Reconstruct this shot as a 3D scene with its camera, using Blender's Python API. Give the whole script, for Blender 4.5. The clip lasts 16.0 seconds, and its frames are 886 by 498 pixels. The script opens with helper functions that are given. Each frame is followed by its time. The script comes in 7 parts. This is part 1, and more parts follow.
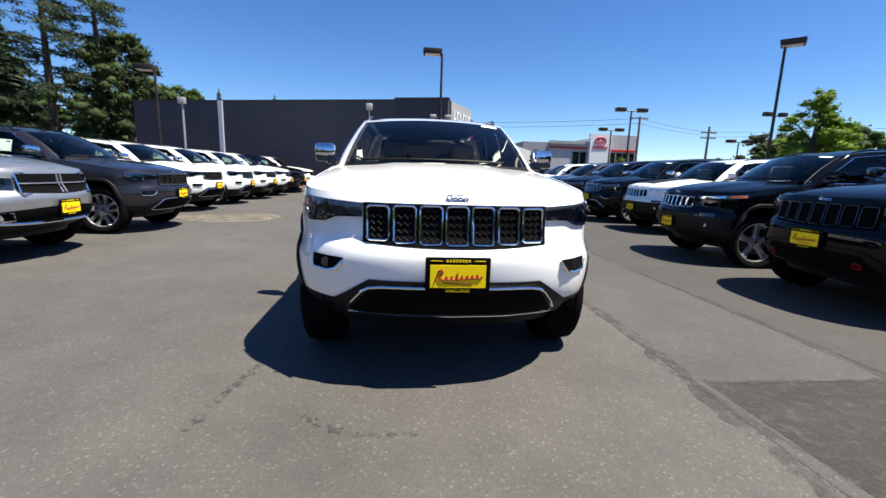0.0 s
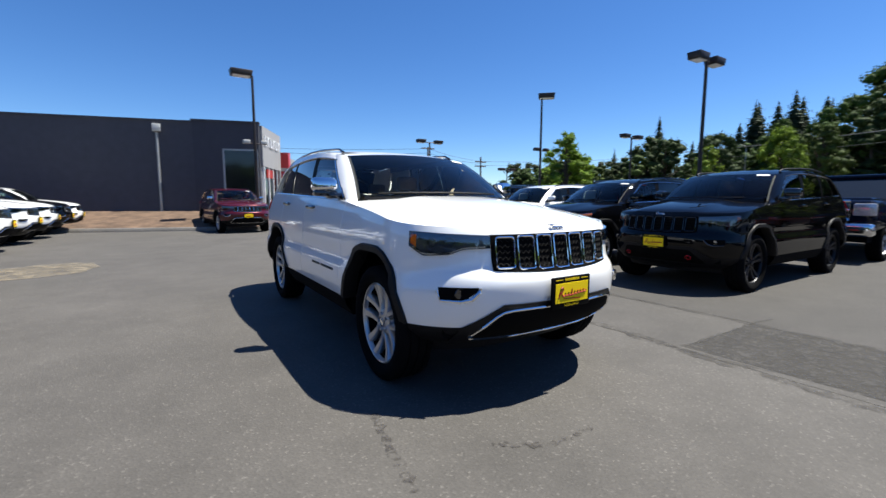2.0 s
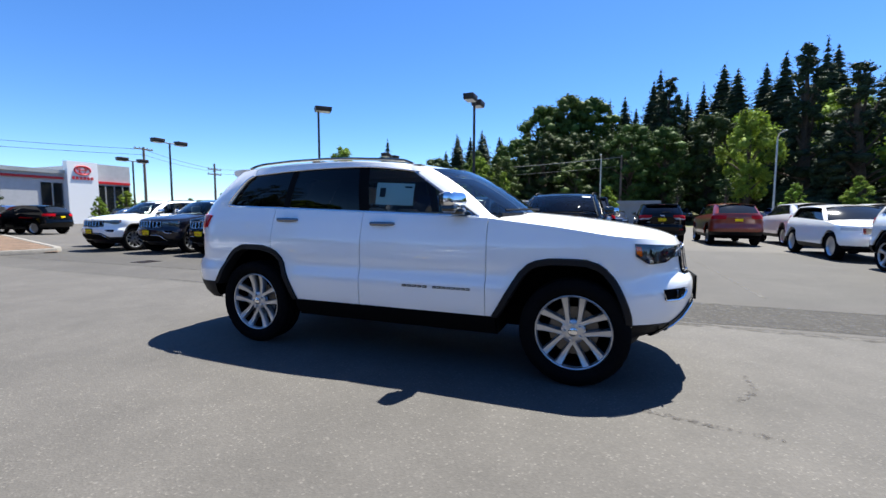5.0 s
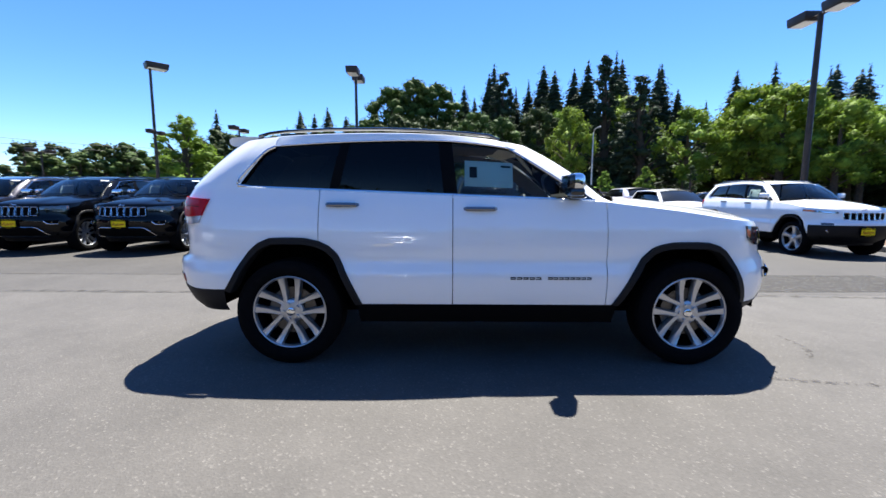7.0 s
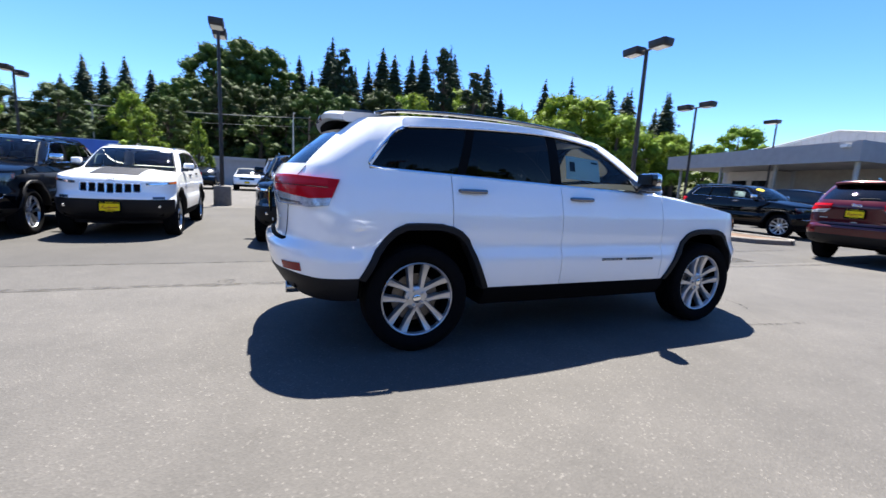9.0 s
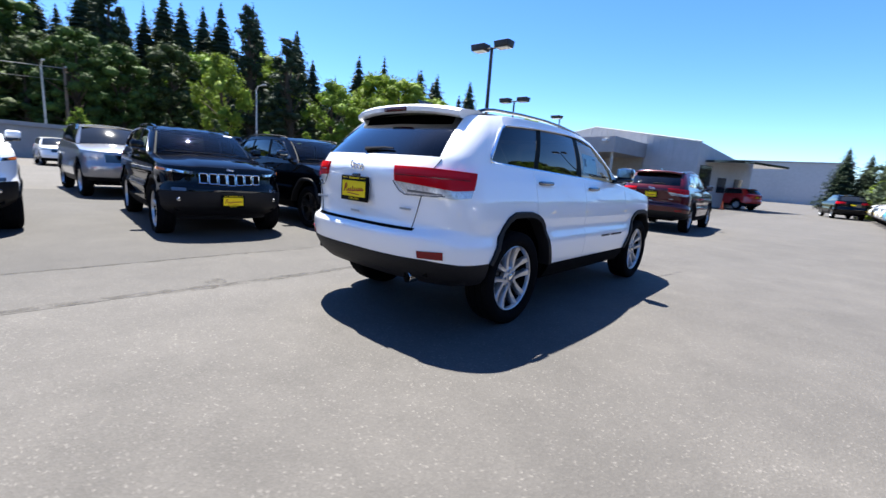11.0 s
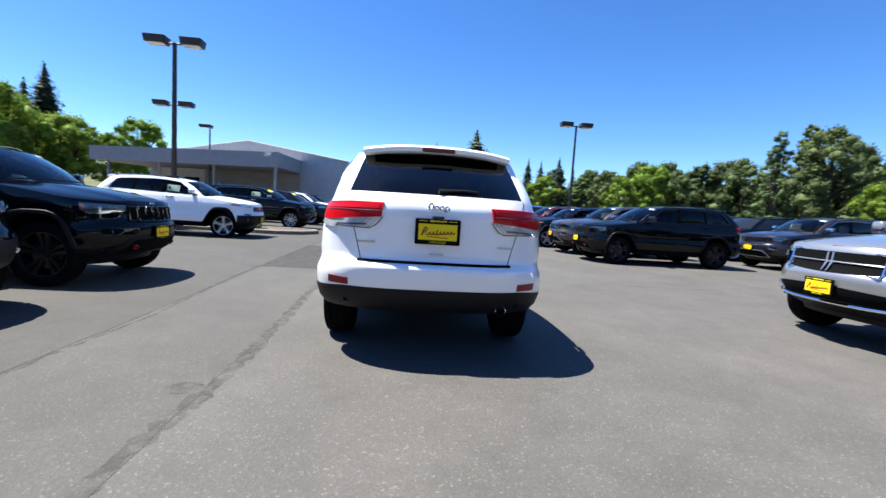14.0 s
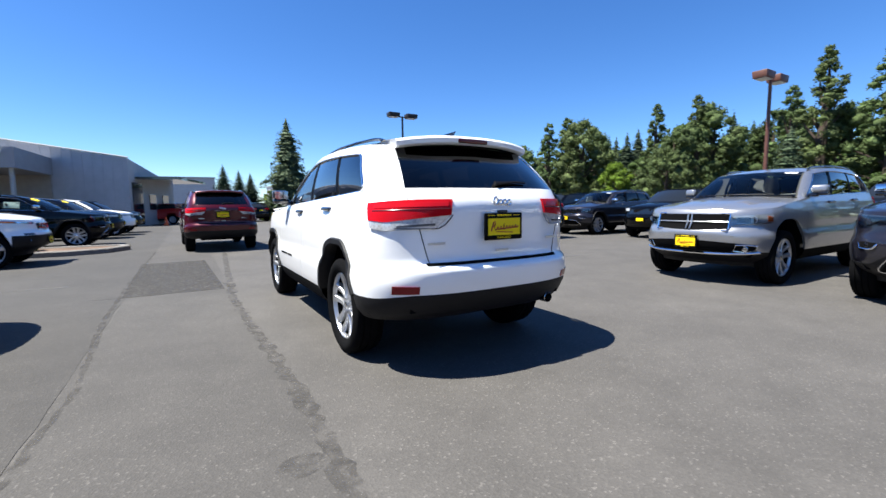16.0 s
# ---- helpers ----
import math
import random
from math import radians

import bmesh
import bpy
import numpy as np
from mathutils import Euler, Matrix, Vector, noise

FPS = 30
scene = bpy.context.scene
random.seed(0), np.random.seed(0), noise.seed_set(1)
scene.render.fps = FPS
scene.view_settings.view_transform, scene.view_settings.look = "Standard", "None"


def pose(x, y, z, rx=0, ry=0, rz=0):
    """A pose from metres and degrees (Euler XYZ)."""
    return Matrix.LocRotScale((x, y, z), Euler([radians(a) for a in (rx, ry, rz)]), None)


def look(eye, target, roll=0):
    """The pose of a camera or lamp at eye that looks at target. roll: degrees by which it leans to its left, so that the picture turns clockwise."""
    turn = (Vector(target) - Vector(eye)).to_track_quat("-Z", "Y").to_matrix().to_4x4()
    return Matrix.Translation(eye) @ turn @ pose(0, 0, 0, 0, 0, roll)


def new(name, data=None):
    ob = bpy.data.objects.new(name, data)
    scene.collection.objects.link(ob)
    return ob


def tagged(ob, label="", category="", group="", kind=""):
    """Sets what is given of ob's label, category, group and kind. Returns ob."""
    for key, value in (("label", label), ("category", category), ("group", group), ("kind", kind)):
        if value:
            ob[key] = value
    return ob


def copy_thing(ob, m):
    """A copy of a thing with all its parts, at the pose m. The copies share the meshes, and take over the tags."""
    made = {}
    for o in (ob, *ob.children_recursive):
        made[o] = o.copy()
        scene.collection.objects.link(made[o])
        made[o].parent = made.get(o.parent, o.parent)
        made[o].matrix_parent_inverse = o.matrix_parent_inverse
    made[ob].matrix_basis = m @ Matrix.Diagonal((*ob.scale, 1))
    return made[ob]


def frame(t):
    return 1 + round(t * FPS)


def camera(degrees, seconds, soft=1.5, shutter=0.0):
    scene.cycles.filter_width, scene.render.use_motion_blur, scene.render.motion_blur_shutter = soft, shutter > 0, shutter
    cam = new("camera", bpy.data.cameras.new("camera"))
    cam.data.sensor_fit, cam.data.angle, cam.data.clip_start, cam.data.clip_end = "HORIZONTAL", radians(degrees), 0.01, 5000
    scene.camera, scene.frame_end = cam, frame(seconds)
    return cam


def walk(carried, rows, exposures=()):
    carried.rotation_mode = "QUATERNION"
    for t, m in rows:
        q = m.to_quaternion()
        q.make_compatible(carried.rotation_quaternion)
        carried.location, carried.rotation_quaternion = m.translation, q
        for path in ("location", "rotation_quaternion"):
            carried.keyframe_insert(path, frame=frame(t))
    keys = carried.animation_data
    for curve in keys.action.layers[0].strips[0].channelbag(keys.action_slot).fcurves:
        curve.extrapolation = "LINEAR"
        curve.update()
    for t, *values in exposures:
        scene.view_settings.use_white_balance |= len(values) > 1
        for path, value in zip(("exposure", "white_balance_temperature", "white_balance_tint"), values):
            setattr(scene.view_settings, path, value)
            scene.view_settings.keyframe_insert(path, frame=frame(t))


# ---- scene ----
cam = camera(92.3, 16.0, 1.45, 0.35)
PATH = [
    (0, (-0.284, -4.413, 1.171), (-0.094, -2.454, 0.817), 1.8),
    (0.5, (-0.66, -4.364, 1.158), (-0.296, -2.427, 0.819), 2.8),
    (1, (-1.13, -4.333, 1.161), (-0.529, -2.452, 0.848), 1.7),
    (1.5, (-1.583, -4.234, 1.173), (-0.724, -2.452, 0.881), 1.5),
    (2, (-2.031, -4.033, 1.195), (-0.953, -2.363, 0.973), 0.1),
    (2.5, (-2.491, -3.815, 1.205), (-1.21, -2.301, 0.945), -0.5),
    (3, (-2.866, -3.45, 1.221), (-1.46, -2.048, 0.976), 0.1),
    (3.5, (-3.26, -3.084, 1.217), (-1.73, -1.83, 0.922), -0.4),
    (4, (-3.54, -2.621, 1.229), (-1.834, -1.607, 0.98), 0.2),
    (4.2, (-3.663, -2.442, 1.213), (-1.916, -1.487, 1.018), -0.5),
    (6.3, (-4.064, -0.365, 1.226), (-2.105, -0.07, 0.951), 0.7),
    (6.5, (-4.038, -0.168, 1.218), (-2.069, 0.04, 0.938), -0.5),
    (7, (-3.908, 0.334, 1.224), (-1.923, 0.338, 0.982), 0.2),
    (7.5, (-3.771, 0.832, 1.234), (-1.792, 0.664, 1.0), 1.8),
    (8, (-3.735, 1.354, 1.239), (-1.787, 0.976, 0.984), 1.5),
    (8.5, (-3.669, 1.88, 1.234), (-1.75, 1.384, 0.966), 3.1),
    (9, (-3.663, 2.456, 1.215), (-1.842, 1.688, 0.91), 3.0),
    (9.2, (-3.617, 2.657, 1.204), (-1.821, 1.821, 0.929), 2.6),
    (11.3, (-2.438, 4.599, 1.194), (-1.246, 3.027, 0.869), 2.8),
    (11.5, (-2.24, 4.709, 1.168), (-1.129, 3.073, 0.873), 1.4),
    (12, (-1.751, 4.984, 1.165), (-0.903, 3.196, 0.881), 2.3),
    (12.5, (-1.254, 5.215, 1.165), (-0.666, 3.316, 0.942), 2.9),
    (13, (-0.743, 5.402, 1.187), (-0.438, 3.431, 1.041), 1.9),
    (13.5, (-0.243, 5.549, 1.193), (-0.206, 3.559, 1.005), 1.1),
    (14, (0.26, 5.535, 1.19), (0.065, 3.552, 1.01), 3.6),
    (14.5, (0.749, 5.519, 1.196), (0.281, 3.582, 1.034), 2.2),
    (15, (1.185, 5.297, 1.196), (0.517, 3.417, 1.051), 0.6),
    (15.5, (1.617, 5.087, 1.183), (0.764, 3.283, 1.047), -0.9),
    (16, (1.929, 4.79, 1.178), (0.904, 3.084, 0.977), -0.8),
]
walk(cam, [(t, look(eye, target, roll)) for t, eye, target, roll in PATH],
     [(0, 1.27, 6850, 6), (2.5, 1.15, 6500, 5), (3.5, 1.31, 6450, 5), (6.5, 1.77, 6450, 7), (9, 1.95, 6550, 8), (12.5, 1.86, 6400, 7), (14, 1.67, 6400, 6), (16, 1.50, 6400, 6)])

# ---- light ----
SUN_DIR = Vector((0.402, -0.128, 0.906)).normalized()
sun_el = math.asin(SUN_DIR.z)
world = bpy.data.worlds.new("sky")
scene.world = world
world.use_nodes = True
wn = world.node_tree.nodes
sky = wn.new("ShaderNodeTexSky")
sky.sky_type = "NISHITA"
sky.sun_disc = False
sky.sun_elevation = sun_el
sky.sun_rotation = math.atan2(SUN_DIR.x, SUN_DIR.y)
sky.altitude = 1500
sky.air_density, sky.dust_density, sky.ozone_density = 1.0, 0.35, 6.0
wn["Background"].inputs["Strength"].default_value = 0.073
deep = wn.new("ShaderNodeHueSaturation")
deep.inputs["Hue"].default_value, deep.inputs["Saturation"].default_value = 0.508, 1.19
world.node_tree.links.new(sky.outputs[0], deep.inputs["Color"])
world.node_tree.links.new(deep.outputs[0], wn["Background"].inputs["Color"])
sun = new("sun", bpy.data.lights.new("sun", "SUN"))
sun.data.energy, sun.data.angle, sun.data.color = 4.7, radians(0.53), (1.0, 0.95, 0.88)
sun.matrix_world = Matrix.Translation((0, 0, 60)) @ SUN_DIR.to_track_quat("Z", "Y").to_matrix().to_4x4()

# ---- materials ----


def material(name, color, rough=0.5, metal=0.0, coat=0.0, spec=0.5, var=0.0, scale=20.0, bump=0.0, bump_scale=200.0, trans=0.0, var2=None, emit=None):
    """A principled material; var: how far a two-scale noise shifts its colour; bump: fine relief."""
    m = bpy.data.materials.new(name)
    m.use_nodes = True
    nt = m.node_tree
    b = nt.nodes["Principled BSDF"]
    b.inputs["Base Color"].default_value = (*color, 1)
    b.inputs["Roughness"].default_value = rough
    b.inputs["Metallic"].default_value = metal
    b.inputs["Coat Weight"].default_value = coat
    b.inputs["Coat Roughness"].default_value = 0.03
    b.inputs["Specular IOR Level"].default_value = spec
    b.inputs["Transmission Weight"].default_value = trans
    if emit:
        b.inputs["Emission Color"].default_value = (*color, 1)
        b.inputs["Emission Strength"].default_value = emit
    if var or bump:
        co = nt.nodes.new("ShaderNodeTexCoord")
    if var:
        n1, n2, mx = nt.nodes.new("ShaderNodeTexNoise"), nt.nodes.new("ShaderNodeTexNoise"), nt.nodes.new("ShaderNodeMath")
        n1.inputs["Scale"].default_value, n2.inputs["Scale"].default_value = scale, scale * 0.08
        n1.inputs["Detail"].default_value = n2.inputs["Detail"].default_value = 4
        mx.operation = "ADD"
        ramp = nt.nodes.new("ShaderNodeMapRange")
        ramp.inputs["From Min"].default_value, ramp.inputs["From Max"].default_value = 0.75, 1.25
        ramp.inputs["To Min"].default_value, ramp.inputs["To Max"].default_value = 1 - var, 1 + var
        hsv = nt.nodes.new("ShaderNodeHueSaturation")
        hsv.inputs["Color"].default_value = (*color, 1)
        L = nt.links.new
        L(co.outputs["Object"], n1.inputs["Vector"]), L(co.outputs["Object"], n2.inputs["Vector"])
        L(n1.outputs["Fac"], mx.inputs[0]), L(n2.outputs["Fac"], mx.inputs[1])
        L(mx.outputs[0], ramp.inputs["Value"]), L(ramp.outputs[0], hsv.inputs["Value"])
        L(hsv.outputs[0], b.inputs["Base Color"])
    if bump:
        nb, bp = nt.nodes.new("ShaderNodeTexNoise"), nt.nodes.new("ShaderNodeBump")
        nb.inputs["Scale"].default_value = bump_scale
        nb.inputs["Detail"].default_value = 3
        bp.inputs["Strength"].default_value, bp.inputs["Distance"].default_value = bump, 0.01
        nt.links.new(co.outputs["Object"], nb.inputs["Vector"])
        nt.links.new(nb.outputs["Fac"], bp.inputs["Height"])
        nt.links.new(bp.outputs[0], b.inputs["Normal"])
    return m


def glass(name, tint, ior=1.5, gloss=(1.75, -0.05)):
    """A pane: clear or tinted body under a Fresnel gloss."""
    m = bpy.data.materials.new(name)
    m.use_nodes = True
    nt = m.node_tree
    nt.nodes.remove(nt.nodes["Principled BSDF"])
    tr, gl, fr, mx = (nt.nodes.new("ShaderNode" + k) for k in ("BsdfTransparent", "BsdfGlossy", "Fresnel", "MixShader"))
    tr.inputs[0].default_value = (*tint, 1)
    gl.inputs["Roughness"].default_value = 0.01
    fr.inputs[0].default_value = ior
    gain = nt.nodes.new("ShaderNodeMath")
    gain.operation, gain.use_clamp = "MULTIPLY_ADD", True
    gain.inputs[1].default_value, gain.inputs[2].default_value = gloss
    nt.links.new(fr.outputs[0], gain.inputs[0])
    nt.links.new(gain.outputs[0], mx.inputs[0])
    nt.links.new(tr.outputs[0], mx.inputs[1])
    nt.links.new(gl.outputs[0], mx.inputs[2])
    nt.links.new(mx.outputs[0], nt.nodes["Material Output"].inputs[0])
    return m


def car_paint(name, color, metal=0.0, flake=0.0, spec=0.5, coat=1.0):
    m = material(name, color, 0.32 if not metal else 0.3, metal, coat, spec)
    if flake:
        nt = m.node_tree
        co, n, r = nt.nodes.new("ShaderNodeTexCoord"), nt.nodes.new("ShaderNodeTexNoise"), nt.nodes.new("ShaderNodeMapRange")
        n.inputs["Scale"].default_value = 900
        r.inputs["To Min"].default_value, r.inputs["To Max"].default_value = 0.3 - flake, 0.3 + flake
        nt.links.new(co.outputs["Object"], n.inputs["Vector"])
        nt.links.new(n.outputs["Fac"], r.inputs["Value"])
        nt.links.new(r.outputs[0], nt.nodes["Principled BSDF"].inputs["Roughness"])
    return m


WHITE = car_paint("white_paint", (0.93, 0.93, 0.92))
WHITE.node_tree.nodes["Principled BSDF"].inputs["Coat IOR"].default_value = 1.75
BLACK = car_paint("black_paint", (0.002, 0.0022, 0.003), spec=0.0, coat=0.65)
GREY = car_paint("granite_paint", (0.020, 0.019, 0.027), 0.4, 0.1, 0.1, 1.0)
SILVER = car_paint("silver_paint", (0.33, 0.335, 0.35), 0.65, 0.1)
MAROON = car_paint("maroon_paint", (0.065, 0.004, 0.009), 0.2, 0.1, 0.1)
RED = car_paint("red_paint", (0.5, 0.015, 0.012))
ORANGE = car_paint("orange_red_paint", (0.24, 0.028, 0.008))
NAVY = car_paint("navy_paint", (0.004, 0.006, 0.016), spec=0.0, coat=0.7)
BLUE = car_paint("blue_paint", (0.02, 0.06, 0.25))
SKYBLUE = car_paint("pale_blue_paint", (0.1, 0.35, 0.55))
BROWN = car_paint("bronze_paint", (0.05, 0.038, 0.034), 0.4, 0.1)
TAILRED = material("red_lamp_lens", (0.46, 0.004, 0.010), 0.15, 0, 0.0, 0.15)
TAILBRIGHT = material("bright_red_lens", (0.55, 0.007, 0.012), 0.12, 0, 0.1, 0.25)
TAILCLEAR = material("clear_lamp_lens", (0.58, 0.59, 0.60), 0.16, 0.4, 0.8, var=0.35, scale=70)
LAMPWHITE = material("bright_lamp_reflector", (0.50, 0.51, 0.53), 0.25, 0.2, 0.6, var=0.25, scale=60)
BRAKEDARK = material("dark_red_lens", (0.08, 0.003, 0.005), 0.2, 0, 0.5)
PILLARBLACK = material("satin_black_pillar", (0.003, 0.003, 0.0035), 0.5, 0, 0, 0.06)
LAMPGLASS = glass("lamp_glass", (0.75, 0.8, 0.85), 1.9)
LAMPDARK = material("lamp_housing", (0.085, 0.095, 0.115), 0.2, 0.3, 1.0)
LAMPCHROME = material("lamp_reflector", (0.7, 0.72, 0.75), 0.08, 1.0)
AMBER = material("amber_lens", (0.75, 0.16, 0.01), 0.12, 0, 1.0)
CHROME = material("chrome", (0.82, 0.83, 0.85), 0.06, 1.0)
ALLOY = material("machined_alloy", (0.55, 0.56, 0.58), 0.30, 0.85)
# door-handle chrome, the dark surroundings it mirrors put into its colour
HANDLE = material("shade_toned_chrome", (0.20, 0.205, 0.22), 0.14, 1.0)
DARKALLOY = material("dark_alloy", (0.032, 0.032, 0.035), 0.38, 0.7)
RUBBER = material("tyre_rubber", (0.005, 0.005, 0.0055), 0.95, 0, 0, 0.06, 0.2, 30)
TRIM = material("black_plastic", (0.0065, 0.0065, 0.008), 0.55, 0, 0, 0.25, 0.15, 60, 0.15, 400)
GLOSSBLACK = material("gloss_black", (0.006, 0.006, 0.007), 0.1, 0, 1.0)
GRILLEGREY = material("grille_mesh_plastic", (0.006, 0.006, 0.007), 0.6, 0, 0, 0.15)
UNDER = material("underbody", (0.003, 0.003, 0.0033), 0.9, 0, 0, 0.08)
DISC = material("brake_steel", (0.10, 0.095, 0.09), 0.35, 1.0, var=0.2, scale=40)
GLASS_CLEAR = glass("clear_glass", (0.56, 0.63, 0.61))
GLASS_SHIELD = glass("windscreen_glass", (0.68, 0.75, 0.72), 1.5, (1.25, -0.035))
GLASS_DARK = glass("privacy_glass", (0.022, 0.023, 0.028), 1.5, (2.5, -0.08))
LEATHER = material("beige_leather", (0.42, 0.34, 0.25), 0.5, var=0.12, scale=25)
LINING = material("grey_headliner", (0.09, 0.086, 0.08), 0.9, var=0.1, scale=40)
DASH = material("dashboard", (0.012, 0.0118, 0.012), 0.65, 0, 0, 0.3)
PLATEYELLOW = material("yellow_plate", (0.92, 0.66, 0.012), 0.5, spec=0.15)
PLATERED = material("red_print", (0.35, 0.02, 0.01), 0.5)
PAPER = material("paper", (0.84, 0.95, 0.91), 0.6)
PAPERWHITE = material("white_sticker", (0.8, 0.8, 0.8), 0.6)
YELLOWTAG = material("yellow_sticker", (0.8, 0.6, 0.02), 0.5)
REFLEX = material("reflector_red", (0.20, 0.004, 0.008), 0.25, 0, 0.15, 0.3)
EXH = material("exhaust_steel", (0.5, 0.48, 0.45), 0.2, 1.0)

POLE = material("dark_bronze_metal", (0.036, 0.026, 0.021), 0.45, 0.35, var=0.25, scale=8)
POLEBROWN = material("brown_painted_metal", (0.13, 0.055, 0.038), 0.5, 0.1, var=0.2, scale=8)
POLEGREY = material("galvanised_metal", (0.42, 0.42, 0.40), 0.5, 0.5, var=0.15, scale=10)
LENS = material("lamp_lens", (0.75, 0.75, 0.7), 0.3)
GREYWALL = material("charcoal_stucco", (0.062, 0.064, 0.078), 0.85, var=0.10, scale=3, bump=0.3, bump_scale=90)
GREYWALL2 = material("darker_charcoal_stucco", (0.05, 0.052, 0.066), 0.85, var=0.08, scale=3, bump=0.3, bump_scale=90)
WHITEWALL = material("white_metal_cladding", (0.42, 0.42, 0.43), 0.55, var=0.08, scale=2)
CANOPY = material("pale_grey_fascia", (0.30, 0.295, 0.30), 0.6, var=0.08, scale=2)
OFFWHITE = material("off_white_wall", (0.55, 0.53, 0.50), 0.7, var=0.1, scale=2)
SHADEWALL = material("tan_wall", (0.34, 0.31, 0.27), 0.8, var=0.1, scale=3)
REDPANEL = material("red_panel", (0.5, 0.02, 0.025), 0.35)
SIGNWHITE = material("white_panel", (0.8, 0.8, 0.8), 0.4)
DARKGLASS = material("dark_window", (0.012, 0.014, 0.016), 0.06, 0, 0, 0.6)
BLUEFASCIA = material("blue_fascia", (0.04, 0.12, 0.42), 0.5, var=0.08, scale=2)
CONCRETE = material("concrete", (0.19, 0.178, 0.163), 0.9, var=0.18, scale=12, bump=0.3, bump_scale=80)
MULCH = material("reddish_bark_mulch", (0.11, 0.070, 0.046), 0.95, var=0.5, scale=30, bump=1.0, bump_scale=40)
GRASS = material("hill_grass", (0.075, 0.08, 0.028), 0.95, var=0.45, scale=1.2, bump=0.6, bump_scale=8)
BARK = material("bark", (0.07, 0.05, 0.035), 0.95, var=0.4, scale=10, bump=0.8, bump_scale=25)
WOODPOLE = material("weathered_wood_pole", (0.16, 0.12, 0.09), 0.9, var=0.3, scale=8)
# lighter copy of CABLE; the sun on the wire is put into its grey
GREYCABLE = material("sunlit_tone_cable", (0.16, 0.16, 0.155), 0.6)
CABLE = material("cable", (0.015, 0.015, 0.015), 0.6)
CONE = material("orange_cone", (0.8, 0.12, 0.02), 0.5)


def leaf_material(name, color, var, sub=0.35):
    m = bpy.data.materials.new(name)
    m.use_nodes = True
    nt = m.node_tree
    b = nt.nodes["Principled BSDF"]
    b.inputs["Roughness"].default_value = 0.7
    b.inputs["Specular IOR Level"].default_value = 0.2
    geo, r, hsv = nt.nodes.new("ShaderNodeNewGeometry"), nt.nodes.new("ShaderNodeMapRange"), nt.nodes.new("ShaderNodeHueSaturation")
    oi, r2 = nt.nodes.new("ShaderNodeObjectInfo"), nt.nodes.new("ShaderNodeMapRange")
    r.inputs["To Min"].default_value, r.inputs["To Max"].default_value = 1 - var, 1 + var
    r2.inputs["To Min"].default_value, r2.inputs["To Max"].default_value = 0.485, 0.515
    hsv.inputs["Color"].default_value = (*color, 1)
    L = nt.links.new
    co, n1, r3, mu, bp = (nt.nodes.new("ShaderNode" + k) for k in ("TexCoord", "TexNoise", "MapRange", "Math", "Bump"))
    n1.inputs["Scale"].default_value, n1.inputs["Detail"].default_value, n1.inputs["Roughness"].default_value = 2.2, 5, 0.75
    r3.inputs["From Min"].default_value, r3.inputs["From Max"].default_value = 0.33, 0.67
    r3.inputs["To Min"].default_value, r3.inputs["To Max"].default_value = 0.65, 1.35
    mu.operation = "MULTIPLY"
    bp.inputs["Strength"].default_value, bp.inputs["Distance"].default_value = 0.7, 0.25
    L(co.outputs["Object"], n1.inputs["Vector"]), L(n1.outputs["Fac"], r3.inputs["Value"]), L(n1.outputs["Fac"], bp.inputs["Height"])
    L(bp.outputs[0], b.inputs["Normal"])
    L(geo.outputs["Random Per Island"], r.inputs["Value"])
    L(oi.outputs["Random"], r2.inputs["Value"])
    L(r.outputs[0], mu.inputs[0]), L(r3.outputs[0], mu.inputs[1]), L(mu.outputs[0], hsv.inputs["Value"]), L(r2.outputs[0], hsv.inputs["Hue"])
    tl, ad = nt.nodes.new("ShaderNodeBsdfTranslucent"), nt.nodes.new("ShaderNodeMixShader")
    ad.inputs[0].default_value = sub
    L(hsv.outputs[0], b.inputs["Base Color"]), L(hsv.outputs[0], tl.inputs["Color"])
    L(b.outputs[0], ad.inputs[1]), L(tl.outputs[0], ad.inputs[2])
    L(ad.outputs[0], nt.nodes["Material Output"].inputs[0])
    return m


LEAF_BRIGHT = leaf_material("bright_leaves", (0.150, 0.225, 0.026), 0.35, 0.32)
LEAF_MID = leaf_material("green_leaves", (0.055, 0.090, 0.019), 0.4, 0.16)
LEAF_DARK = leaf_material("dark_leaves", (0.034, 0.056, 0.015), 0.4, 0.12)
NEEDLE = leaf_material("conifer_needles", (0.027, 0.043, 0.021), 0.45, 0.05)
NEEDLE_PALE = leaf_material("pine_needles", (0.048, 0.072, 0.032), 0.45, 0.12)
NEEDLE_BLUE = leaf_material("grey_green_needles", (0.080, 0.112, 0.060), 0.4, 0.15)
LEAF_GREY = leaf_material("grey_green_leaves", (0.095, 0.130, 0.046), 0.4, 0.25)


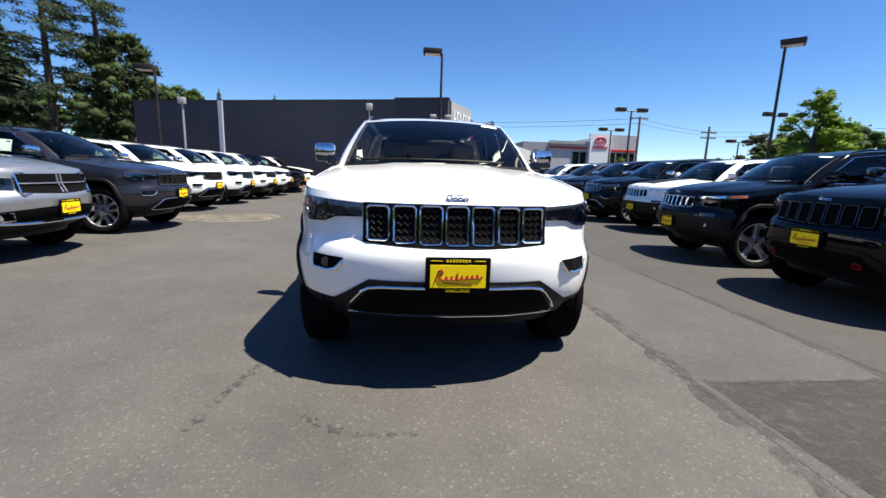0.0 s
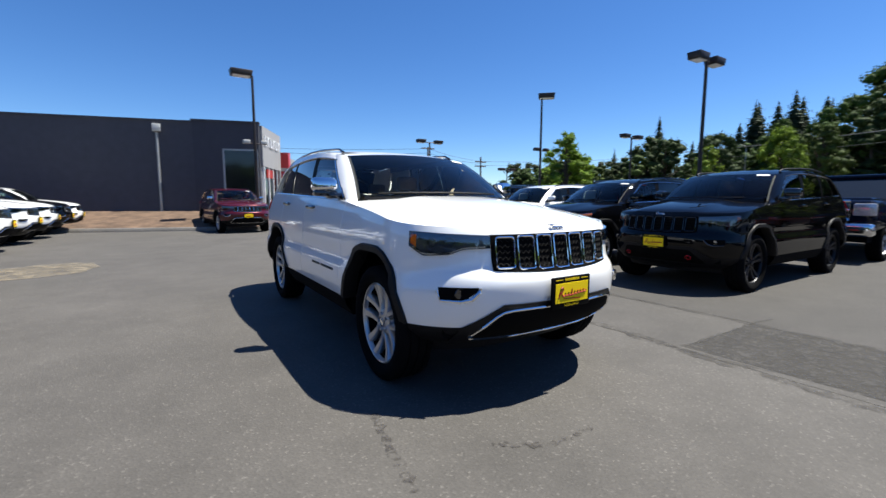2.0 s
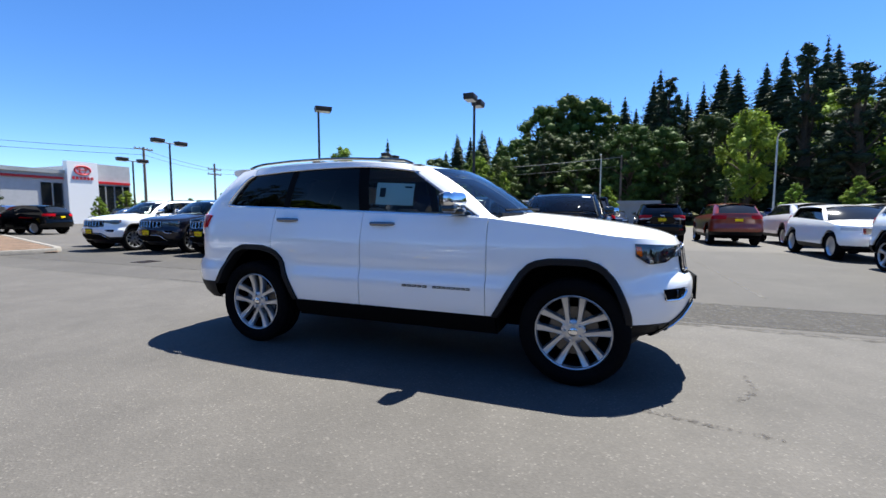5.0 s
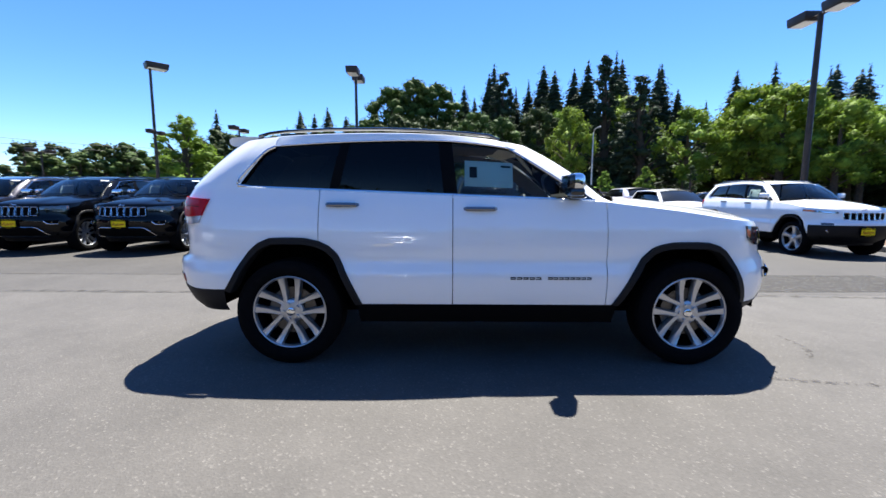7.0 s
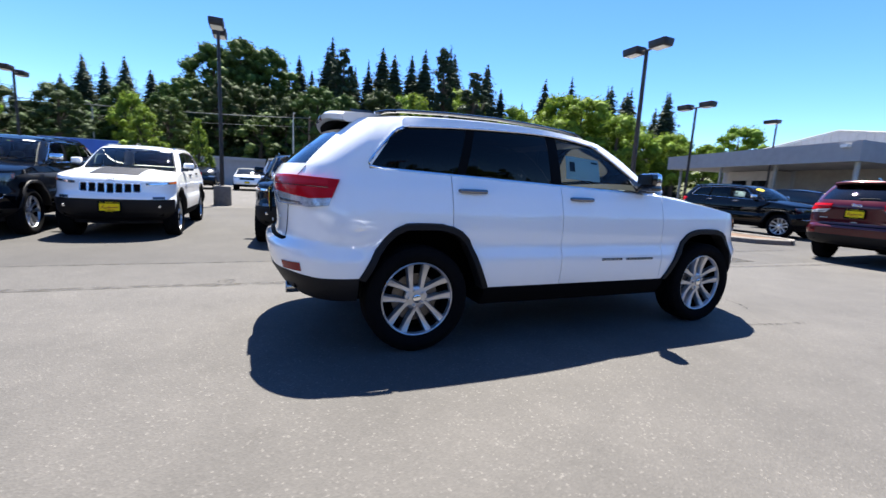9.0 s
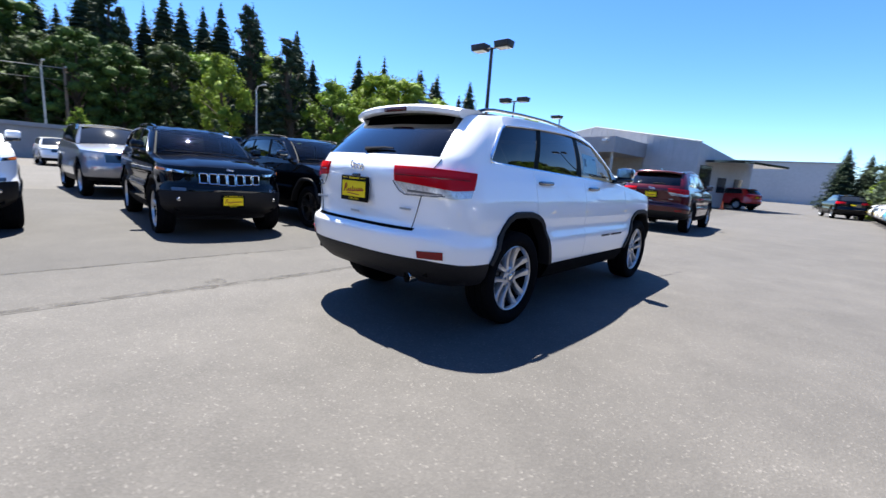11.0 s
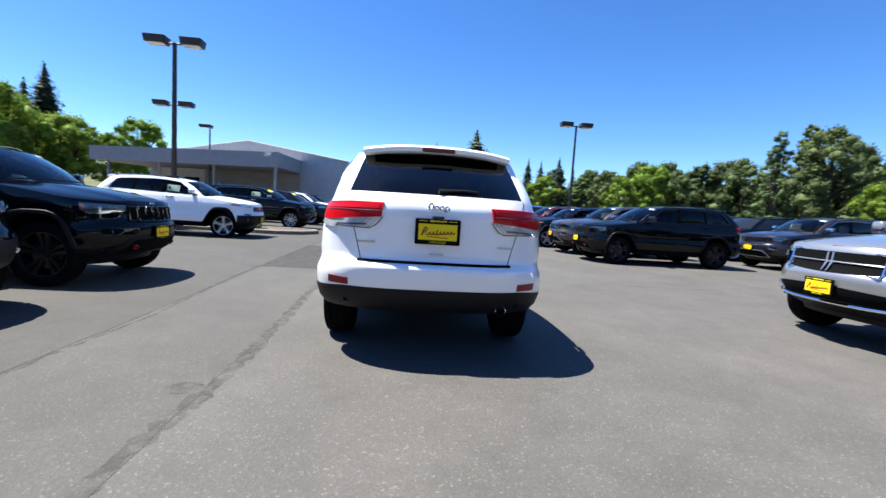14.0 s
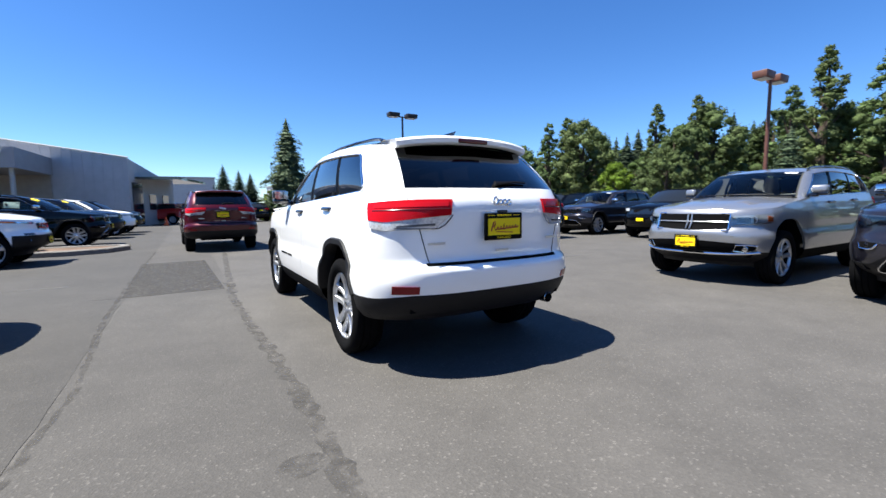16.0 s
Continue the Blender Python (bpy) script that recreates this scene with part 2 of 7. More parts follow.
def asphalt(name="worn_asphalt", k=1.0):
    m = material(name, (0.15, 0.14, 0.13), 0.85)
    nt = m.node_tree
    b, L = nt.nodes["Principled BSDF"], nt.links.new
    co = nt.nodes.new("ShaderNodeTexCoord")

    def noise_tex(scale, detail=4, rough=0.6):
        n = nt.nodes.new("ShaderNodeTexNoise")
        n.inputs["Scale"].default_value, n.inputs["Detail"].default_value, n.inputs["Roughness"].default_value = scale, detail, rough
        L(co.outputs["Object"], n.inputs["Vector"])
        return n.outputs["Fac"]

    def ramp(sock, *stops):
        r = nt.nodes.new("ShaderNodeValToRGB")
        while len(r.color_ramp.elements) < len(stops):
            r.color_ramp.elements.new(0.5)
        for e, (p, c) in zip(r.color_ramp.elements, stops):
            e.position, e.color = p, (*c, 1)
        L(sock, r.inputs[0])
        return r.outputs[0]

    def mul(a, c, kind="MULTIPLY", fac=1.0):
        x = nt.nodes.new("ShaderNodeMix")
        x.data_type, x.blend_type = "RGBA", kind
        x.inputs[0].default_value = fac
        L(a, x.inputs[6]), L(c, x.inputs[7])
        return x.outputs[2]

    def gray(*v):
        return [(p, (c, c, c)) for p, c in v]

    base = ramp(noise_tex(0.25, 5), (0.3, (0.063 * k, 0.0580 * k, 0.053 * k)), (0.7, (0.077 * k, 0.0708 * k, 0.0645 * k)))
    base = mul(base, ramp(noise_tex(2.2, 6, 0.7), *gray((0.25, 0.82), (0.75, 1.16))))
    base = mul(base, ramp(noise_tex(0.8, 3, 0.5), *gray((0.3, 0.90), (0.7, 1.10))))
    v = nt.nodes.new("ShaderNodeTexVoronoi")
    v.inputs["Scale"].default_value = 95
    L(co.outputs["Object"], v.inputs["Vector"])
    sep = nt.nodes.new("ShaderNodeSeparateColor")
    L(v.outputs["Color"], sep.inputs[0])
    stone = ramp(sep.outputs[0], *gray((0.0, 0.87), (0.5, 0.98), (0.88, 1.05), (0.955, 1.18), (0.985, 1.6)))
    base = mul(base, stone)
    base = mul(base, ramp(noise_tex(420, 2), *gray((0.3, 0.92), (0.7, 1.08))))
    L(base, b.inputs["Base Color"])
    bp = nt.nodes.new("ShaderNodeBump")
    bp.inputs["Strength"].default_value, bp.inputs["Distance"].default_value = 0.45, 0.004
    L(v.outputs["Distance"], bp.inputs["Height"])
    L(bp.outputs[0], b.inputs["Normal"])
    return m


def broken(m, scale, lo, hi):
    """Lets the ground show through a thin layer where a noise is low, so that its edge breaks up."""
    nt = m.node_tree
    out, b = nt.nodes["Material Output"], nt.nodes["Principled BSDF"]
    co, n, r = nt.nodes.new("ShaderNodeTexCoord"), nt.nodes.new("ShaderNodeTexNoise"), nt.nodes.new("ShaderNodeMapRange")
    n.inputs["Scale"].default_value, n.inputs["Detail"].default_value, n.inputs["Roughness"].default_value = scale, 6, 0.7
    r.inputs["From Min"].default_value, r.inputs["From Max"].default_value = lo, hi
    tr, mx = nt.nodes.new("ShaderNodeBsdfTransparent"), nt.nodes.new("ShaderNodeMixShader")
    L = nt.links.new
    L(co.outputs["Object"], n.inputs["Vector"]), L(n.outputs["Fac"], r.inputs["Value"]), L(r.outputs[0], mx.inputs[0])
    L(tr.outputs[0], mx.inputs[1]), L(b.outputs[0], mx.inputs[2]), L(mx.outputs[0], out.inputs[0])
    return m


ASPHALT = asphalt()
ASPHALT_OLD = asphalt("older_asphalt", 0.64)
ASPHALT_MID = asphalt("middle_asphalt", 0.80)
ASPHALT_DARK = broken(material("darker_patch_asphalt", (0.041, 0.038, 0.035), 0.88, var=0.3, scale=60, bump=0.6, bump_scale=160), 9, 0.30, 0.62)
TAR = broken(material("crack_sealer_tar", (0.052, 0.048, 0.044), 0.85, var=0.25, scale=30, bump=0.4, bump_scale=120), 7, 0.40, 0.78)
SMEAR = broken(material("faint_smear", (0.048, 0.043, 0.040), 0.85, var=0.3, scale=40), 22, 0.46, 0.66)
OLDLINE = material("worn_line_paint", (0.13, 0.124, 0.115), 0.85, var=0.3, scale=18)
SAND = broken(material("spilled_tan_sand", (0.22, 0.185, 0.135), 0.95, var=0.25, scale=25, bump=0.5, bump_scale=60), 4, 0.36, 0.72)

# ---- mesh helpers ----


class Geo:
    """Collects vertices and faces of one mesh."""

    def __init__(self):
        self.v, self.f = [], []

    def grid(self, rows, close=False, flip=False):
        n0, w = len(self.v), len(rows[0])
        for r in rows:
            self.v.extend(tuple(p) for p in r)
        for i in range(len(rows) - 1):
            for j in range(w if close else w - 1):
                k = (j + 1) % w
                q = (n0 + i * w + j, n0 + i * w + k, n0 + (i + 1) * w + k, n0 + (i + 1) * w + j)
                self.f.append(q[::-1] if flip else q)
        return self

    def fan(self, pts, flip=False):
        n0 = len(self.v)
        self.v.extend(tuple(p) for p in pts)
        q = tuple(range(n0, n0 + len(pts)))
        self.f.append(q[::-1] if flip else q)
        return self

    def box(self, c, s, m=None):
        n0 = len(self.v)
        for dx in (-0.5, 0.5):
            for dy in (-0.5, 0.5):
                for dz in (-0.5, 0.5):
                    p = Vector((dx * s[0], dy * s[1], dz * s[2]))
                    p = (m @ p if m else p) + Vector(c)
                    self.v.append(tuple(p))
        for q in ((0, 1, 3, 2), (4, 6, 7, 5), (0, 4, 5, 1), (2, 3, 7, 6), (0, 2, 6, 4), (1, 5, 7, 3)):
            self.f.append(tuple(n0 + i for i in q))
        return self

    def tube(self, path, r, n=8, cap=True, close=False):
        """A tube along a path; r: one radius or one for each point."""
        path = [Vector(p) for p in path]
        rows = []
        for i, p in enumerate(path):
            if close:
                d = path[(i + 1) % len(path)] - path[i - 1]
            else:
                d = path[min(i + 1, len(path) - 1)] - path[max(i - 1, 0)]
            d.normalize()
            a = d.cross(Vector((0, 0, 1)) if abs(d.z) < 0.9 else Vector((1, 0, 0))).normalized()
            b = a.cross(d)
            k = r[i] if isinstance(r, (list, tuple)) else r
            rows.append([p + k * (math.cos(2 * math.pi * j / n) * a + math.sin(2 * math.pi * j / n) * b) for j in range(n)])
        if close:
            rows.append(rows[0])
        self.grid(rows, close=True)
        if cap and not close:
            self.fan(rows[0], True), self.fan(rows[-1])
        return self

    def lathe(self, prof, n=32, axis="x", c=(0, 0, 0)):
        """prof: (along, radius) pairs turned about an axis through c."""
        rows = []
        for a, r in prof:
            ring = []
            for j in range(n):
                t = 2 * math.pi * j / n
                u, v = r * math.cos(t), r * math.sin(t)
                p = {"x": (a, u, v), "y": (u, a, v), "z": (u, v, a)}[axis]
                ring.append((c[0] + p[0], c[1] + p[1], c[2] + p[2]))
            rows.append(ring)
        return self.grid(rows, close=True)

    def mirror(self):
        n0 = len(self.v)
        self.f += [tuple(n0 + i for i in q[::-1]) for q in self.f]
        self.v += [(-x, y, z) for x, y, z in self.v]
        return self

    def moved(self, m):
        self.v = [tuple(m @ Vector(p)) for p in self.v]
        return self

    def mesh(self, name, mat, smooth=35, weld=True):
        me = bpy.data.meshes.new(name)
        me.from_pydata(self.v, [], self.f)
        if weld:
            bm = bmesh.new()
            bm.from_mesh(me)
            bmesh.ops.remove_doubles(bm, verts=bm.verts, dist=0.0004)
            bmesh.ops.recalc_face_normals(bm, faces=bm.faces)
            bm.to_mesh(me)
            bm.free()
        me.materials.append(mat)
        if smooth:
            me.shade_smooth()
            if smooth < 180:
                me.set_sharp_from_angle(angle=radians(smooth))
        return me


def part(name, geo, mat, parent, label="", smooth=35, weld=True):
    ob = new(name, geo.mesh(name, mat, smooth, weld))
    ob.parent = parent
    if label:
        tagged(ob, label)
    return ob


def thing(name, label, category, group="", m=None, kind=""):
    ob = new(name)
    ob.empty_display_size = 0.1
    if m:
        ob.matrix_basis = m
    return tagged(ob, label, category, group, kind)


def solo(name, geo, mat, label, category, group="", kind="", m=None, smooth=35, weld=True):
    ob = new(name, geo.mesh(name, mat, smooth, weld))
    if m:
        ob.matrix_basis = m
    return tagged(ob, label, category, group, kind)


def rounded_box(c, s, r=0.02, seg=2):
    """A box with rounded edges as a Geo."""
    bm = bmesh.new()
    bmesh.ops.create_cube(bm, size=1, matrix=Matrix.Translation(c) @ Matrix.Diagonal((*s, 1)))
    bmesh.ops.bevel(bm, geom=list(bm.edges), offset=min(r, min(s) * 0.49), segments=seg, profile=0.5, affect="EDGES")
    g = Geo()
    bm.verts.index_update()
    g.v = [tuple(v.co) for v in bm.verts]
    g.f = [tuple(v.index for v in f.verts) for f in bm.faces]
    bm.free()
    return g


def join(*geos):
    g = Geo()
    for o in geos:
        n0 = len(g.v)
        g.v += o.v
        g.f += [tuple(n0 + i for i in q) for q in o.f]
    return g


def lerp(a, b, t):
    return a + (b - a) * t


def curve(x, pts):
    """Smooth monotone interpolation through (x, y) pairs."""
    if x <= pts[0][0]:
        return pts[0][1]
    for (x0, y0), (x1, y1) in zip(pts, pts[1:]):
        if x <= x1:
            t = (x - x0) / (x1 - x0)
            return y0 + (y1 - y0) * t
    return pts[-1][1]


def spline(x, pts):
    """Catmull-Rom through (x, y) pairs."""
    n = len(pts)
    if x <= pts[0][0]:
        return pts[0][1]
    if x >= pts[-1][0]:
        return pts[-1][1]
    i = max(k for k in range(n - 1) if pts[k][0] <= x)
    (x1, y1), (x2, y2) = pts[i], pts[i + 1]
    x0, y0 = pts[i - 1] if i else (2 * x1 - x2, 2 * y1 - y2)
    x3, y3 = pts[i + 2] if i + 2 < n else (2 * x2 - x1, 2 * y2 - y1)
    h = x2 - x1
    m1, m2 = (y2 - y0) / (x2 - x0) * h, (y3 - y1) / (x3 - x1) * h
    t = (x - x1) / h
    return (2 * t**3 - 3 * t**2 + 1) * y1 + (t**3 - 2 * t**2 + t) * m1 + (-2 * t**3 + 3 * t**2) * y2 + (t**3 - t**2) * m2

# ---- sport utility cars ----
AXLE_F, AXLE_R = -1.4575, 1.4575
Y0F, Y0R = -1.58, 1.93
W_PROF = [(0.30, 0.85), (0.40, 0.895), (0.48, 0.925), (0.60, 0.940), (0.665, 0.942), (0.695, 0.938), (0.725, 0.926), (0.755, 0.914), (0.785, 0.911), (0.86, 0.916), (1.0, 0.908), (1.1, 0.885), (1.16, 0.868), (1.21, 0.848), (1.25, 0.832), (1.30, 0.815)]
YF_PROF = [(0.30, -2.02), (0.38, -2.13), (0.45, -2.22), (0.55, -2.275), (0.68, -2.295), (0.76, -2.285), (0.81, -2.235), (0.88, -2.215), (1.0, -2.20), (1.04, -2.175), (1.3, -2.0)]
YR_PROF = [(0.40, 2.30), (0.50, 2.38), (0.62, 2.43), (0.72, 2.452), (0.765, 2.447), (0.79, 2.39), (0.88, 2.375), (1.0, 2.385), (1.12, 2.40), (1.20, 2.395), (1.26, 2.365), (1.31, 2.33)]
HOOD_C = [(-2.21, 1.02), (-2.17, 1.05), (-2.05, 1.098), (-1.8, 1.15), (-1.4, 1.205), (-1.0, 1.243), (-0.8, 1.26)]
ROOF_C = [(-0.34, 1.632), (-0.2, 1.662), (0.0, 1.696), (0.2, 1.715), (0.5, 1.732), (0.9, 1.74), (1.4, 1.73), (1.96, 1.695), (2.03, 1.69)]
ARCH_F = [(-1.865, 0.47), (-1.84, 0.55), (-1.775, 0.70), (-1.71, 0.83), (-1.66, 0.885), (-1.59, 0.908), (-1.41, 0.915), (-1.23, 0.908), (-1.16, 0.892), (-1.10, 0.85), (-0.99, 0.67), (-0.925, 0.55), (-0.87, 0.46)]
ARCH_R = [(0.92, 0.46), (0.985, 0.60), (1.05, 0.74), (1.11, 0.86), (1.17, 0.905), (1.26, 0.93), (1.45, 0.937), (1.62, 0.93), (1.69, 0.90), (1.76, 0.80), (1.84, 0.65), (1.895, 0.562)]


def rounded_line(p):
    """Cuts the corners of an open line once, keeping its ends."""
    out = [p[0]]
    for (a, b), (c, d) in zip(p, p[1:]):
        out += [(a * 0.72 + c * 0.28, b * 0.72 + d * 0.28), (a * 0.28 + c * 0.72, b * 0.28 + d * 0.72)]
    return out + [p[-1]]


ARCH_F, ARCH_R = rounded_line([q for i, q in enumerate(ARCH_F) if i not in (4, 8)]), rounded_line([q for i, q in enumerate(ARCH_R) if i not in (4, 8)])


def body_xy(s, z):
    """The body's outline at height z: s 0 front centre, 1 to 2 the side, 3 rear centre."""
    w = spline(z, W_PROF)
    if s < 1:
        a = s * math.pi / 2
        return w * math.sin(a) ** (2 / 2.7), Y0F + (spline(z, YF_PROF) - Y0F) * math.cos(a)
    if s <= 2:
        return w, lerp(Y0F, Y0R, s - 1)
    a = (3 - s) * math.pi / 2
    return w * math.sin(a) ** (2 / 3.2), Y0R + (spline(z, YR_PROF) - Y0R) * math.cos(a)


def s_of_y(y, z=0.7):
    if y < Y0F:
        return math.acos(min(1, (Y0F - y) / (Y0F - spline(z, YF_PROF)))) / (math.pi / 2)
    if y > Y0R:
        return 3 - math.acos(min(1, (y - Y0R) / (spline(z, YR_PROF) - Y0R))) / (math.pi / 2)
    return 1 + (y - Y0F) / (Y0R - Y0F)


def s_of_x(x, z, rear=False):
    k = min(1, x / spline(z, W_PROF))
    return 3 - math.asin(k ** 1.6) / (math.pi / 2) if rear else math.asin(k ** 1.35) / (math.pi / 2)


def hood_z(x, y):
    k = lerp(0.078, 0.055, min(1, max(0, (y + 2.0) / 1.1)))
    dome = 0.014 / (1 + math.exp((abs(x) - 0.43) / 0.02))
    return spline(y, HOOD_C) - 0.014 - k * (abs(x) / 0.86) ** 2.4 + dome


def belt_z(y):
    return 1.198 + max(0, min(1, (y + 0.75) / 2.55)) * 0.092


def z_top(s):
    z = 1.1
    for _ in range(4):
        x, y = body_xy(s, z)
        if y < -0.9:
            z = hood_z(x, y)
        elif y < -0.7:
            z = lerp(hood_z(x, y), belt_z(y), (y + 0.9) / 0.2)
        else:
            z = belt_z(y) if s < 2 else lerp(belt_z(1.93), 1.30, min(1, (s - 2) * 3))
    return z


def z_low(s):
    y = body_xy(s, 0.7)[1]
    if y < ARCH_F[0][0]:
        return 0.47
    if y < -0.87:
        return curve(y, ARCH_F)
    if y < 0.92:
        return 0.46
    return curve(y, ARCH_R)


def on_body(s, z, off=0.0, side=1):
    x, y = body_xy(s, z)
    xa, ya = body_xy(max(0, s - 0.004), z)
    xb, yb = body_xy(min(3, s + 0.004), z)
    nx, ny = (yb - ya), -(xb - xa)
    l = math.hypot(nx, ny) or 1
    return (side * (x + off * nx / l), y + off * ny / l, z)


def sq(c):
    return math.copysign(abs(c) ** 0.6, c)


def spread(a, b, n):
    return [lerp(a, b, i / (n - 1)) for i in range(n)]


def panel(cols, rows=24, ledge=True, flange=(True, True), top=True):
    """A panel of the body's side: the outline's columns from the lower edge to the belt, with turned-in edges."""
    out = []
    full = [(cols[0], -0.02)] * flange[0] + [(c, 0) for c in cols] + [(cols[-1], -0.02)] * flange[1]
    for i in range(-1, rows + 1 if top else rows):
        v = min(1, max(0, i / (rows - 1)))
        r = []
        for s, off in full:
            z = lerp(z_low(s), z_top(s), v)
            o = off
            if i == -1:
                o = off - 0.03
            if i == rows:
                o = off - (lerp(0.025, 0.004, max(0, min(1, (s - 1.955) / 0.06))) if ledge else 0.012)
            x, y, zz = on_body(s, z, o)
            r.append((x, y, zz + (0.004 if i == rows and ledge and s < 1.96 else 0)))
        out.append(r)
    return Geo().grid(out)


def patch(sa, sb, zlo, zhi, off=0.004, n=14, m=6, depth=0.02, side=1, slant=0.0, slant0=0.0):
    """A piece that lies on the body between two outline places; zlo and zhi: heights, or functions of 0 to 1."""
    fl = zlo if callable(zlo) else (lambda t: zlo)
    fh = zhi if callable(zhi) else (lambda t: zhi)
    rows = []
    for j in range(-1, m + 1):
        v = min(1, max(0, j / (m - 1)))
        r = []
        for i in range(-1, n + 1):
            t = min(1, max(0, i / (n - 1)))
            edge = i in (-1, n) or j in (-1, m)
            r.append(on_body(lerp(sa + slant0 * (1 - v), sb - slant * (1 - v), t), lerp(fl(t), fh(t), v), off - (depth if edge else 0), side))
        rows.append(r)
    return Geo().grid(rows)


def ring(points, r, n=6):
    return Geo().tube(points, r, n, close=True)


def both(g):
    return join(g, Geo_mirrored(g))


def Geo_mirrored(g):
    o = Geo()
    o.v = [(-x, y, z) for x, y, z in g.v]
    o.f = [q[::-1] for q in g.f]
    return o


GH_SIDE = [  # bottom y, top y of the cabin's side columns
    (-0.735, -0.06), (0.235, 0.285), (0.335, 0.385), (1.10, 1.00), (1.17, 1.07), (1.85, 1.545)]


def quarter_edge(v):
    """Rear edge of the quarter window, rounded into the belt."""
    return lerp(1.865, 1.545, v) - 0.055 * math.exp(-v / 0.07) - 0.05 * math.exp(-abs(v - 0.80) / 0.05)


def glass_top(y):
    """Share of the cabin side's height that the glass takes."""
    return spline(y, [(-0.12, 0.86), (0.3, 0.90), (1.06, 0.855), (1.3, 0.83), (1.55, 0.80)])


def cabin_bottom(y):
    s = s_of_y(y, 1.28)
    z = belt_z(y) if y < 1.93 else 1.30
    x, yy, _ = on_body(s, z, -0.024)
    return (x, yy, z + 0.003)


def cabin_top(y):
    return (spline(y, [(-0.2, 0.635), (0.0, 0.675), (0.5, 0.712), (1.0, 0.715), (1.5, 0.692), (1.9, 0.615)]), y, spline(y, [(-0.2, 1.612), (0.0, 1.648), (0.4, 1.678), (0.9, 1.684), (1.4, 1.67), (1.9, 1.64)]))


def side_point(yb, yt, v, side=1):
    a, b = cabin_bottom(yb), cabin_top(yt)
    bulge = 0.02 * 4 * v * (1 - v)
    return (side * (lerp(a[0], b[0], v) + bulge), lerp(a[1], b[1], v), lerp(a[2], b[2], v))


def shield_point(a, v):
    """The windscreen: a -1 to 1 across, v 0 to 1 upwards."""
    bx, by, bz = 0.765 * a, -1.05 + 0.225 * a * a, 1.232 - 0.016 * a * a
    tx, ty, tz = 0.632 * a, -0.40 + 0.14 * a * a, 1.632 - 0.022 * a * a
    return (lerp(bx, tx, v), lerp(by, ty, v) - 0.02 * 4 * v * (1 - v), lerp(bz, tz, v) + 0.02 * 4 * v * (1 - v))


def back_point(a, v):
    """The rear window."""
    bx, by, bz = 0.67 * a, 2.335 - 0.13 * a ** 4, 1.30
    tx, ty, tz = 0.585 * a, 1.935 - 0.075 * a * a, 1.64 - 0.015 * a * a
    return (lerp(bx, tx, v), lerp(by, ty, v) + 0.02 * 4 * v * (1 - v), lerp(bz, tz, v))


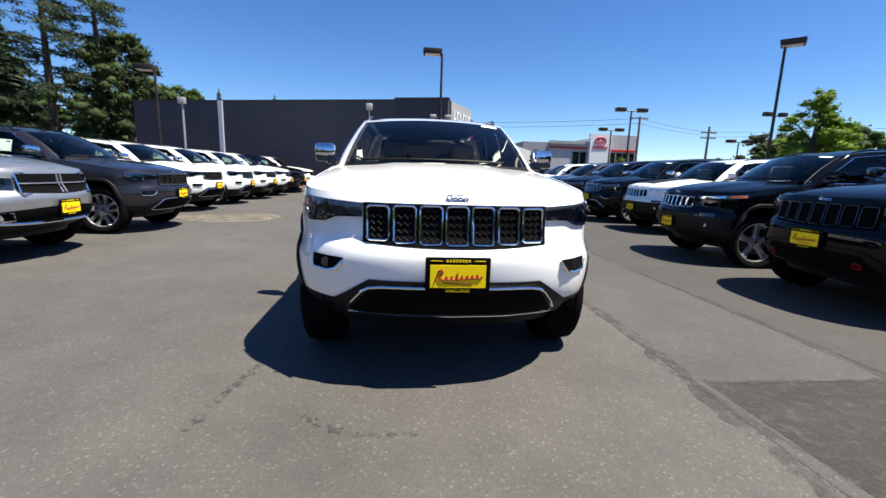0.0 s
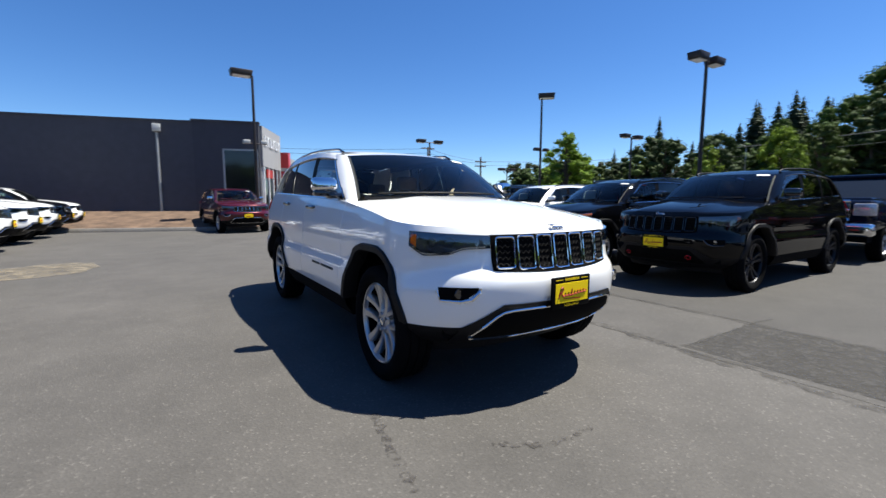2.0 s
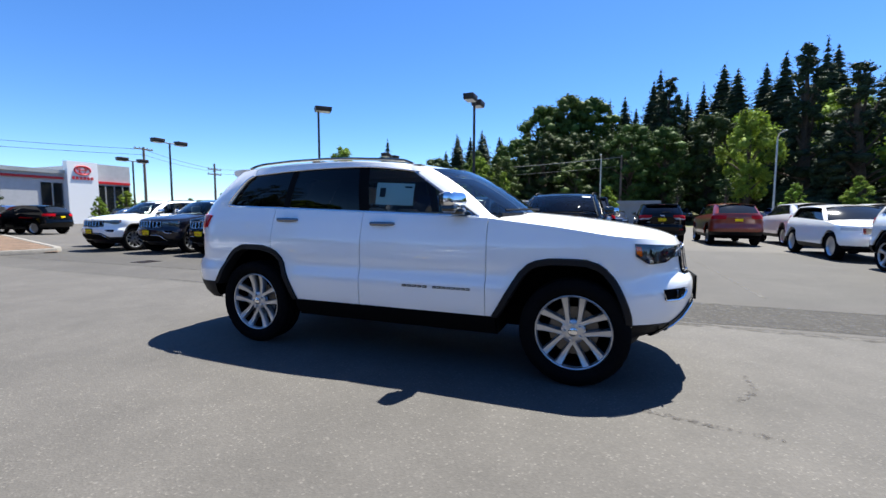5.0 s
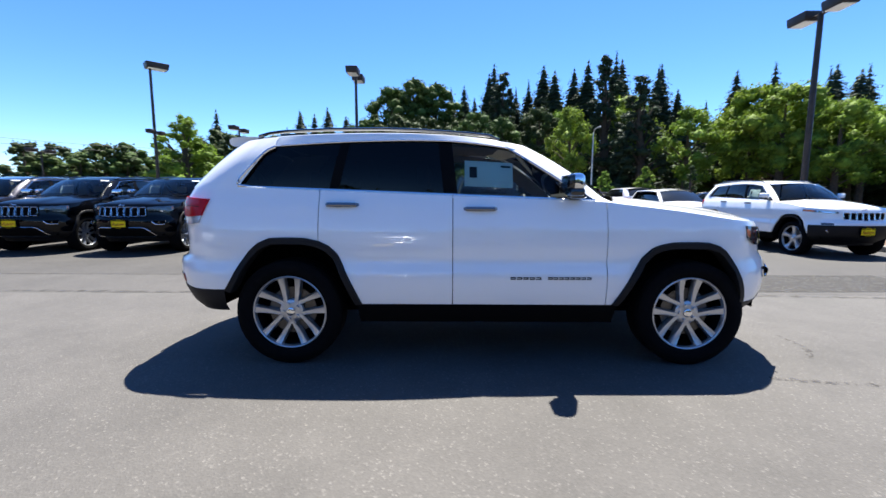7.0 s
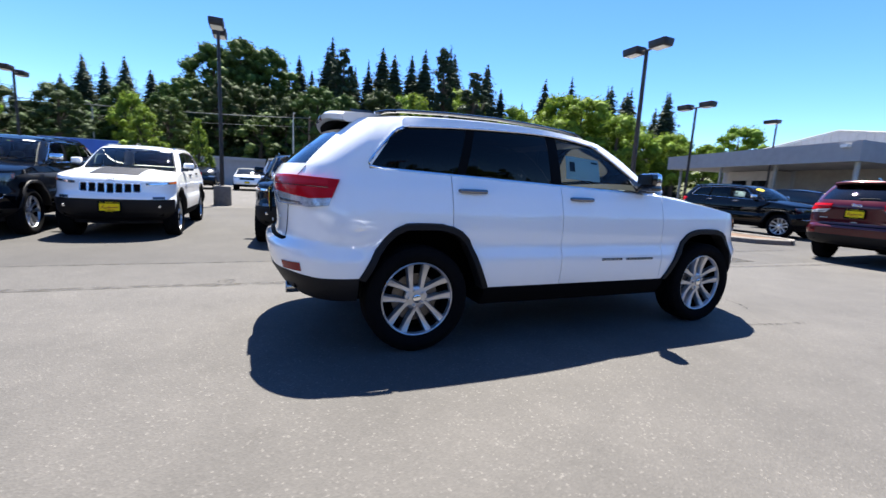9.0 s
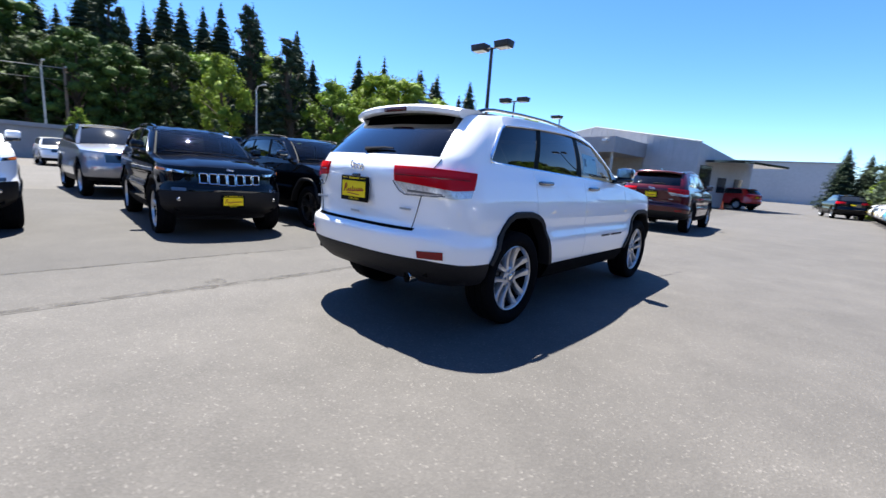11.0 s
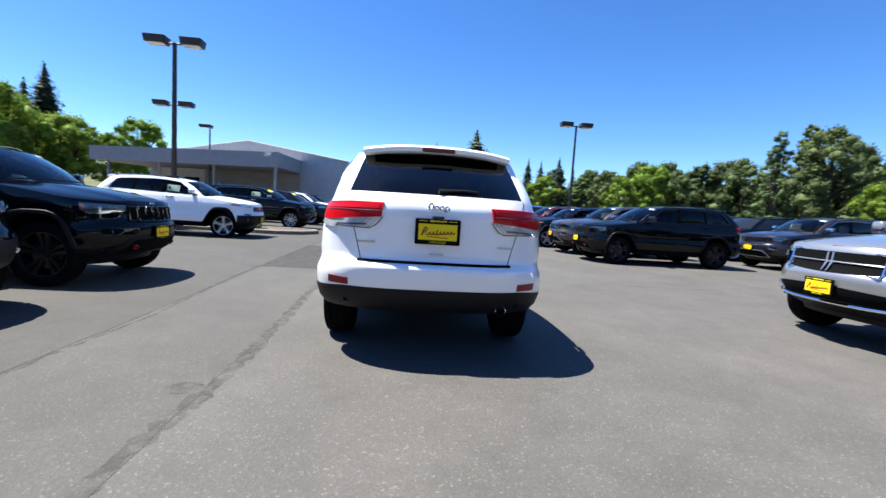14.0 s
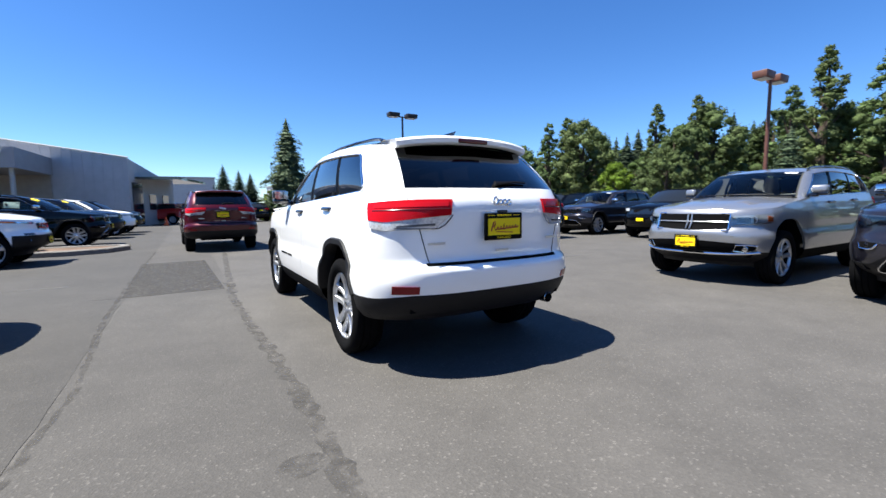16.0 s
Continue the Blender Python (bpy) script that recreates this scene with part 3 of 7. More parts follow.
def wheel_meshes(style, r=0.385):
    """The meshes of one wheel that faces +x: rim with spokes, tyre, cap, disc."""
    rim = Geo().lathe([(-0.01, 0.088), (0.020, 0.086), (0.028, 0.074), (0.026, 0.05), (0.030, 0.036), (0.030, 0.0001)], 30)
    lip = len(rim.v) + 5 * 48
    rim.lathe([(0.050, 0.272), (0.060, 0.270), (0.063, 0.264), (0.060, 0.258), (0.046, 0.252), (0.030, 0.250)], 48)
    pairs, tip, root = {"ten": (5, 0.265, 0.40), "five": (5, 0.0, 0.0), "steel": (7, 0.0, 0.0), "dark": (5, 0.17, 0.24)}[style]
    for k in range(pairs):
        c = 2 * math.pi * (k + 0.25) / pairs
        for d in ((-1, 1) if tip else (0,)):
            rows = []
            for i in range(9):
                t = i / 8
                rad = lerp(0.062, 0.259, t)
                ang = c + d * (math.asin(lerp(0.037, 0.062, t) / rad) if style == "ten" else lerp(root, tip, t ** 0.7))
                wdt = (0.0160 + 0.0110 * t ** 1.8 + 0.006 * max(0, 0.2 - t) * 5) * (1.0 if tip else 1.7)
                x = lerp(0.030, 0.056, t) - 0.014 * math.sin(t * 3.1)
                u, w = Vector((0, math.cos(ang), math.sin(ang))), Vector((0, -math.sin(ang), math.cos(ang)))
                rows.append([u * rad + w * wdt * e + Vector((x + f, 0, 0)) for e, f in ((-1.2, -0.045), (-1.05, -0.008), (-0.8, 0.0), (0.0, -0.003), (0.8, 0.0), (1.05, -0.008), (1.2, -0.045))])
            n0 = len(rim.v)
            rim.grid(rows)
            rim.f.append((n0, n0 + 6, int(c / (2 * math.pi) * 30) % 30))
            rim.f.append((len(rim.v) - 1, len(rim.v) - 7, lip + round(ang / (2 * math.pi) * 48) % 48))
    rim.f.append((lip, lip + 1, lip - 48))
    for k in range(5):
        a = 2 * math.pi * (k + 0.5) / 5
        rim.f.append((len(rim.v), len(rim.v) + 1, 6 * k))
        rim.lathe([(0.024, 0.0125), (0.042, 0.0115), (0.045, 0.0001)], 8, c=(0, 0.057 * math.cos(a), 0.057 * math.sin(a)))
    prof = [(-0.11, 0.255), (-0.125, 0.30), (-0.122, r - 0.04), (-0.108, r - 0.012)]
    for a, b in ((-0.10, -0.062), (-0.052, -0.006), (0.006, 0.052), (0.062, 0.10)):
        prof += [(a, r - 0.004 if abs(a) > 0.09 else r), (b, r if abs(b) < 0.09 else r - 0.004), (b + 0.001, r - 0.009), (b + 0.009, r - 0.009)]
    prof = prof[:-2] + [(0.108, r - 0.012), (0.122, r - 0.04), (0.125, 0.33), (0.1235, 0.318), (0.118, 0.295), (0.105, 0.276), (0.086, 0.268)]
    tyre = Geo().lathe(prof, 36)
    cap = Geo().lathe([(0.034, 0.031), (0.042, 0.030), (0.045, 0.024), (0.046, 0.0001)], 20)
    disc = Geo().lathe([(-0.035, 0.175), (-0.02, 0.175), (-0.02, 0.09), (0.0, 0.085), (0.0, 0.0001)], 32)
    back = Geo().lathe([(0.058, 0.2535), (0.04, 0.249), (-0.07, 0.245), (-0.072, 0.0001)], 32)
    for q in (rim, cap, disc):
        q.v = [(x + 0.034, y, z) for x, y, z in q.v]
    return [rim, tyre, cap, disc, back]


WHEELS = {}


def word_mesh(text, size):
    """Flat letters of the built-in font, centred: points and faces."""
    cu = bpy.data.curves.new("word", "FONT")
    cu.body, cu.size, cu.align_x, cu.resolution_u = text, size, "CENTER", 2
    ob = bpy.data.objects.new("word", cu)
    me = bpy.data.meshes.new_from_object(ob)
    out = [(v.co.x, v.co.y) for v in me.vertices], [tuple(q.vertices) for q in me.polygons]
    bpy.data.objects.remove(ob), bpy.data.curves.remove(cu), bpy.data.meshes.remove(me)
    return out


WORD = word_mesh("KIRKLAND", 0.026)


def add_wheel(car, x, y, style, r=0.385, mat=None):
    key = (style, r, mat)
    if key not in WHEELS:
        g = wheel_meshes(style, r)
        rim_mat = mat or {"ten": ALLOY, "five": ALLOY, "steel": ALLOY, "dark": DARKALLOY}[style]
        WHEELS[key] = [q.mesh(n, m, 40) for q, n, m in zip(g, ("wheel", "tyre", "hub_cap", "brake_disc", "brake_shield"), (rim_mat, RUBBER, CHROME if style != "dark" else DARKALLOY, DISC, UNDER))]
    ms = WHEELS[key]
    w = new("wheel", ms[0])
    w.parent = car
    w.matrix_basis = pose(x, y, r, 0, 0, 0 if x > 0 else 180)
    for n, me in zip(("tyre", "hub_cap", "brake_disc", "brake_shield"), ms[1:]):
        o = new(n, me)
        o.parent = w
    return w


def plate_parts(add, y, z, face, inner=True):
    """A dealer plate: black frame, yellow face, dark red slanted strokes and small print bars."""
    fr = rounded_box((0, y, z), (0.335, 0.018, 0.19), 0.008)
    p = add("plate_frame", fr, PILLARBLACK)
    yy = y + face * 0.0105
    add("plate", Geo().box((0, yy, z - 0.002), (0.285, 0.004, 0.118)), PLATEYELLOW, p, "yellow dealer plate")
    ink = Geo()
    pts = [(-0.118, -0.028), (-0.108, 0.0), (-0.098, 0.03), (-0.085, 0.036), (-0.078, 0.022), (-0.096, 0.0), (-0.078, -0.022)]
    for i in range(44):
        t = i / 43
        pts.append((lerp(-0.066, 0.118, t) + 0.007 * math.sin(t * 44 + 1.2), -0.010 + 0.012 * t + (0.026 if i in (14, 15, 16) else 0.011) * math.sin(t * 44)))
    ink.tube([(-face * x, yy + face * 0.002, z - 0.002 + b) for x, b in pts], 0.0055, 5)
    ink.box((face * 0.0, yy + face * 0.002, z - 0.040), (0.15, 0.003, 0.006), Matrix.Rotation(-0.06 * face, 3, "Y"))
    add("plate_print", ink, PLATERED, p)
    bars = Geo()
    for i in range(8):
        bars.box((-0.056 + i * 0.016, y + face * 0.0098, z + 0.078), (0.010, 0.002, 0.013))
    bars.box((-0.11, y + face * 0.0098, z + 0.078), (0.06, 0.002, 0.004)), bars.box((0.11, y + face * 0.0098, z + 0.078), (0.06, 0.002, 0.004))
    letters = Geo()
    letters.v, letters.f = [(-face * a, y + face * 0.0102, z - 0.0845 + b) for a, b in WORD[0]], list(WORD[1])
    add("frame_word", letters, PLATEYELLOW, p)
    add("frame_print", bars, PLATEYELLOW, p)


def badge(add, y_of, z, w, h, face, mat=CHROME, name="badge"):
    """A maker's badge as four plain rounded shapes."""
    g = Geo()
    for i, (x, ww, hh, dz) in enumerate(((-0.36, 0.22, 1.2, 0.1), (-0.1, 0.2, 0.75, -0.08), (0.15, 0.2, 0.75, -0.08), (0.4, 0.2, 1.0, -0.2))):
        c = Vector((x * w * (-face if face else 1), 0, z + dz * h))
        c.y = y_of(c.x)
        pts = [(c.x + ww * w * 0.5 * math.cos(a), c.y, c.z + hh * h * 0.42 * math.sin(a)) for a in spread(0, 2 * math.pi * 11 / 12, 12)]
        g.tube(pts, h * 0.17, 6, close=True)
    add(name, g, mat)


def build_suv(style, name="sport_utility_car", wheel="ten", trim=None, chrome=True, scale=(1, 1, 1), seats=True, wheel_mat=None):
    """One whole car, its nose towards -y, standing on z 0; the paint is replaced in the copies."""
    car = thing(name, "car", "car")
    PAINT = WHITE
    bright = CHROME if chrome else GLOSSBLACK
    S = Matrix.Diagonal((*scale, 1))

    def add(n, g, mat, parent=None, label="", smooth=35):
        g.moved(S)
        return part(n, g, mat, parent or car, label, smooth)

    # side panels
    f_cols = spread(0, s_of_y(-1.865), 20) + [s_of_y(y) for y, _ in ARCH_F[1:-1]] + [s_of_y(-0.87), s_of_y(-0.85), s_of_y(-0.828)]
    d1 = spread(s_of_y(-0.822), s_of_y(0.268), 12)
    d2 = [s_of_y(y) for y in [0.274, 0.45, 0.65, 0.85] + [y for y, _ in ARCH_R if y < 1.21] + [1.222]]
    s_win = s_of_x(0.67, 1.30, True)
    q_side = [s_of_y(y) for y in [1.228] + [y for y, _ in ARCH_R if 1.24 < y < 1.775] + [1.79]]
    q_corner = [s_of_y(y) for y in [1.79] + [y for y, _ in ARCH_R if 1.805 < y < 1.92] + [1.93]] + spread(2.04, s_win, 16)
    q_gate = spread(s_win, 3.0, 14)
    g = panel(f_cols, 26, False)
    add("front_body", both(g), PAINT)
    fd, rd = panel(d1, 26), panel(d2, 26)
    for side in (1, -1):
        a = fd if side > 0 else Geo_mirrored(fd)
        b = rd if side > 0 else Geo_mirrored(rd)
        door = add("front_door", join(a), PAINT)
        rear = add("rear_door", join(b), PAINT)
        for d, yy, zz in ((door, 0.075, 1.142), (rear, 1.06, 1.168)):
            x0 = side * (on_body(s_of_y(yy), zz)[0] + 0.018)
            h = Geo().tube([(x0 - side * 0.022, yy - 0.112, zz), (x0 - side * 0.004, yy - 0.10, zz), (x0 + side * 0.004, yy, zz), (x0 - side * 0.004, yy + 0.10, zz), (x0 - side * 0.022, yy + 0.112, zz)], [0.011, 0.0165, 0.018, 0.0165, 0.011], 10)
            add("door_handle", h, HANDLE if chrome else PAINT, d)
        if style == "gc":
            t = Geo()
            for y0, y1 in ((-0.135, -0.36), (-0.40, -0.714)):
                n = 5 if y0 > -0.2 else 8
                for i in range(n):
                    yc, ww = lerp(y0, y1, (i + 0.5) / n), abs(y1 - y0) / n * 0.78
                    xx = side * (body_xy(s_of_y(yc), 0.648)[0] + 0.002)
                    t.box((xx, yc, 0.655 - 0.006), (0.006, ww, 0.006)), t.box((xx, yc, 0.655 + 0.006), (0.006, ww, 0.006)), t.box((xx, yc - ww * 0.4, 0.655), (0.006, ww * 0.22, 0.018))
            tagged(add("model_script", t, PILLARBLACK, door), kind="stuff")
    corner = []
    for v in spread(0, 1, 12):
        r = []
        for s in q_corner:
            b = Vector(on_body(s, z_top(s), 0))
            if s <= 2:
                k = (b.y - 1.79) / 0.14
                t, out = Vector(cabin_top(lerp(1.53, 1.64, k))), Vector((1, 0, 0))
            else:
                a = (s - 2) / (s_win - 2) * math.pi / 2
                t = Vector((lerp(0.585, cabin_top(1.64)[0], math.cos(a) ** 0.9), lerp(1.64, 1.86, math.sin(a)), lerp(1.655, 1.63, math.sin(a))))
                out = Vector((math.cos(a), math.sin(a), 0))
            r.append(b.lerp(t, v) + out * 0.02 * 4 * v * (1 - v))
        r[0] = Vector((r[0].x, quarter_edge(v), r[0].z))
        corner.append([r[0] - Vector((0.035, 0, 0))] + r)
    body = join(panel(q_side, 30, True, (True, False)), panel(q_corner, 30, False, (False, False), False), panel(q_gate, 30, False, (False, False)), Geo().grid(corner))
    add("rear_body", both(body), PAINT, smooth=50)
    inner = (Geo().grid([[on_body(s, lerp(max(0.40, z_low(s) + 0.02), z_top(s) - 0.02, v), -0.035) for s in spread(s_of_y(-0.9), s_of_y(1.3), 14)] for v in spread(0, 1, 8)]))
    add("inner_panel", inner, UNDER)
    add("inner_panel", Geo_mirrored(inner), UNDER)

    # hood
    hs = spread(0.02, s_of_y(-1.865), 16) + [s_of_y(y) for y in (-1.75, -1.6, -1.45, -1.3, -1.15, -1.03, -0.95, -0.88)]
    rows = []
    for s in hs:
        z = z_top(s)
        x, y, _ = on_body(s, z, -0.006)
        r = []
        for k in spread(-1, 1, 25):
            xx = x * k
            yy = min(y, -0.90 - 0.185 * (1 - min(1, abs(xx) / 0.735) ** 2))
            lip = 0.010 * (1 - min(1, (1 - abs(k)) * x / 0.02))
            r.append((xx, yy, hood_z(xx, yy) + 0.002 - lip))
        rows.append(r)
    hood = add("hood", Geo().grid(rows), PAINT, smooth=60)
    cowl = Geo().grid([[(x, -0.90 - 0.185 * (1 - min(1, abs(x) / 0.735) ** 2) + d, 1.205 + 0.03 * e) for x in spread(-0.735, 0.735, 15)] for d, e in ((-0.01, 0), (0.0, 0.9), (0.10, 0.9))])
    add("cowl", cowl, TRIM)
    for x0, x1 in ((-0.1, 0.5), (-0.6, 0.0)):
        add("wiper", Geo().tube([Vector(shield_point(a / 0.735, 0.035)) + Vector((0, -0.02, 0.018)) for a in spread(x0, x1, 6)], 0.009, 6), TRIM)

    # cabin
    for side in (1, -1):
        ap = Geo().grid([[Vector(shield_point(1, v)) * 1.0 if k == 0 else (Vector(shield_point(1, v)).lerp(Vector(side_point(-0.735, -0.06, v)), k) + Vector((0.012 * math.sin(math.pi * k), -0.006, 0))) for k in spread(0, 1, 5)] for v in [-0.16, -0.08] + spread(0, 1, 10)])
        ap.v = [(x - (0.03 if z < 1.17 else 0), y, z) for x, y, z in ap.v]
        fair = Geo().grid([[Vector(on_body(s_of_y(lerp(-1.10, -0.745, u)), z_top(s_of_y(lerp(-1.10, -0.745, u))), -0.012)).lerp(Vector(shield_point(1, lerp(-0.03, 0.17, u))) + Vector((0.004, 0, 0)), w) + Vector((0, 0, -0.012 * math.sin(math.pi * w))) for u in spread(0, 1, 8)] for w in spread(0, 1, 5)])
        ap = join(ap, fair)
        add("windscreen_pillar", ap if side > 0 else Geo_mirrored(ap), PAINT)
        il = Geo().grid([[Vector(shield_point(0.985, v)).lerp(Vector(side_point(-0.72, -0.045, v)), k) + Vector((-0.016, 0.008, -0.006)) for k in spread(0, 1, 4)] for v in spread(0.0, 1, 8)])
        il = join(il, Geo().grid([[Vector(side_point(lerp(-0.72, 1.8, k), lerp(-0.05, 1.53, k), q)) + Vector((-0.03, 0, -0.004)) for k in spread(0, 1, 10)] for q in (0.84, 0.92, 1.0)]))
        add("pillar_lining", il if side > 0 else Geo_mirrored(il), LINING)
        names = ("front_side_window", "door_pillar", "rear_side_window", "rear_pillar", "quarter_window")
        for (b0, t0), (b1, t1), n in zip(GH_SIDE, GH_SIDE[1:], names):
            pane = n.endswith("window")
            gg = Geo().grid([[Vector(side_point(lerp(b0, b1, k), lerp(t0, t1, k), v * (glass_top(lerp(t0, t1, k)) + 0.02), side)) - Vector((side * (0.012 if pane else 0.010), 0, 0)) for k in spread(0, 1, 8)] for v in spread(0.02, 1.0, 8)])
            o = add(n, gg, (GLASS_CLEAR if n[0] == "f" else GLASS_DARK) if pane else PILLARBLACK)
            if pane:
                o.visible_shadow = False
        ys = [lerp(-0.10, 1.57, k) for k in spread(0, 1, 20)]
        yb = [lerp(-0.76, 1.86, k) for k in spread(0, 1, 20)]
        rail = Geo().grid([[Vector(side_point(b, t, lerp(glass_top(t) - 0.005, 1, min(1, max(0, q))))) + Vector((-0.05 if q > 1 else -0.022 if q < 0 else 0.0, 0, 0.012 if q > 1 else 0)) for b, t in zip(yb, ys)] for q in (-0.1, 0, 0.33, 0.66, 1.0, 1.01)])
        add("roof_side", rail if side > 0 else Geo_mirrored(rail), PAINT)
        tr = [Vector(side_point(b, t, 0.012)) + Vector((0.004, 0, 0)) for b, t in list(zip(yb, ys))[:-1]]
        tr += [Vector((side_point(1.79, 1.53, v)[0] + lerp(0.024, 0.004, v), quarter_edge(v) - 0.004, side_point(1.79, 1.53, v)[2])) for v in spread(0.03, 0.79, 14)]
        gt = Geo().tube(tr, [0.0075] * (len(tr) - 14) + [0.011] * 14, 6)
        add("window_trim", gt if side > 0 else Geo_mirrored(gt), bright)
        gu = Geo().tube([Vector(side_point(-0.722, -0.045, v)) + Vector((0.003, 0, 0)) for v in spread(0.05, 0.84, 8)] + [Vector(side_point(b, t, glass_top(t))) + Vector((0.002, 0, 0)) for b, t in list(zip(yb, ys))[:-1]], 0.0055, 6)
        add("window_trim", gu if side > 0 else Geo_mirrored(gu), bright)
        rr = [(side * spline(y, [(-0.1, 0.60), (0.8, 0.64), (1.75, 0.60)]), y, spline(y, [(-0.08, 1.655), (0.02, 1.69), (0.8, 1.728), (1.6, 1.708), (1.74, 1.675)])) for y in (-0.08, 0.0, 0.15, 0.5, 0.8, 1.2, 1.55, 1.66, 1.74)]
        add("roof_rail", Geo().tube(rr, 0.013, 8), TRIM if not chrome else GLOSSBLACK)
        # mirror
        mg = rounded_box((side * 0.955, -0.565, 1.332), (0.185, 0.115, 0.112), 0.034, 3)
        mg.v = [(x, y + 0.35 * (abs(x) - 1.0) + (0.10 * (z - 1.33)), z) for x, y, z in mg.v]
        mg.v = [(x, min(y, -0.537), z) for x, y, z in mg.v]
        cap = add("mirror", mg, CHROME if (chrome and style == "gc") else (PAINT if style != "trail" else GLOSSBLACK))
        add("mirror_foot", join(rounded_box((side * 0.875, -0.60, 1.24), (0.13, 0.11, 0.05), 0.02), rounded_box((side * 0.95, -0.565, 1.262), (0.175, 0.108, 0.055), 0.022), rounded_box((side * 0.955, -0.53, 1.332), (0.175, 0.07, 0.104), 0.03), Geo().fan([Vector(side_point(yb0, yt0, v0, side)) + Vector((side * 0.004, 0, 0)) for yb0, yt0, v0 in ((-0.755, -0.10, 0.02), (-0.57, 0.0, 0.02), (-0.66, -0.02, 0.30), (-0.755, -0.10, 0.26))])), GLOSSBLACK, cap)
        add("mirror_glass", Geo().grid([[(side * x, -0.492, z) for x in (0.88, 1.03)] for z in (1.289, 1.374)]), CHROME, cap)
    if style in ("gc", "cherokee"):
        def on_pane(yy, zz, off):
            v = (zz - 1.215) / 0.44
            k = (yy - lerp(-0.76, -0.10, v)) / (lerp(0.235, 0.285, v) - lerp(-0.76, -0.10, v))
            return Vector(side_point(lerp(-0.76, 0.235, k), lerp(-0.10, 0.285, k), v, -1)) + Vector((0.012 + off, 0, 0))
        st = add("price_sheet", Geo().grid([[on_pane(y, z, 0.006) for y in spread(-0.165, 0.185, 4)] for z in spread(1.285, 1.475, 4)]), PAPER, None, "pale printed sheet inside the window")
        add("sheet_print", Geo().grid([[on_pane(y, z, 0.003) for y in (0.095, 0.15)] for z in (1.35, 1.43)]), DASH, st)
        add("sheet_print", Geo().grid([[on_pane(y, z, 0.003) for y in (-0.15, -0.08)] for z in (1.435, 1.45)]), DASH, st)
    gs = Geo().grid([[shield_point(a, v) for a in spread(-0.985, 0.985, 19)] for v in spread(0.02, 0.985, 10)])
    o = add("windscreen", gs, GLASS_SHIELD, smooth=180)
    o.visible_shadow = False
    add("toll_sticker", Geo().grid([[Vector(shield_point(a, v)) + Vector((0, -0.004, 0.003)) for a in (0.66, 0.78, 0.90)] for v in (0.90, 0.955)]), PAPERWHITE, o)
    gb = Geo().grid([[Vector(back_point(a, v)) for a in spread(-1, 1, 15)] for v in spread(0.0, 0.98, 8)])
    o = add("rear_window", gb, GLASS_DARK, smooth=180)
    o.visible_shadow = False
    add("rear_wiper", Geo().tube([Vector(back_point(a, v)) + Vector((0, 0.02, 0)) for a, v in ((0.0, 0.10), (-0.12, 0.12), (-0.3, 0.14), (-0.45, 0.13))], [0.018, 0.012, 0.01, 0.007], 6), TRIM, o)
    rows = [[Vector(shield_point(k * 1.02, 1.0)) + Vector((0, -0.004, -0.004)) for k in spread(-1, 1, 17)]]
    for y in [-0.185, -0.12, 0.0, 0.2, 0.5, 0.8, 1.1, 1.4, 1.62, 1.76, 1.84]:
        xe, _, ze = cabin_top(max(y, -0.2))
        xe -= 0.04 if y > -0.15 else 0.012
        bow = -0.15 * max(0, 1 - (y + 0.185) / 0.45) if y < 0.27 else (0.05 if y > 1.8 else 0)
        rows.append([(xe * k, lerp(y + bow, y, k * k), lerp(ze + 0.012, spline(y + bow, ROOF_C), 1 - abs(k) ** 2.2)) for k in spread(-1, 1, 17)])
    roof = add("roof", Geo().grid(rows), PAINT, smooth=60)
    add("aerial_fin", Geo().grid([[(0.012 * w * (1 - h), y + h * 0.05, 1.733 + h * 0.05) for w, y in ((-1, 1.62), (-1, 1.72), (0, 1.76), (1, 1.72), (1, 1.62), (0, 1.58))] for h in (0, 0.5, 1)], close=True), GLOSSBLACK, roof)
    # spoiler
    rows = []
    for k in spread(-1, 1, 17):
        q = 1 - abs(k) ** 2.4
        xf, xt, y1, top = 0.632 * k, 0.607 * k, 1.965 + 0.09 * (1 - abs(k) ** 3), lerp(1.664, 1.704, q)
        rows.append([(xf, 1.70, top + 0.002), (xf, 1.80, top + 0.006), (xt, y1 - 0.09, top + 0.007), (xt, y1 - 0.02, top), (xt, y1, top - 0.018), (xt * 0.995, y1 - 0.006, top - 0.05), (xt * 0.985, y1 - 0.035, top - 0.064), (xt * 0.97, y1 - 0.10, top - 0.06), (xf * 0.97, 1.80, top - 0.03)])
    sp = Geo().grid(rows, close=True)
    sp.fan(rows[0]), sp.fan(rows[-1], True)
    spo = add("roof_spoiler", sp, PAINT, roof)
    # added near-black sheet that stands in for the shade beneath the spoiler
    add("spoiler_underside", Geo().grid([[(x, y, z - 0.003) for x, y, z in r[6:]] for r in rows[1:-1]]), UNDER, spo)
    add("brake_light", rounded_box((0, 2.047, 1.668), (0.27, 0.03, 0.036), 0.012), BRAKEDARK, roof)

    # rear
    gate = []
    for zz in (1.285, 1.2, 1.1, 1.0, 0.9, 0.83, 0.80):
        gate.append(on_body(s_of_x(lerp(0.56, 0.685, (zz - 0.8) / 0.48), zz, True), zz, 0.001))
    seam = join(Geo().tube(gate, 0.0032, 5), Geo().tube([(-x, y, z) for x, y, z in gate], 0.0032, 5))
    add("tailgate_seam", seam, UNDER)
    add("tailgate_gap", patch(s_of_x(0.58, 0.785, True), 3.0, 0.782, 0.800, 0.010, 10, 3).mirror(), UNDER)
    sa, sb, low_f = s_of_y(2.01, 1.2), s_of_x(0.41, 1.17, True), s_of_y(2.06, 1.1)
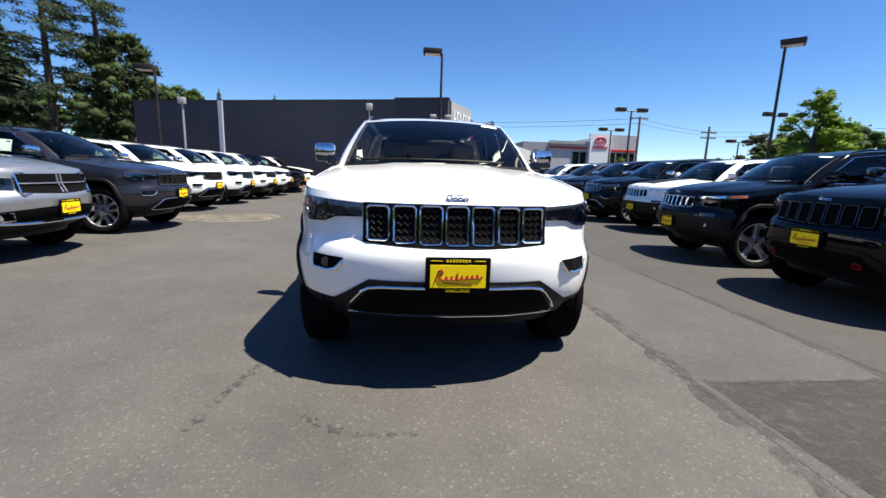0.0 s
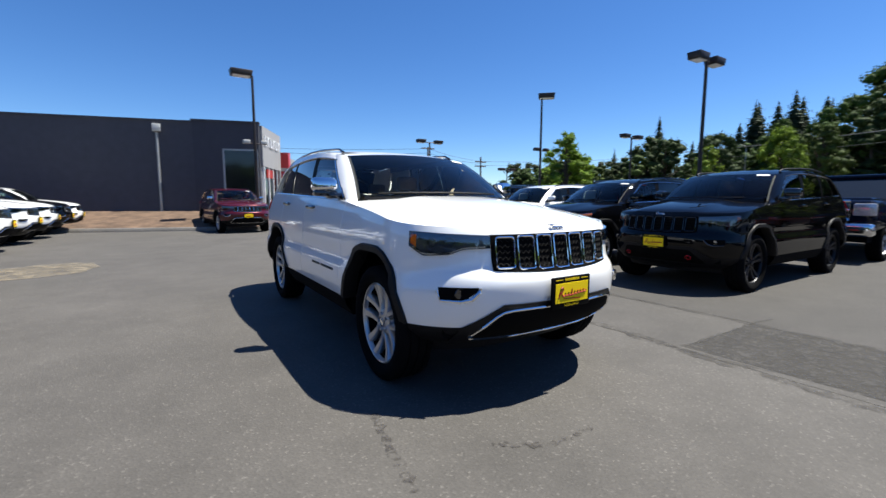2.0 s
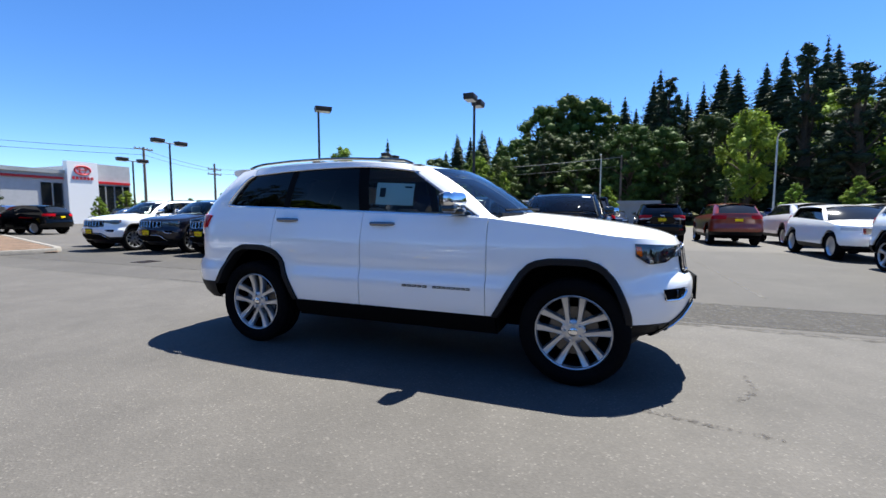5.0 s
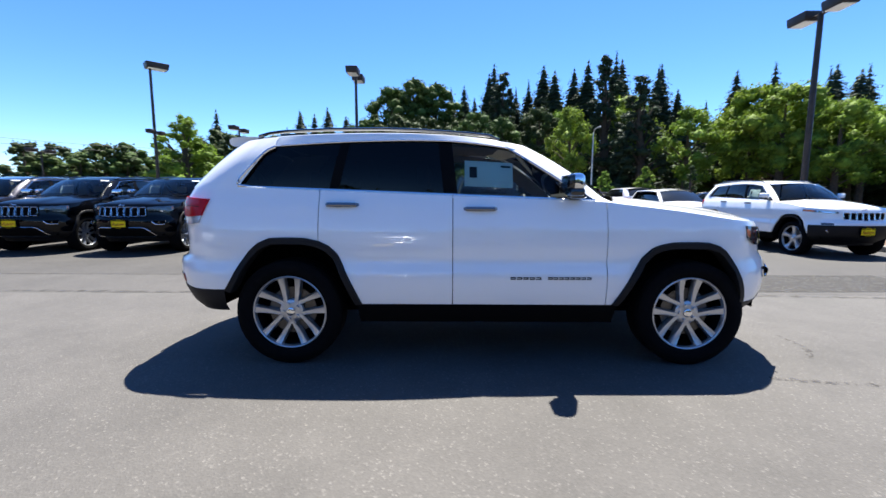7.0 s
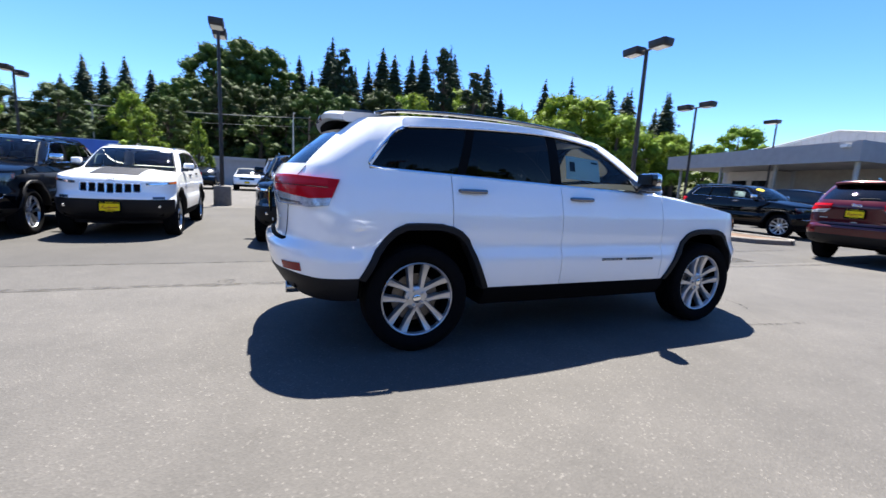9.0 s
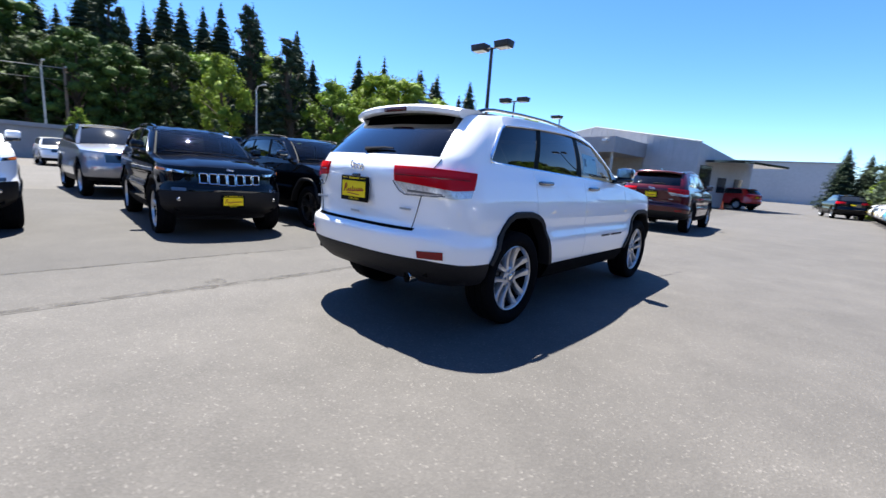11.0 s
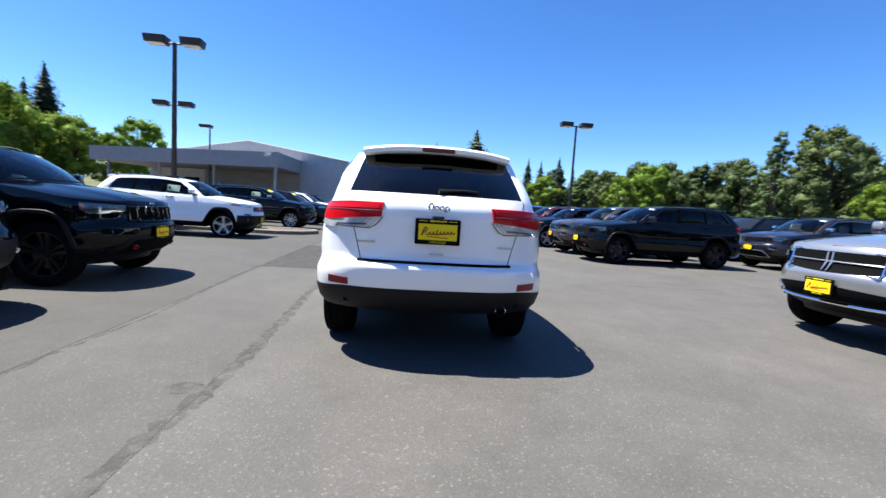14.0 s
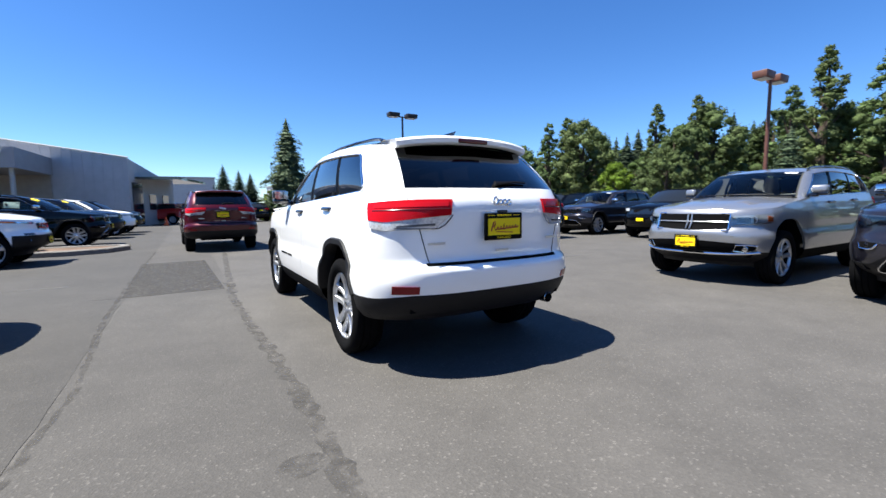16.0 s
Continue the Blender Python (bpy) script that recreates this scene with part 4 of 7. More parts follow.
    for side in (1, -1):
        lamp = add("tail_lamp", patch(sa, sb, lambda t: curve(t, [(0, 1.088), (0.3, 1.076), (1, 1.118)]), lambda t: lerp(1.206, 1.224, min(1, t * 1.5)), 0.017, 26, 7, 0.03, side, 0.0, low_f - sa), TAILRED)
        add("lens_line", Geo().tube([on_body(lerp(sa, sb, t), lerp(1.150, 1.163, t), 0.0165, side) for t in spread(0.14, 0.99, 18)], 0.004, 5), BRAKEDARK, lamp)
        add("upper_lens", patch(lerp(sa, sb, 0.14), lerp(sa, sb, 0.97), lambda t: lerp(1.170, 1.178, t), lambda t: lerp(1.198, 1.212, t), 0.0195, 18, 3, 0.006, side), TAILBRIGHT, lamp)
        rv = add("reversing_lamp", patch(low_f, sb, lambda t: curve(t, [(0, 1.036), (0.3, 1.020), (1, 1.030)]), lambda t: curve(t, [(0, 1.09), (0.3, 1.08), (1, 1.120)]), 0.013, 22, 5, 0.03, side, s_of_x(0.41, 1.08, True) - s_of_x(0.50, 1.08, True), s_of_y(2.085, 1.08) - low_f), TAILCLEAR, lamp)
        add("lens_bar", patch(s_of_x(0.74, 1.08, True), s_of_x(0.52, 1.08, True), lambda t: lerp(1.040, 1.050, t), lambda t: lerp(1.052, 1.066, t), 0.0165, 14, 3, 0.006, side), LAMPDARK, rv)
        add("lens_edge", Geo().tube([on_body(s_of_x(x, z, True), z, 0.013, side) for x, z in ((0.405, 1.118), (0.425, 1.09), (0.455, 1.055), (0.50, 1.030), (0.60, 1.031), (0.70, 1.033), (0.76, 1.036))], 0.0045, 5), LAMPDARK, rv)
        add("rear_reflector", patch(s_of_x(0.80, 0.63, True), s_of_x(0.645, 0.63, True), lambda t: 0.600, lambda t: lerp(0.657, 0.652, t), 0.006, 8, 3, 0.02, side), REFLEX)
    low = []
    for z, o in ((0.577, -0.02), (0.565, 0.003), (0.54, 0.006), (0.46, 0.0), (0.40, -0.02), (0.375, -0.10)):
        low.append([on_body(s, z + 0.025 * max(0, min(1, (s - 2.3) / 0.3)) * (z > 0.53), o) for s in [s_of_y(1.895)] + spread(2.02, 3.0, 20)])
    add("rear_bumper_lower", both(Geo().grid(low)), TRIM)
    add("exhaust_tip", Geo().lathe([(2.16, 0.04), (2.325, 0.042), (2.33, 0.038), (2.31, 0.034), (2.2, 0.03)], 18, "y", (-0.535, 0, 0.435)), EXH)
    plate_parts(add, 2.418, 1.03, 1)
    badge(add, lambda x: 2.402, 1.205, 0.155, 0.05, 1)
    add("tailgate_handle", join(rounded_box((0, 2.405, 1.135), (0.09, 0.02, 0.02), 0.008), Geo()), GLOSSBLACK)
    add("tailgate_badge", join(Geo().box((0.52, 2.365, 0.93), (0.13, 0.01, 0.016)), Geo().box((-0.52, 2.365, 0.93), (0.11, 0.01, 0.014)), Geo().box((0, 2.402, 0.862), (0.11, 0.008, 0.014))), ALLOY)

    # lower trim
    sill = Geo().grid([[(x, y, z) for y in spread(-0.90, 0.95, 10)] for x, z in ((0.88, 0.475), (0.918, 0.458), (0.905, 0.40), (0.86, 0.33), (0.70, 0.30))])
    add("sill", join(sill), UNDER)
    add("sill", Geo_mirrored(sill), UNDER)
    for arch, ay, n in ((ARCH_F, AXLE_F, "front_arch_trim"), (ARCH_R, AXLE_R, "rear_arch_trim")):
        rows = [[], [], [], [], []]
        for y, z in arch:
            s = s_of_y(y)
            d = Vector((0, ay - y, 0.36 - z))
            d = d.normalized() * 0.05
            o = Vector(on_body(s, z, 0.002))
            i = o + d
            i.x = on_body(s_of_y(y + d.y), max(0.4, z + d.z), 0)[0]
            rows[0].append(o - d * 0.04), rows[1].append(o + Vector((0.016, 0, 0)) + d * 0.1), rows[2].append(i + Vector((0.017, 0, 0)) - d * 0.12)
            rows[3].append(i + Vector((0.006, 0, 0))), rows[4].append(i + Vector((-0.09, 0, 0)))
        ga = Geo().grid(rows)
        if style != "durango":
            add(n, ga, TRIM)
            add(n, Geo_mirrored(ga), TRIM)
        liner = Geo().grid([[(min(x, on_body(s_of_y(ay + 0.56 * sq(math.cos(a))), max(0.45, 0.40 + 0.565 * sq(math.sin(a))), -0.055)[0]), ay + 0.56 * sq(math.cos(a)), 0.40 + 0.565 * sq(math.sin(a))) for a in spread(0.0, math.pi, 18)] for x in (0.46, 0.875)])
        liner.fan([(0.46, ay + 0.56 * sq(math.cos(a)), 0.40 + 0.565 * sq(math.sin(a))) for a in spread(0.0, math.pi, 18)])
        add("wheel_well", join(liner), UNDER)
        add("wheel_well", Geo_mirrored(liner), UNDER)
    add("underbody", join(Geo().box((0, 0.0, 0.39), (1.04, 3.7, 0.16)), Geo().box((0, 0.02, 0.38), (1.70, 1.85, 0.14)), Geo().box((0, 2.08, 0.54), (1.36, 0.4, 0.16)), Geo().box((0, -1.98, 0.52), (1.1, 0.25, 0.2))), UNDER)
    chin = []
    for z, o in ((0.49, -0.03), (0.472, 0.004), (0.43, 0.004), (0.37, -0.02), (0.31, -0.07), (0.255, -0.085), (0.25, -0.14)):
        chin.append([on_body(s, z, o) for s in spread(0, s_of_y(-1.865), 16)])
    add("front_bumper_lower", both(Geo().grid(chin)), TRIM)

    front_face(style, add, bright, PAINT)
    if seats:
        interior(add)
    for x in (0.788, -0.788):
        for y in (AXLE_F, AXLE_R):
            add_wheel(car, x * scale[0], y * scale[1], wheel, 0.385 if scale[2] > 0.98 else 0.36, wheel_mat)
    return car


def slot_ring(x0, x1, z0, z1, off, top_tilt=0.0):
    """Points of a rounded rectangle on the body's front."""
    pts, r = [], 0.018
    for cx, cz, a0 in ((x1 - r, z1 - r, 0), (x0 + r, z1 - r, 90), (x0 + r, z0 + r, 180), (x1 - r, z0 + r, 270)):
        for a in (0, 30, 60, 90):
            x, z = cx + r * math.cos(radians(a0 + a)), cz + r * math.sin(radians(a0 + a))
            pts.append(front_at(x, z, off))
    return pts


def front_at(x, z, off=0.0):
    p = on_body(s_of_x(abs(x), z), z, off)
    return (math.copysign(p[0], x), p[1], p[2])


def front_patch(x0, x1, zlo, zhi, off, n=16, m=6):
    fl = zlo if callable(zlo) else (lambda x: zlo)
    fh = zhi if callable(zhi) else (lambda x: zhi)
    rows = []
    for j in range(-1, m + 1):
        v = min(1, max(0, j / (m - 1)))
        r = []
        for i in range(-1, n + 1):
            x = lerp(x0, x1, min(1, max(0, i / (n - 1))))
            edge = i in (-1, n) or j in (-1, m)
            r.append(front_at(x, lerp(fl(x), fh(x), v), off - (0.03 if edge else 0)))
        rows.append(r)
    return Geo().grid(rows)


def front_face(style, add, bright, PAINT):
    if style in ("gc", "trail"):
        gr = add("grille", front_patch(-0.49, 0.49, lambda x: 0.782 + 0.02 * (x / 0.49) ** 2, lambda x: 1.006, 0.006, 24), UNDER)
        for k in range(7):
            c = (k - 3) * 0.1365
            h = 0.018 * (abs(k - 3) / 3) ** 2
            x0, x1, z0, z1 = c - 0.056, c + 0.056, 0.798 + h, 0.998 - 0.3 * h
            add("grille_ring", ring(slot_ring(x0, x1, z0, z1, 0.014), 0.0062), bright if style == "gc" else GLOSSBLACK, gr)
            mesh = Geo()
            for j in range(5):
                z = lerp(z0 + 0.02, z1 - 0.02, j / 4)
                mesh.tube([front_at(lerp(x0 + 0.006, x1 - 0.006, i / 6), z + (0.009 if i % 2 else -0.009), 0.010) for i in range(7)], 0.0032, 4)
            add("grille_mesh", mesh, GRILLEGREY, gr)
        sa, sb = s_of_x(0.495, 0.96), s_of_y(-1.845, 0.96)
        for side in (1, -1):
            hb = lambda t: curve(t, [(0, 0.930), (0.3, 0.924), (0.46, 0.894), (0.80, 0.886), (1, 0.94)])
            ht = lambda t: lerp(1.003, 1.026, t)
            hl = add("headlamp", patch(sa, sb, hb, ht, 0.003, 20, 6, 0.03, side), LAMPDARK)
            add("headlamp_lens", patch(sa, sb, hb, ht, 0.014, 20, 6, 0.012, side), LAMPGLASS, hl)
            add("turn_signal", patch(lerp(sa, sb, 0.905), lerp(sa, sb, 0.985), lambda t: lerp(0.935, 0.955, t), 1.005, 0.0075, 6, 4, 0.006, side), AMBER, hl)
            for t in (0.45, 0.68):
                add("projector", Geo().tube([on_body(lerp(sa, sb, t + 0.055 * math.cos(a)), 0.963 + 0.025 * math.sin(a), 0.006, side) for a in spread(0, 5.9, 16)], 0.004, 5, close=True), DARKALLOY, hl)
            add("light_strip", Geo().tube([on_body(lerp(sa, sb, t), hb(t) + 0.008, 0.008, side) for t in spread(0.05, 0.92, 12)], 0.005, 5), LAMPCHROME, hl)
        for side in (1, -1):
            x0, x1 = side * 0.595, side * 0.772
            f = add("fog_lamp_recess", front_patch(min(x0, x1), max(x0, x1), lambda x: 0.645 + 0.05 * max(0, (0.66 - abs(x))) / 0.06, lambda x: 0.715, 0.004, 10, 4), UNDER)
            br = [front_at(side * x, z, 0.008) for x, z in ((0.585, 0.713), (0.595, 0.69), (0.63, 0.65), (0.68, 0.637), (0.765, 0.642), (0.78, 0.70))]
            add("fog_lamp_trim", Geo().tube(br, [0.006, 0.012, 0.012, 0.008, 0.006, 0.004], 6), bright, f)
            add("fog_lamp", Geo().lathe([(0, 0.028), (-0.006, 0.026), (-0.009, 0.0001)], 14, "y", front_at(side * 0.69, 0.68, 0.004)), GLOSSBLACK, f)
        zt = lambda x: 0.612 if abs(x) < 0.46 else lerp(0.612, 0.47, (abs(x) - 0.46) / 0.20)
        it = add("lower_intake", front_patch(-0.66, 0.66, lambda x: 0.36, lambda x: max(0.37, zt(x)), 0.010, 40, 6), TRIM)
        half = [(0.0, 0.580), (0.2, 0.579), (0.40, 0.577), (0.455, 0.568), (0.49, 0.545), (0.535, 0.49), (0.575, 0.432), (0.585, 0.408), (0.575, 0.392), (0.54, 0.386), (0.3, 0.380), (0.0, 0.378)]
        pts = half + [(-x, z) for x, z in half[-2:0:-1]]
        if style == "gc":
            add("intake_trim", ring([front_at(x, z, 0.016) for x, z in pts], 0.0075), bright, it)
        else:
            for side in (1, -1):
                add("tow_hook", Geo().tube([front_at(side * (0.42 + 0.03 * math.cos(a)), 0.47 + 0.025 * math.sin(a), 0.03) for a in spread(0, 5.6, 10)], 0.010, 6), REFLEX, it)
        mesh_top = lambda x: 0.572 if abs(x) < 0.44 else lerp(0.572, 0.425, (abs(x) - 0.44) / 0.12)
        add("intake_mesh", front_patch(-0.56, 0.56, 0.39, mesh_top, 0.0135, 30, 5), UNDER, it)
        plate_parts(add, -2.318, 0.655, -1)
        badge(add, lambda x: -2.185, 1.034, 0.115, 0.032, -1)
    elif style == "cherokee":
        gr = Geo()
        for k in range(7):
            c = (k - 3) * 0.125
            x0, x1, z0, z1 = c - 0.052, c + 0.052, 0.80 + 0.008 * abs(k - 3), 0.965
            add("grille_slot", front_patch(x0 + 0.008, x1 - 0.008, z0 + 0.008, z1 - 0.008, 0.008, 4, 4), UNDER)
            add("grille_ring", ring(slot_ring(x0, x1, z0, z1, 0.012), 0.0085), bright)
        for side in (1, -1):
            sa, sb = s_of_x(0.50, 0.98), s_of_y(-1.70, 0.98)
            hl = add("headlamp", patch(sa, sb, lambda t: lerp(0.945, 0.985, t), lambda t: lerp(0.985, 1.03, t), 0.006, 16, 4, 0.02, side), LAMPDARK)
            add("lamp_reflector", patch(lerp(sa, sb, 0.06), lerp(sa, sb, 0.55), lambda t: lerp(0.952, 0.972, t), lambda t: lerp(0.980, 1.005, t), 0.010, 8, 3, 0.004, side), LAMPCHROME, hl)
            add("turn_signal", patch(lerp(sa, sb, 0.62), lerp(sa, sb, 0.98), lambda t: lerp(0.975, 0.985, t), lambda t: lerp(1.005, 1.022, t), 0.010, 6, 4, 0.006, side), AMBER, hl)
            add("main_beam", front_patch(*sorted((side * 0.60, side * 0.76)), 0.705, 0.75, 0.006, 8, 4), LAMPDARK)
            add("fog_lamp", Geo().lathe([(0, 0.03), (-0.008, 0.026), (-0.01, 0.0001)], 12, "y", front_at(side * 0.68, 0.58, 0.006)), LAMPCHROME)
        add("lower_fascia", both(Geo().grid([[on_body(s, z, 0.007) for s in spread(0, s_of_y(-1.86), 18)] for z in spread(0.47, 0.70, 6)])), TRIM)
        plate_parts(add, -2.312, 0.57, -1)
        badge(add, lambda x: -2.19, 1.03, 0.10, 0.03, -1)
    else:
        gr = add("grille", front_patch(-0.50, 0.50, lambda x: 0.772 + 0.02 * (x / 0.5) ** 2, lambda x: 0.992, 0.008, 20), UNDER)
        add("grille_ring", ring(slot_ring(-0.505, 0.505, 0.768, 0.998, 0.014), 0.013), CHROME, gr)
        add("grille_cross", join(Geo().tube([front_at(x, 0.885, 0.016) for x in spread(-0.49, 0.49, 13)], 0.008, 6), Geo().tube([front_at(-0.028, z, 0.018) for z in (0.78, 0.88, 0.985)], 0.011, 6), Geo().tube([front_at(0.028, z, 0.018) for z in (0.78, 0.88, 0.985)], 0.011, 6)), ALLOY, gr)
        for side in (1, -1):
            sa, sb = s_of_x(0.53, 0.92), s_of_y(-1.80, 0.92)
            hl = add("headlamp", patch(sa, sb, lambda t: lerp(0.83, 0.87, t), lambda t: lerp(0.965, 0.985, t), 0.004, 16, 5, 0.02, side), LAMPWHITE)
            add("light_strip", Geo().tube([on_body(lerp(sa, sb, t), lerp(0.838, 0.876, t), 0.008, side) for t in spread(0.04, 0.95, 12)], 0.007, 5), LAMPCHROME, hl)
            add("lamp_reflector", patch(lerp(sa, sb, 0.10), lerp(sa, sb, 0.40), 0.875, 0.945, 0.007, 6, 3, 0.004, side), LAMPDARK, hl)
            add("headlamp_lens", patch(sa, sb, lambda t: lerp(0.83, 0.87, t), lambda t: lerp(0.965, 0.985, t), 0.016, 16, 5, 0.02, side), LAMPGLASS, hl)
            add("turn_signal", patch(lerp(sa, sb, 0.84), lerp(sa, sb, 0.985), 0.885, lambda t: lerp(0.965, 0.95, t), 0.010, 6, 4, 0.006, side), AMBER, hl)
            add("projector", Geo().lathe([(0.0, 0.040), (-0.014, 0.040), (-0.014, 0.032), (-0.006, 0.03), (-0.012, 0.0001)], 16, "y", on_body(lerp(sa, sb, 0.5), 0.91, 0.002, side)), LAMPCHROME, hl)
            add("fog_lamp", join(Geo().lathe([(0, 0.042), (-0.008, 0.036), (-0.01, 0.0001)], 14, "y", front_at(side * 0.68, 0.525, 0.012)), Geo().tube([front_at(side * x, z, 0.014) for x, z in ((0.60, 0.57), (0.70, 0.575), (0.79, 0.56), (0.77, 0.50), (0.66, 0.475), (0.57, 0.49))], 0.007, 5, close=True)), CHROME)
        add("lower_intake", front_patch(-0.78, 0.78, lambda x: 0.475, lambda x: 0.625 - 0.05 * (x / 0.78) ** 2, 0.008, 26, 5), UNDER)
        add("chrome_strip", Geo().tube([front_at(x, 0.44 + 0.03 * (x / 0.8) ** 4, 0.014) for x in spread(-0.80, 0.80, 25)], 0.016, 6), CHROME)
        plate_parts(add, -2.318, 0.60, -1)


def interior(add):
    cab = Geo()
    cab.grid([[(x, y, z) for y in spread(-0.9, 0.9, 3)] for x, z in ((-0.77, 1.19), (-0.77, 0.5), (0.77, 0.5), (0.77, 1.19))])
    cab.grid([[(x, y, z) for y in (0.9, 2.15)] for x, z in ((-0.77, 1.19), (-0.77, 0.97), (0.77, 0.97), (0.77, 1.19))])
    cab.grid([[(x, y, z) for x in (-0.74, 0.74)] for y, z in ((2.15, 0.5), (2.12, 1.25))])
    add("cabin_lining", cab, DASH)
    add("headliner", Geo().grid([[(x, y, 1.65) for x in (-0.6, 0, 0.6)] for y in (-0.15, 0.8, 1.72)]), LINING)
    add("dashboard", join(rounded_box((0, -0.72, 1.08), (1.46, 0.5, 0.16), 0.06), rounded_box((0, -0.55, 0.85), (0.35, 0.25, 0.5), 0.05)), DASH)
    add("steering_wheel", Geo().tube([(0.38 + 0.185 * math.cos(a), -0.38 - 0.08 * math.sin(a), 1.08 + 0.165 * math.sin(a)) for a in spread(0, 2 * math.pi * 19 / 20, 20)], 0.016, 6, close=True), DASH)
    for x in (0.38, -0.38):
        add("seat", join(rounded_box((x, 0.05, 0.72), (0.5, 0.52, 0.18), 0.06, 3), rounded_box((x, 0.36, 1.02), (0.48, 0.14, 0.56), 0.06, 3).moved(Matrix.Translation((x, 0.3, 0.75)) @ Matrix.Rotation(-0.2, 4, "X") @ Matrix.Translation((-x, -0.3, -0.75)))), LEATHER)
        add("headrest", rounded_box((x, 0.50, 1.40), (0.26, 0.10, 0.17), 0.045, 3), LEATHER)
        add("headrest", rounded_box((x, 1.36, 1.36), (0.24, 0.09, 0.13), 0.04, 3), LEATHER)
    add("rear_seat", join(rounded_box((0, 0.98, 0.72), (0.88, 0.5, 0.16), 0.06), rounded_box((0, 1.28, 1.13), (1.3, 0.14, 0.28), 0.06)), LEATHER)


def build_simple(name, scale=(1, 1, 1), wheel="five"):
    """The same body with fewer parts, for cars that stand far off."""
    car = thing(name, "car", "car")
    S = Matrix.Diagonal((*scale, 1))

    def add(n, g, mat, smooth=40):
        return part(n, g.moved(S), mat, car, "", smooth)

    cols = spread(0, s_of_y(-1.865), 9) + [s_of_y(y) for y, _ in ARCH_F[1::2]] + [s_of_y(y) for y in (-0.87, 0.0, 0.9)] + [s_of_y(y) for y, _ in ARCH_R[::2]] + spread(2.05, 3.0, 10)
    body = panel(cols, 9)
    rows = []
    for s in cols[1:22]:
        x, y, _ = on_body(s, z_top(s), -0.006)
        rows.append([(x * k, min(y, -0.9), hood_z(x * k, min(y, -0.9))) for k in spread(0, 1, 7)])
    body = join(body, Geo().grid(rows))
    rail = Geo().grid([[side_point(lerp(-0.76, 1.79, k), lerp(-0.1, 1.53, k), v) for k in spread(0, 1, 8)] for v in (0.92, 1.0)])
    rf = Geo().grid([[(cabin_top(y)[0] * k, y, cabin_top(y)[2] + 0.055 * (1 - k * k)) for k in spread(0, 1, 6)] for y in (-0.33, -0.2, 0.3, 1.0, 1.6, 1.94)])
    dp = Geo().grid([[Vector(side_point(lerp(1.79, 1.93, k), lerp(1.53, 1.64, k), v)) for k in spread(0, 1, 3)] + [Vector(on_body(s, 1.30, -0.02)).lerp(Vector((0.60, 1.86, 1.635)), v) for s in spread(2.2, s_of_x(0.67, 1.3, True), 4)] for v in spread(0, 1, 5)])
    ap = Geo().grid([[Vector(shield_point(1, v)).lerp(Vector(side_point(-0.76, -0.1, v)), k) for k in (0, 0.5, 1)] for v in spread(0, 1, 5)])
    add("body", both(join(body, rail, rf, dp, ap)), WHITE, 50)
    add("windscreen", Geo().grid([[shield_point(a, v) for a in spread(-1, 1, 7)] for v in spread(0.0, 1, 4)]), DARKGLASS, 180)
    add("rear_window", Geo().grid([[back_point(a, v) for a in spread(-1, 1, 7)] for v in spread(0.0, 1, 4)]), DARKGLASS, 180)
    sg = Geo().grid([[Vector(side_point(lerp(-0.76, 1.79, k), lerp(-0.1, 1.53, k), v)) - Vector((0.008, 0, 0)) for k in spread(0, 1, 8)] for v in spread(0, 0.93, 4)])
    add("side_window", sg, DARKGLASS)
    add("side_window", Geo_mirrored(sg), DARKGLASS)
    add("grille", front_patch(-0.48, 0.48, 0.81, 0.99, 0.006, 8, 3), GLOSSBLACK)
    for side in (1, -1):
        add("headlamp", patch(s_of_x(0.5, 0.96), s_of_y(-1.85, 0.96), 0.92, 1.01, 0.006, 6, 3, 0.02, side), LAMPWHITE)
        add("tail_lamp", patch(s_of_y(2.02, 1.15), s_of_x(0.42, 1.15, True), 1.07, 1.22, 0.012, 7, 3, 0.02, side), TAILRED)
    low = Geo().grid([[on_body(s, z, o) for s in spread(0.0, s_of_y(-1.865), 8)] for z, o in ((0.48, 0.003), (0.38, -0.02))])
    low2 = Geo().grid([[on_body(s, z, o) for s in spread(s_of_y(1.895), 3, 9)] for z, o in ((0.57, 0.003), (0.42, -0.02))])
    sill = Geo().grid([[(x, y, z) for y in (-0.9, 0.95)] for x, z in ((0.918, 0.47), (0.86, 0.32))])
    add("front_trim", both(low), TRIM)
    add("rear_trim", both(low2), TRIM)
    mirrored = Geo_mirrored(sill)
    add("sill", sill, TRIM)
    add("sill", mirrored, TRIM)
    add("underbody", Geo().box((0, 0.05, 0.50), (1.3, 4.1, 0.42)), UNDER)
    add("plate_frame", Geo().box((0, -2.305, 0.64), (0.32, 0.02, 0.16)), GLOSSBLACK)
    add("plate", Geo().box((0, -2.312, 0.64), (0.26, 0.02, 0.10)), PLATEYELLOW)
    add("plate", Geo().box((0, 2.42, 1.03), (0.26, 0.02, 0.10)), PLATEYELLOW)
    key = ("far", wheel)
    if key not in WHEELS:
        WHEELS[key] = (Geo().lathe([(-0.11, 0.2), (-0.12, 0.34), (-0.08, 0.385), (0.08, 0.385), (0.12, 0.34), (0.11, 0.27)], 20).mesh("tyre", RUBBER), Geo().lathe([(0.10, 0.27), (0.06, 0.24), (0.05, 0.1), (0.07, 0.0001)], 14).mesh("rim", ALLOY))
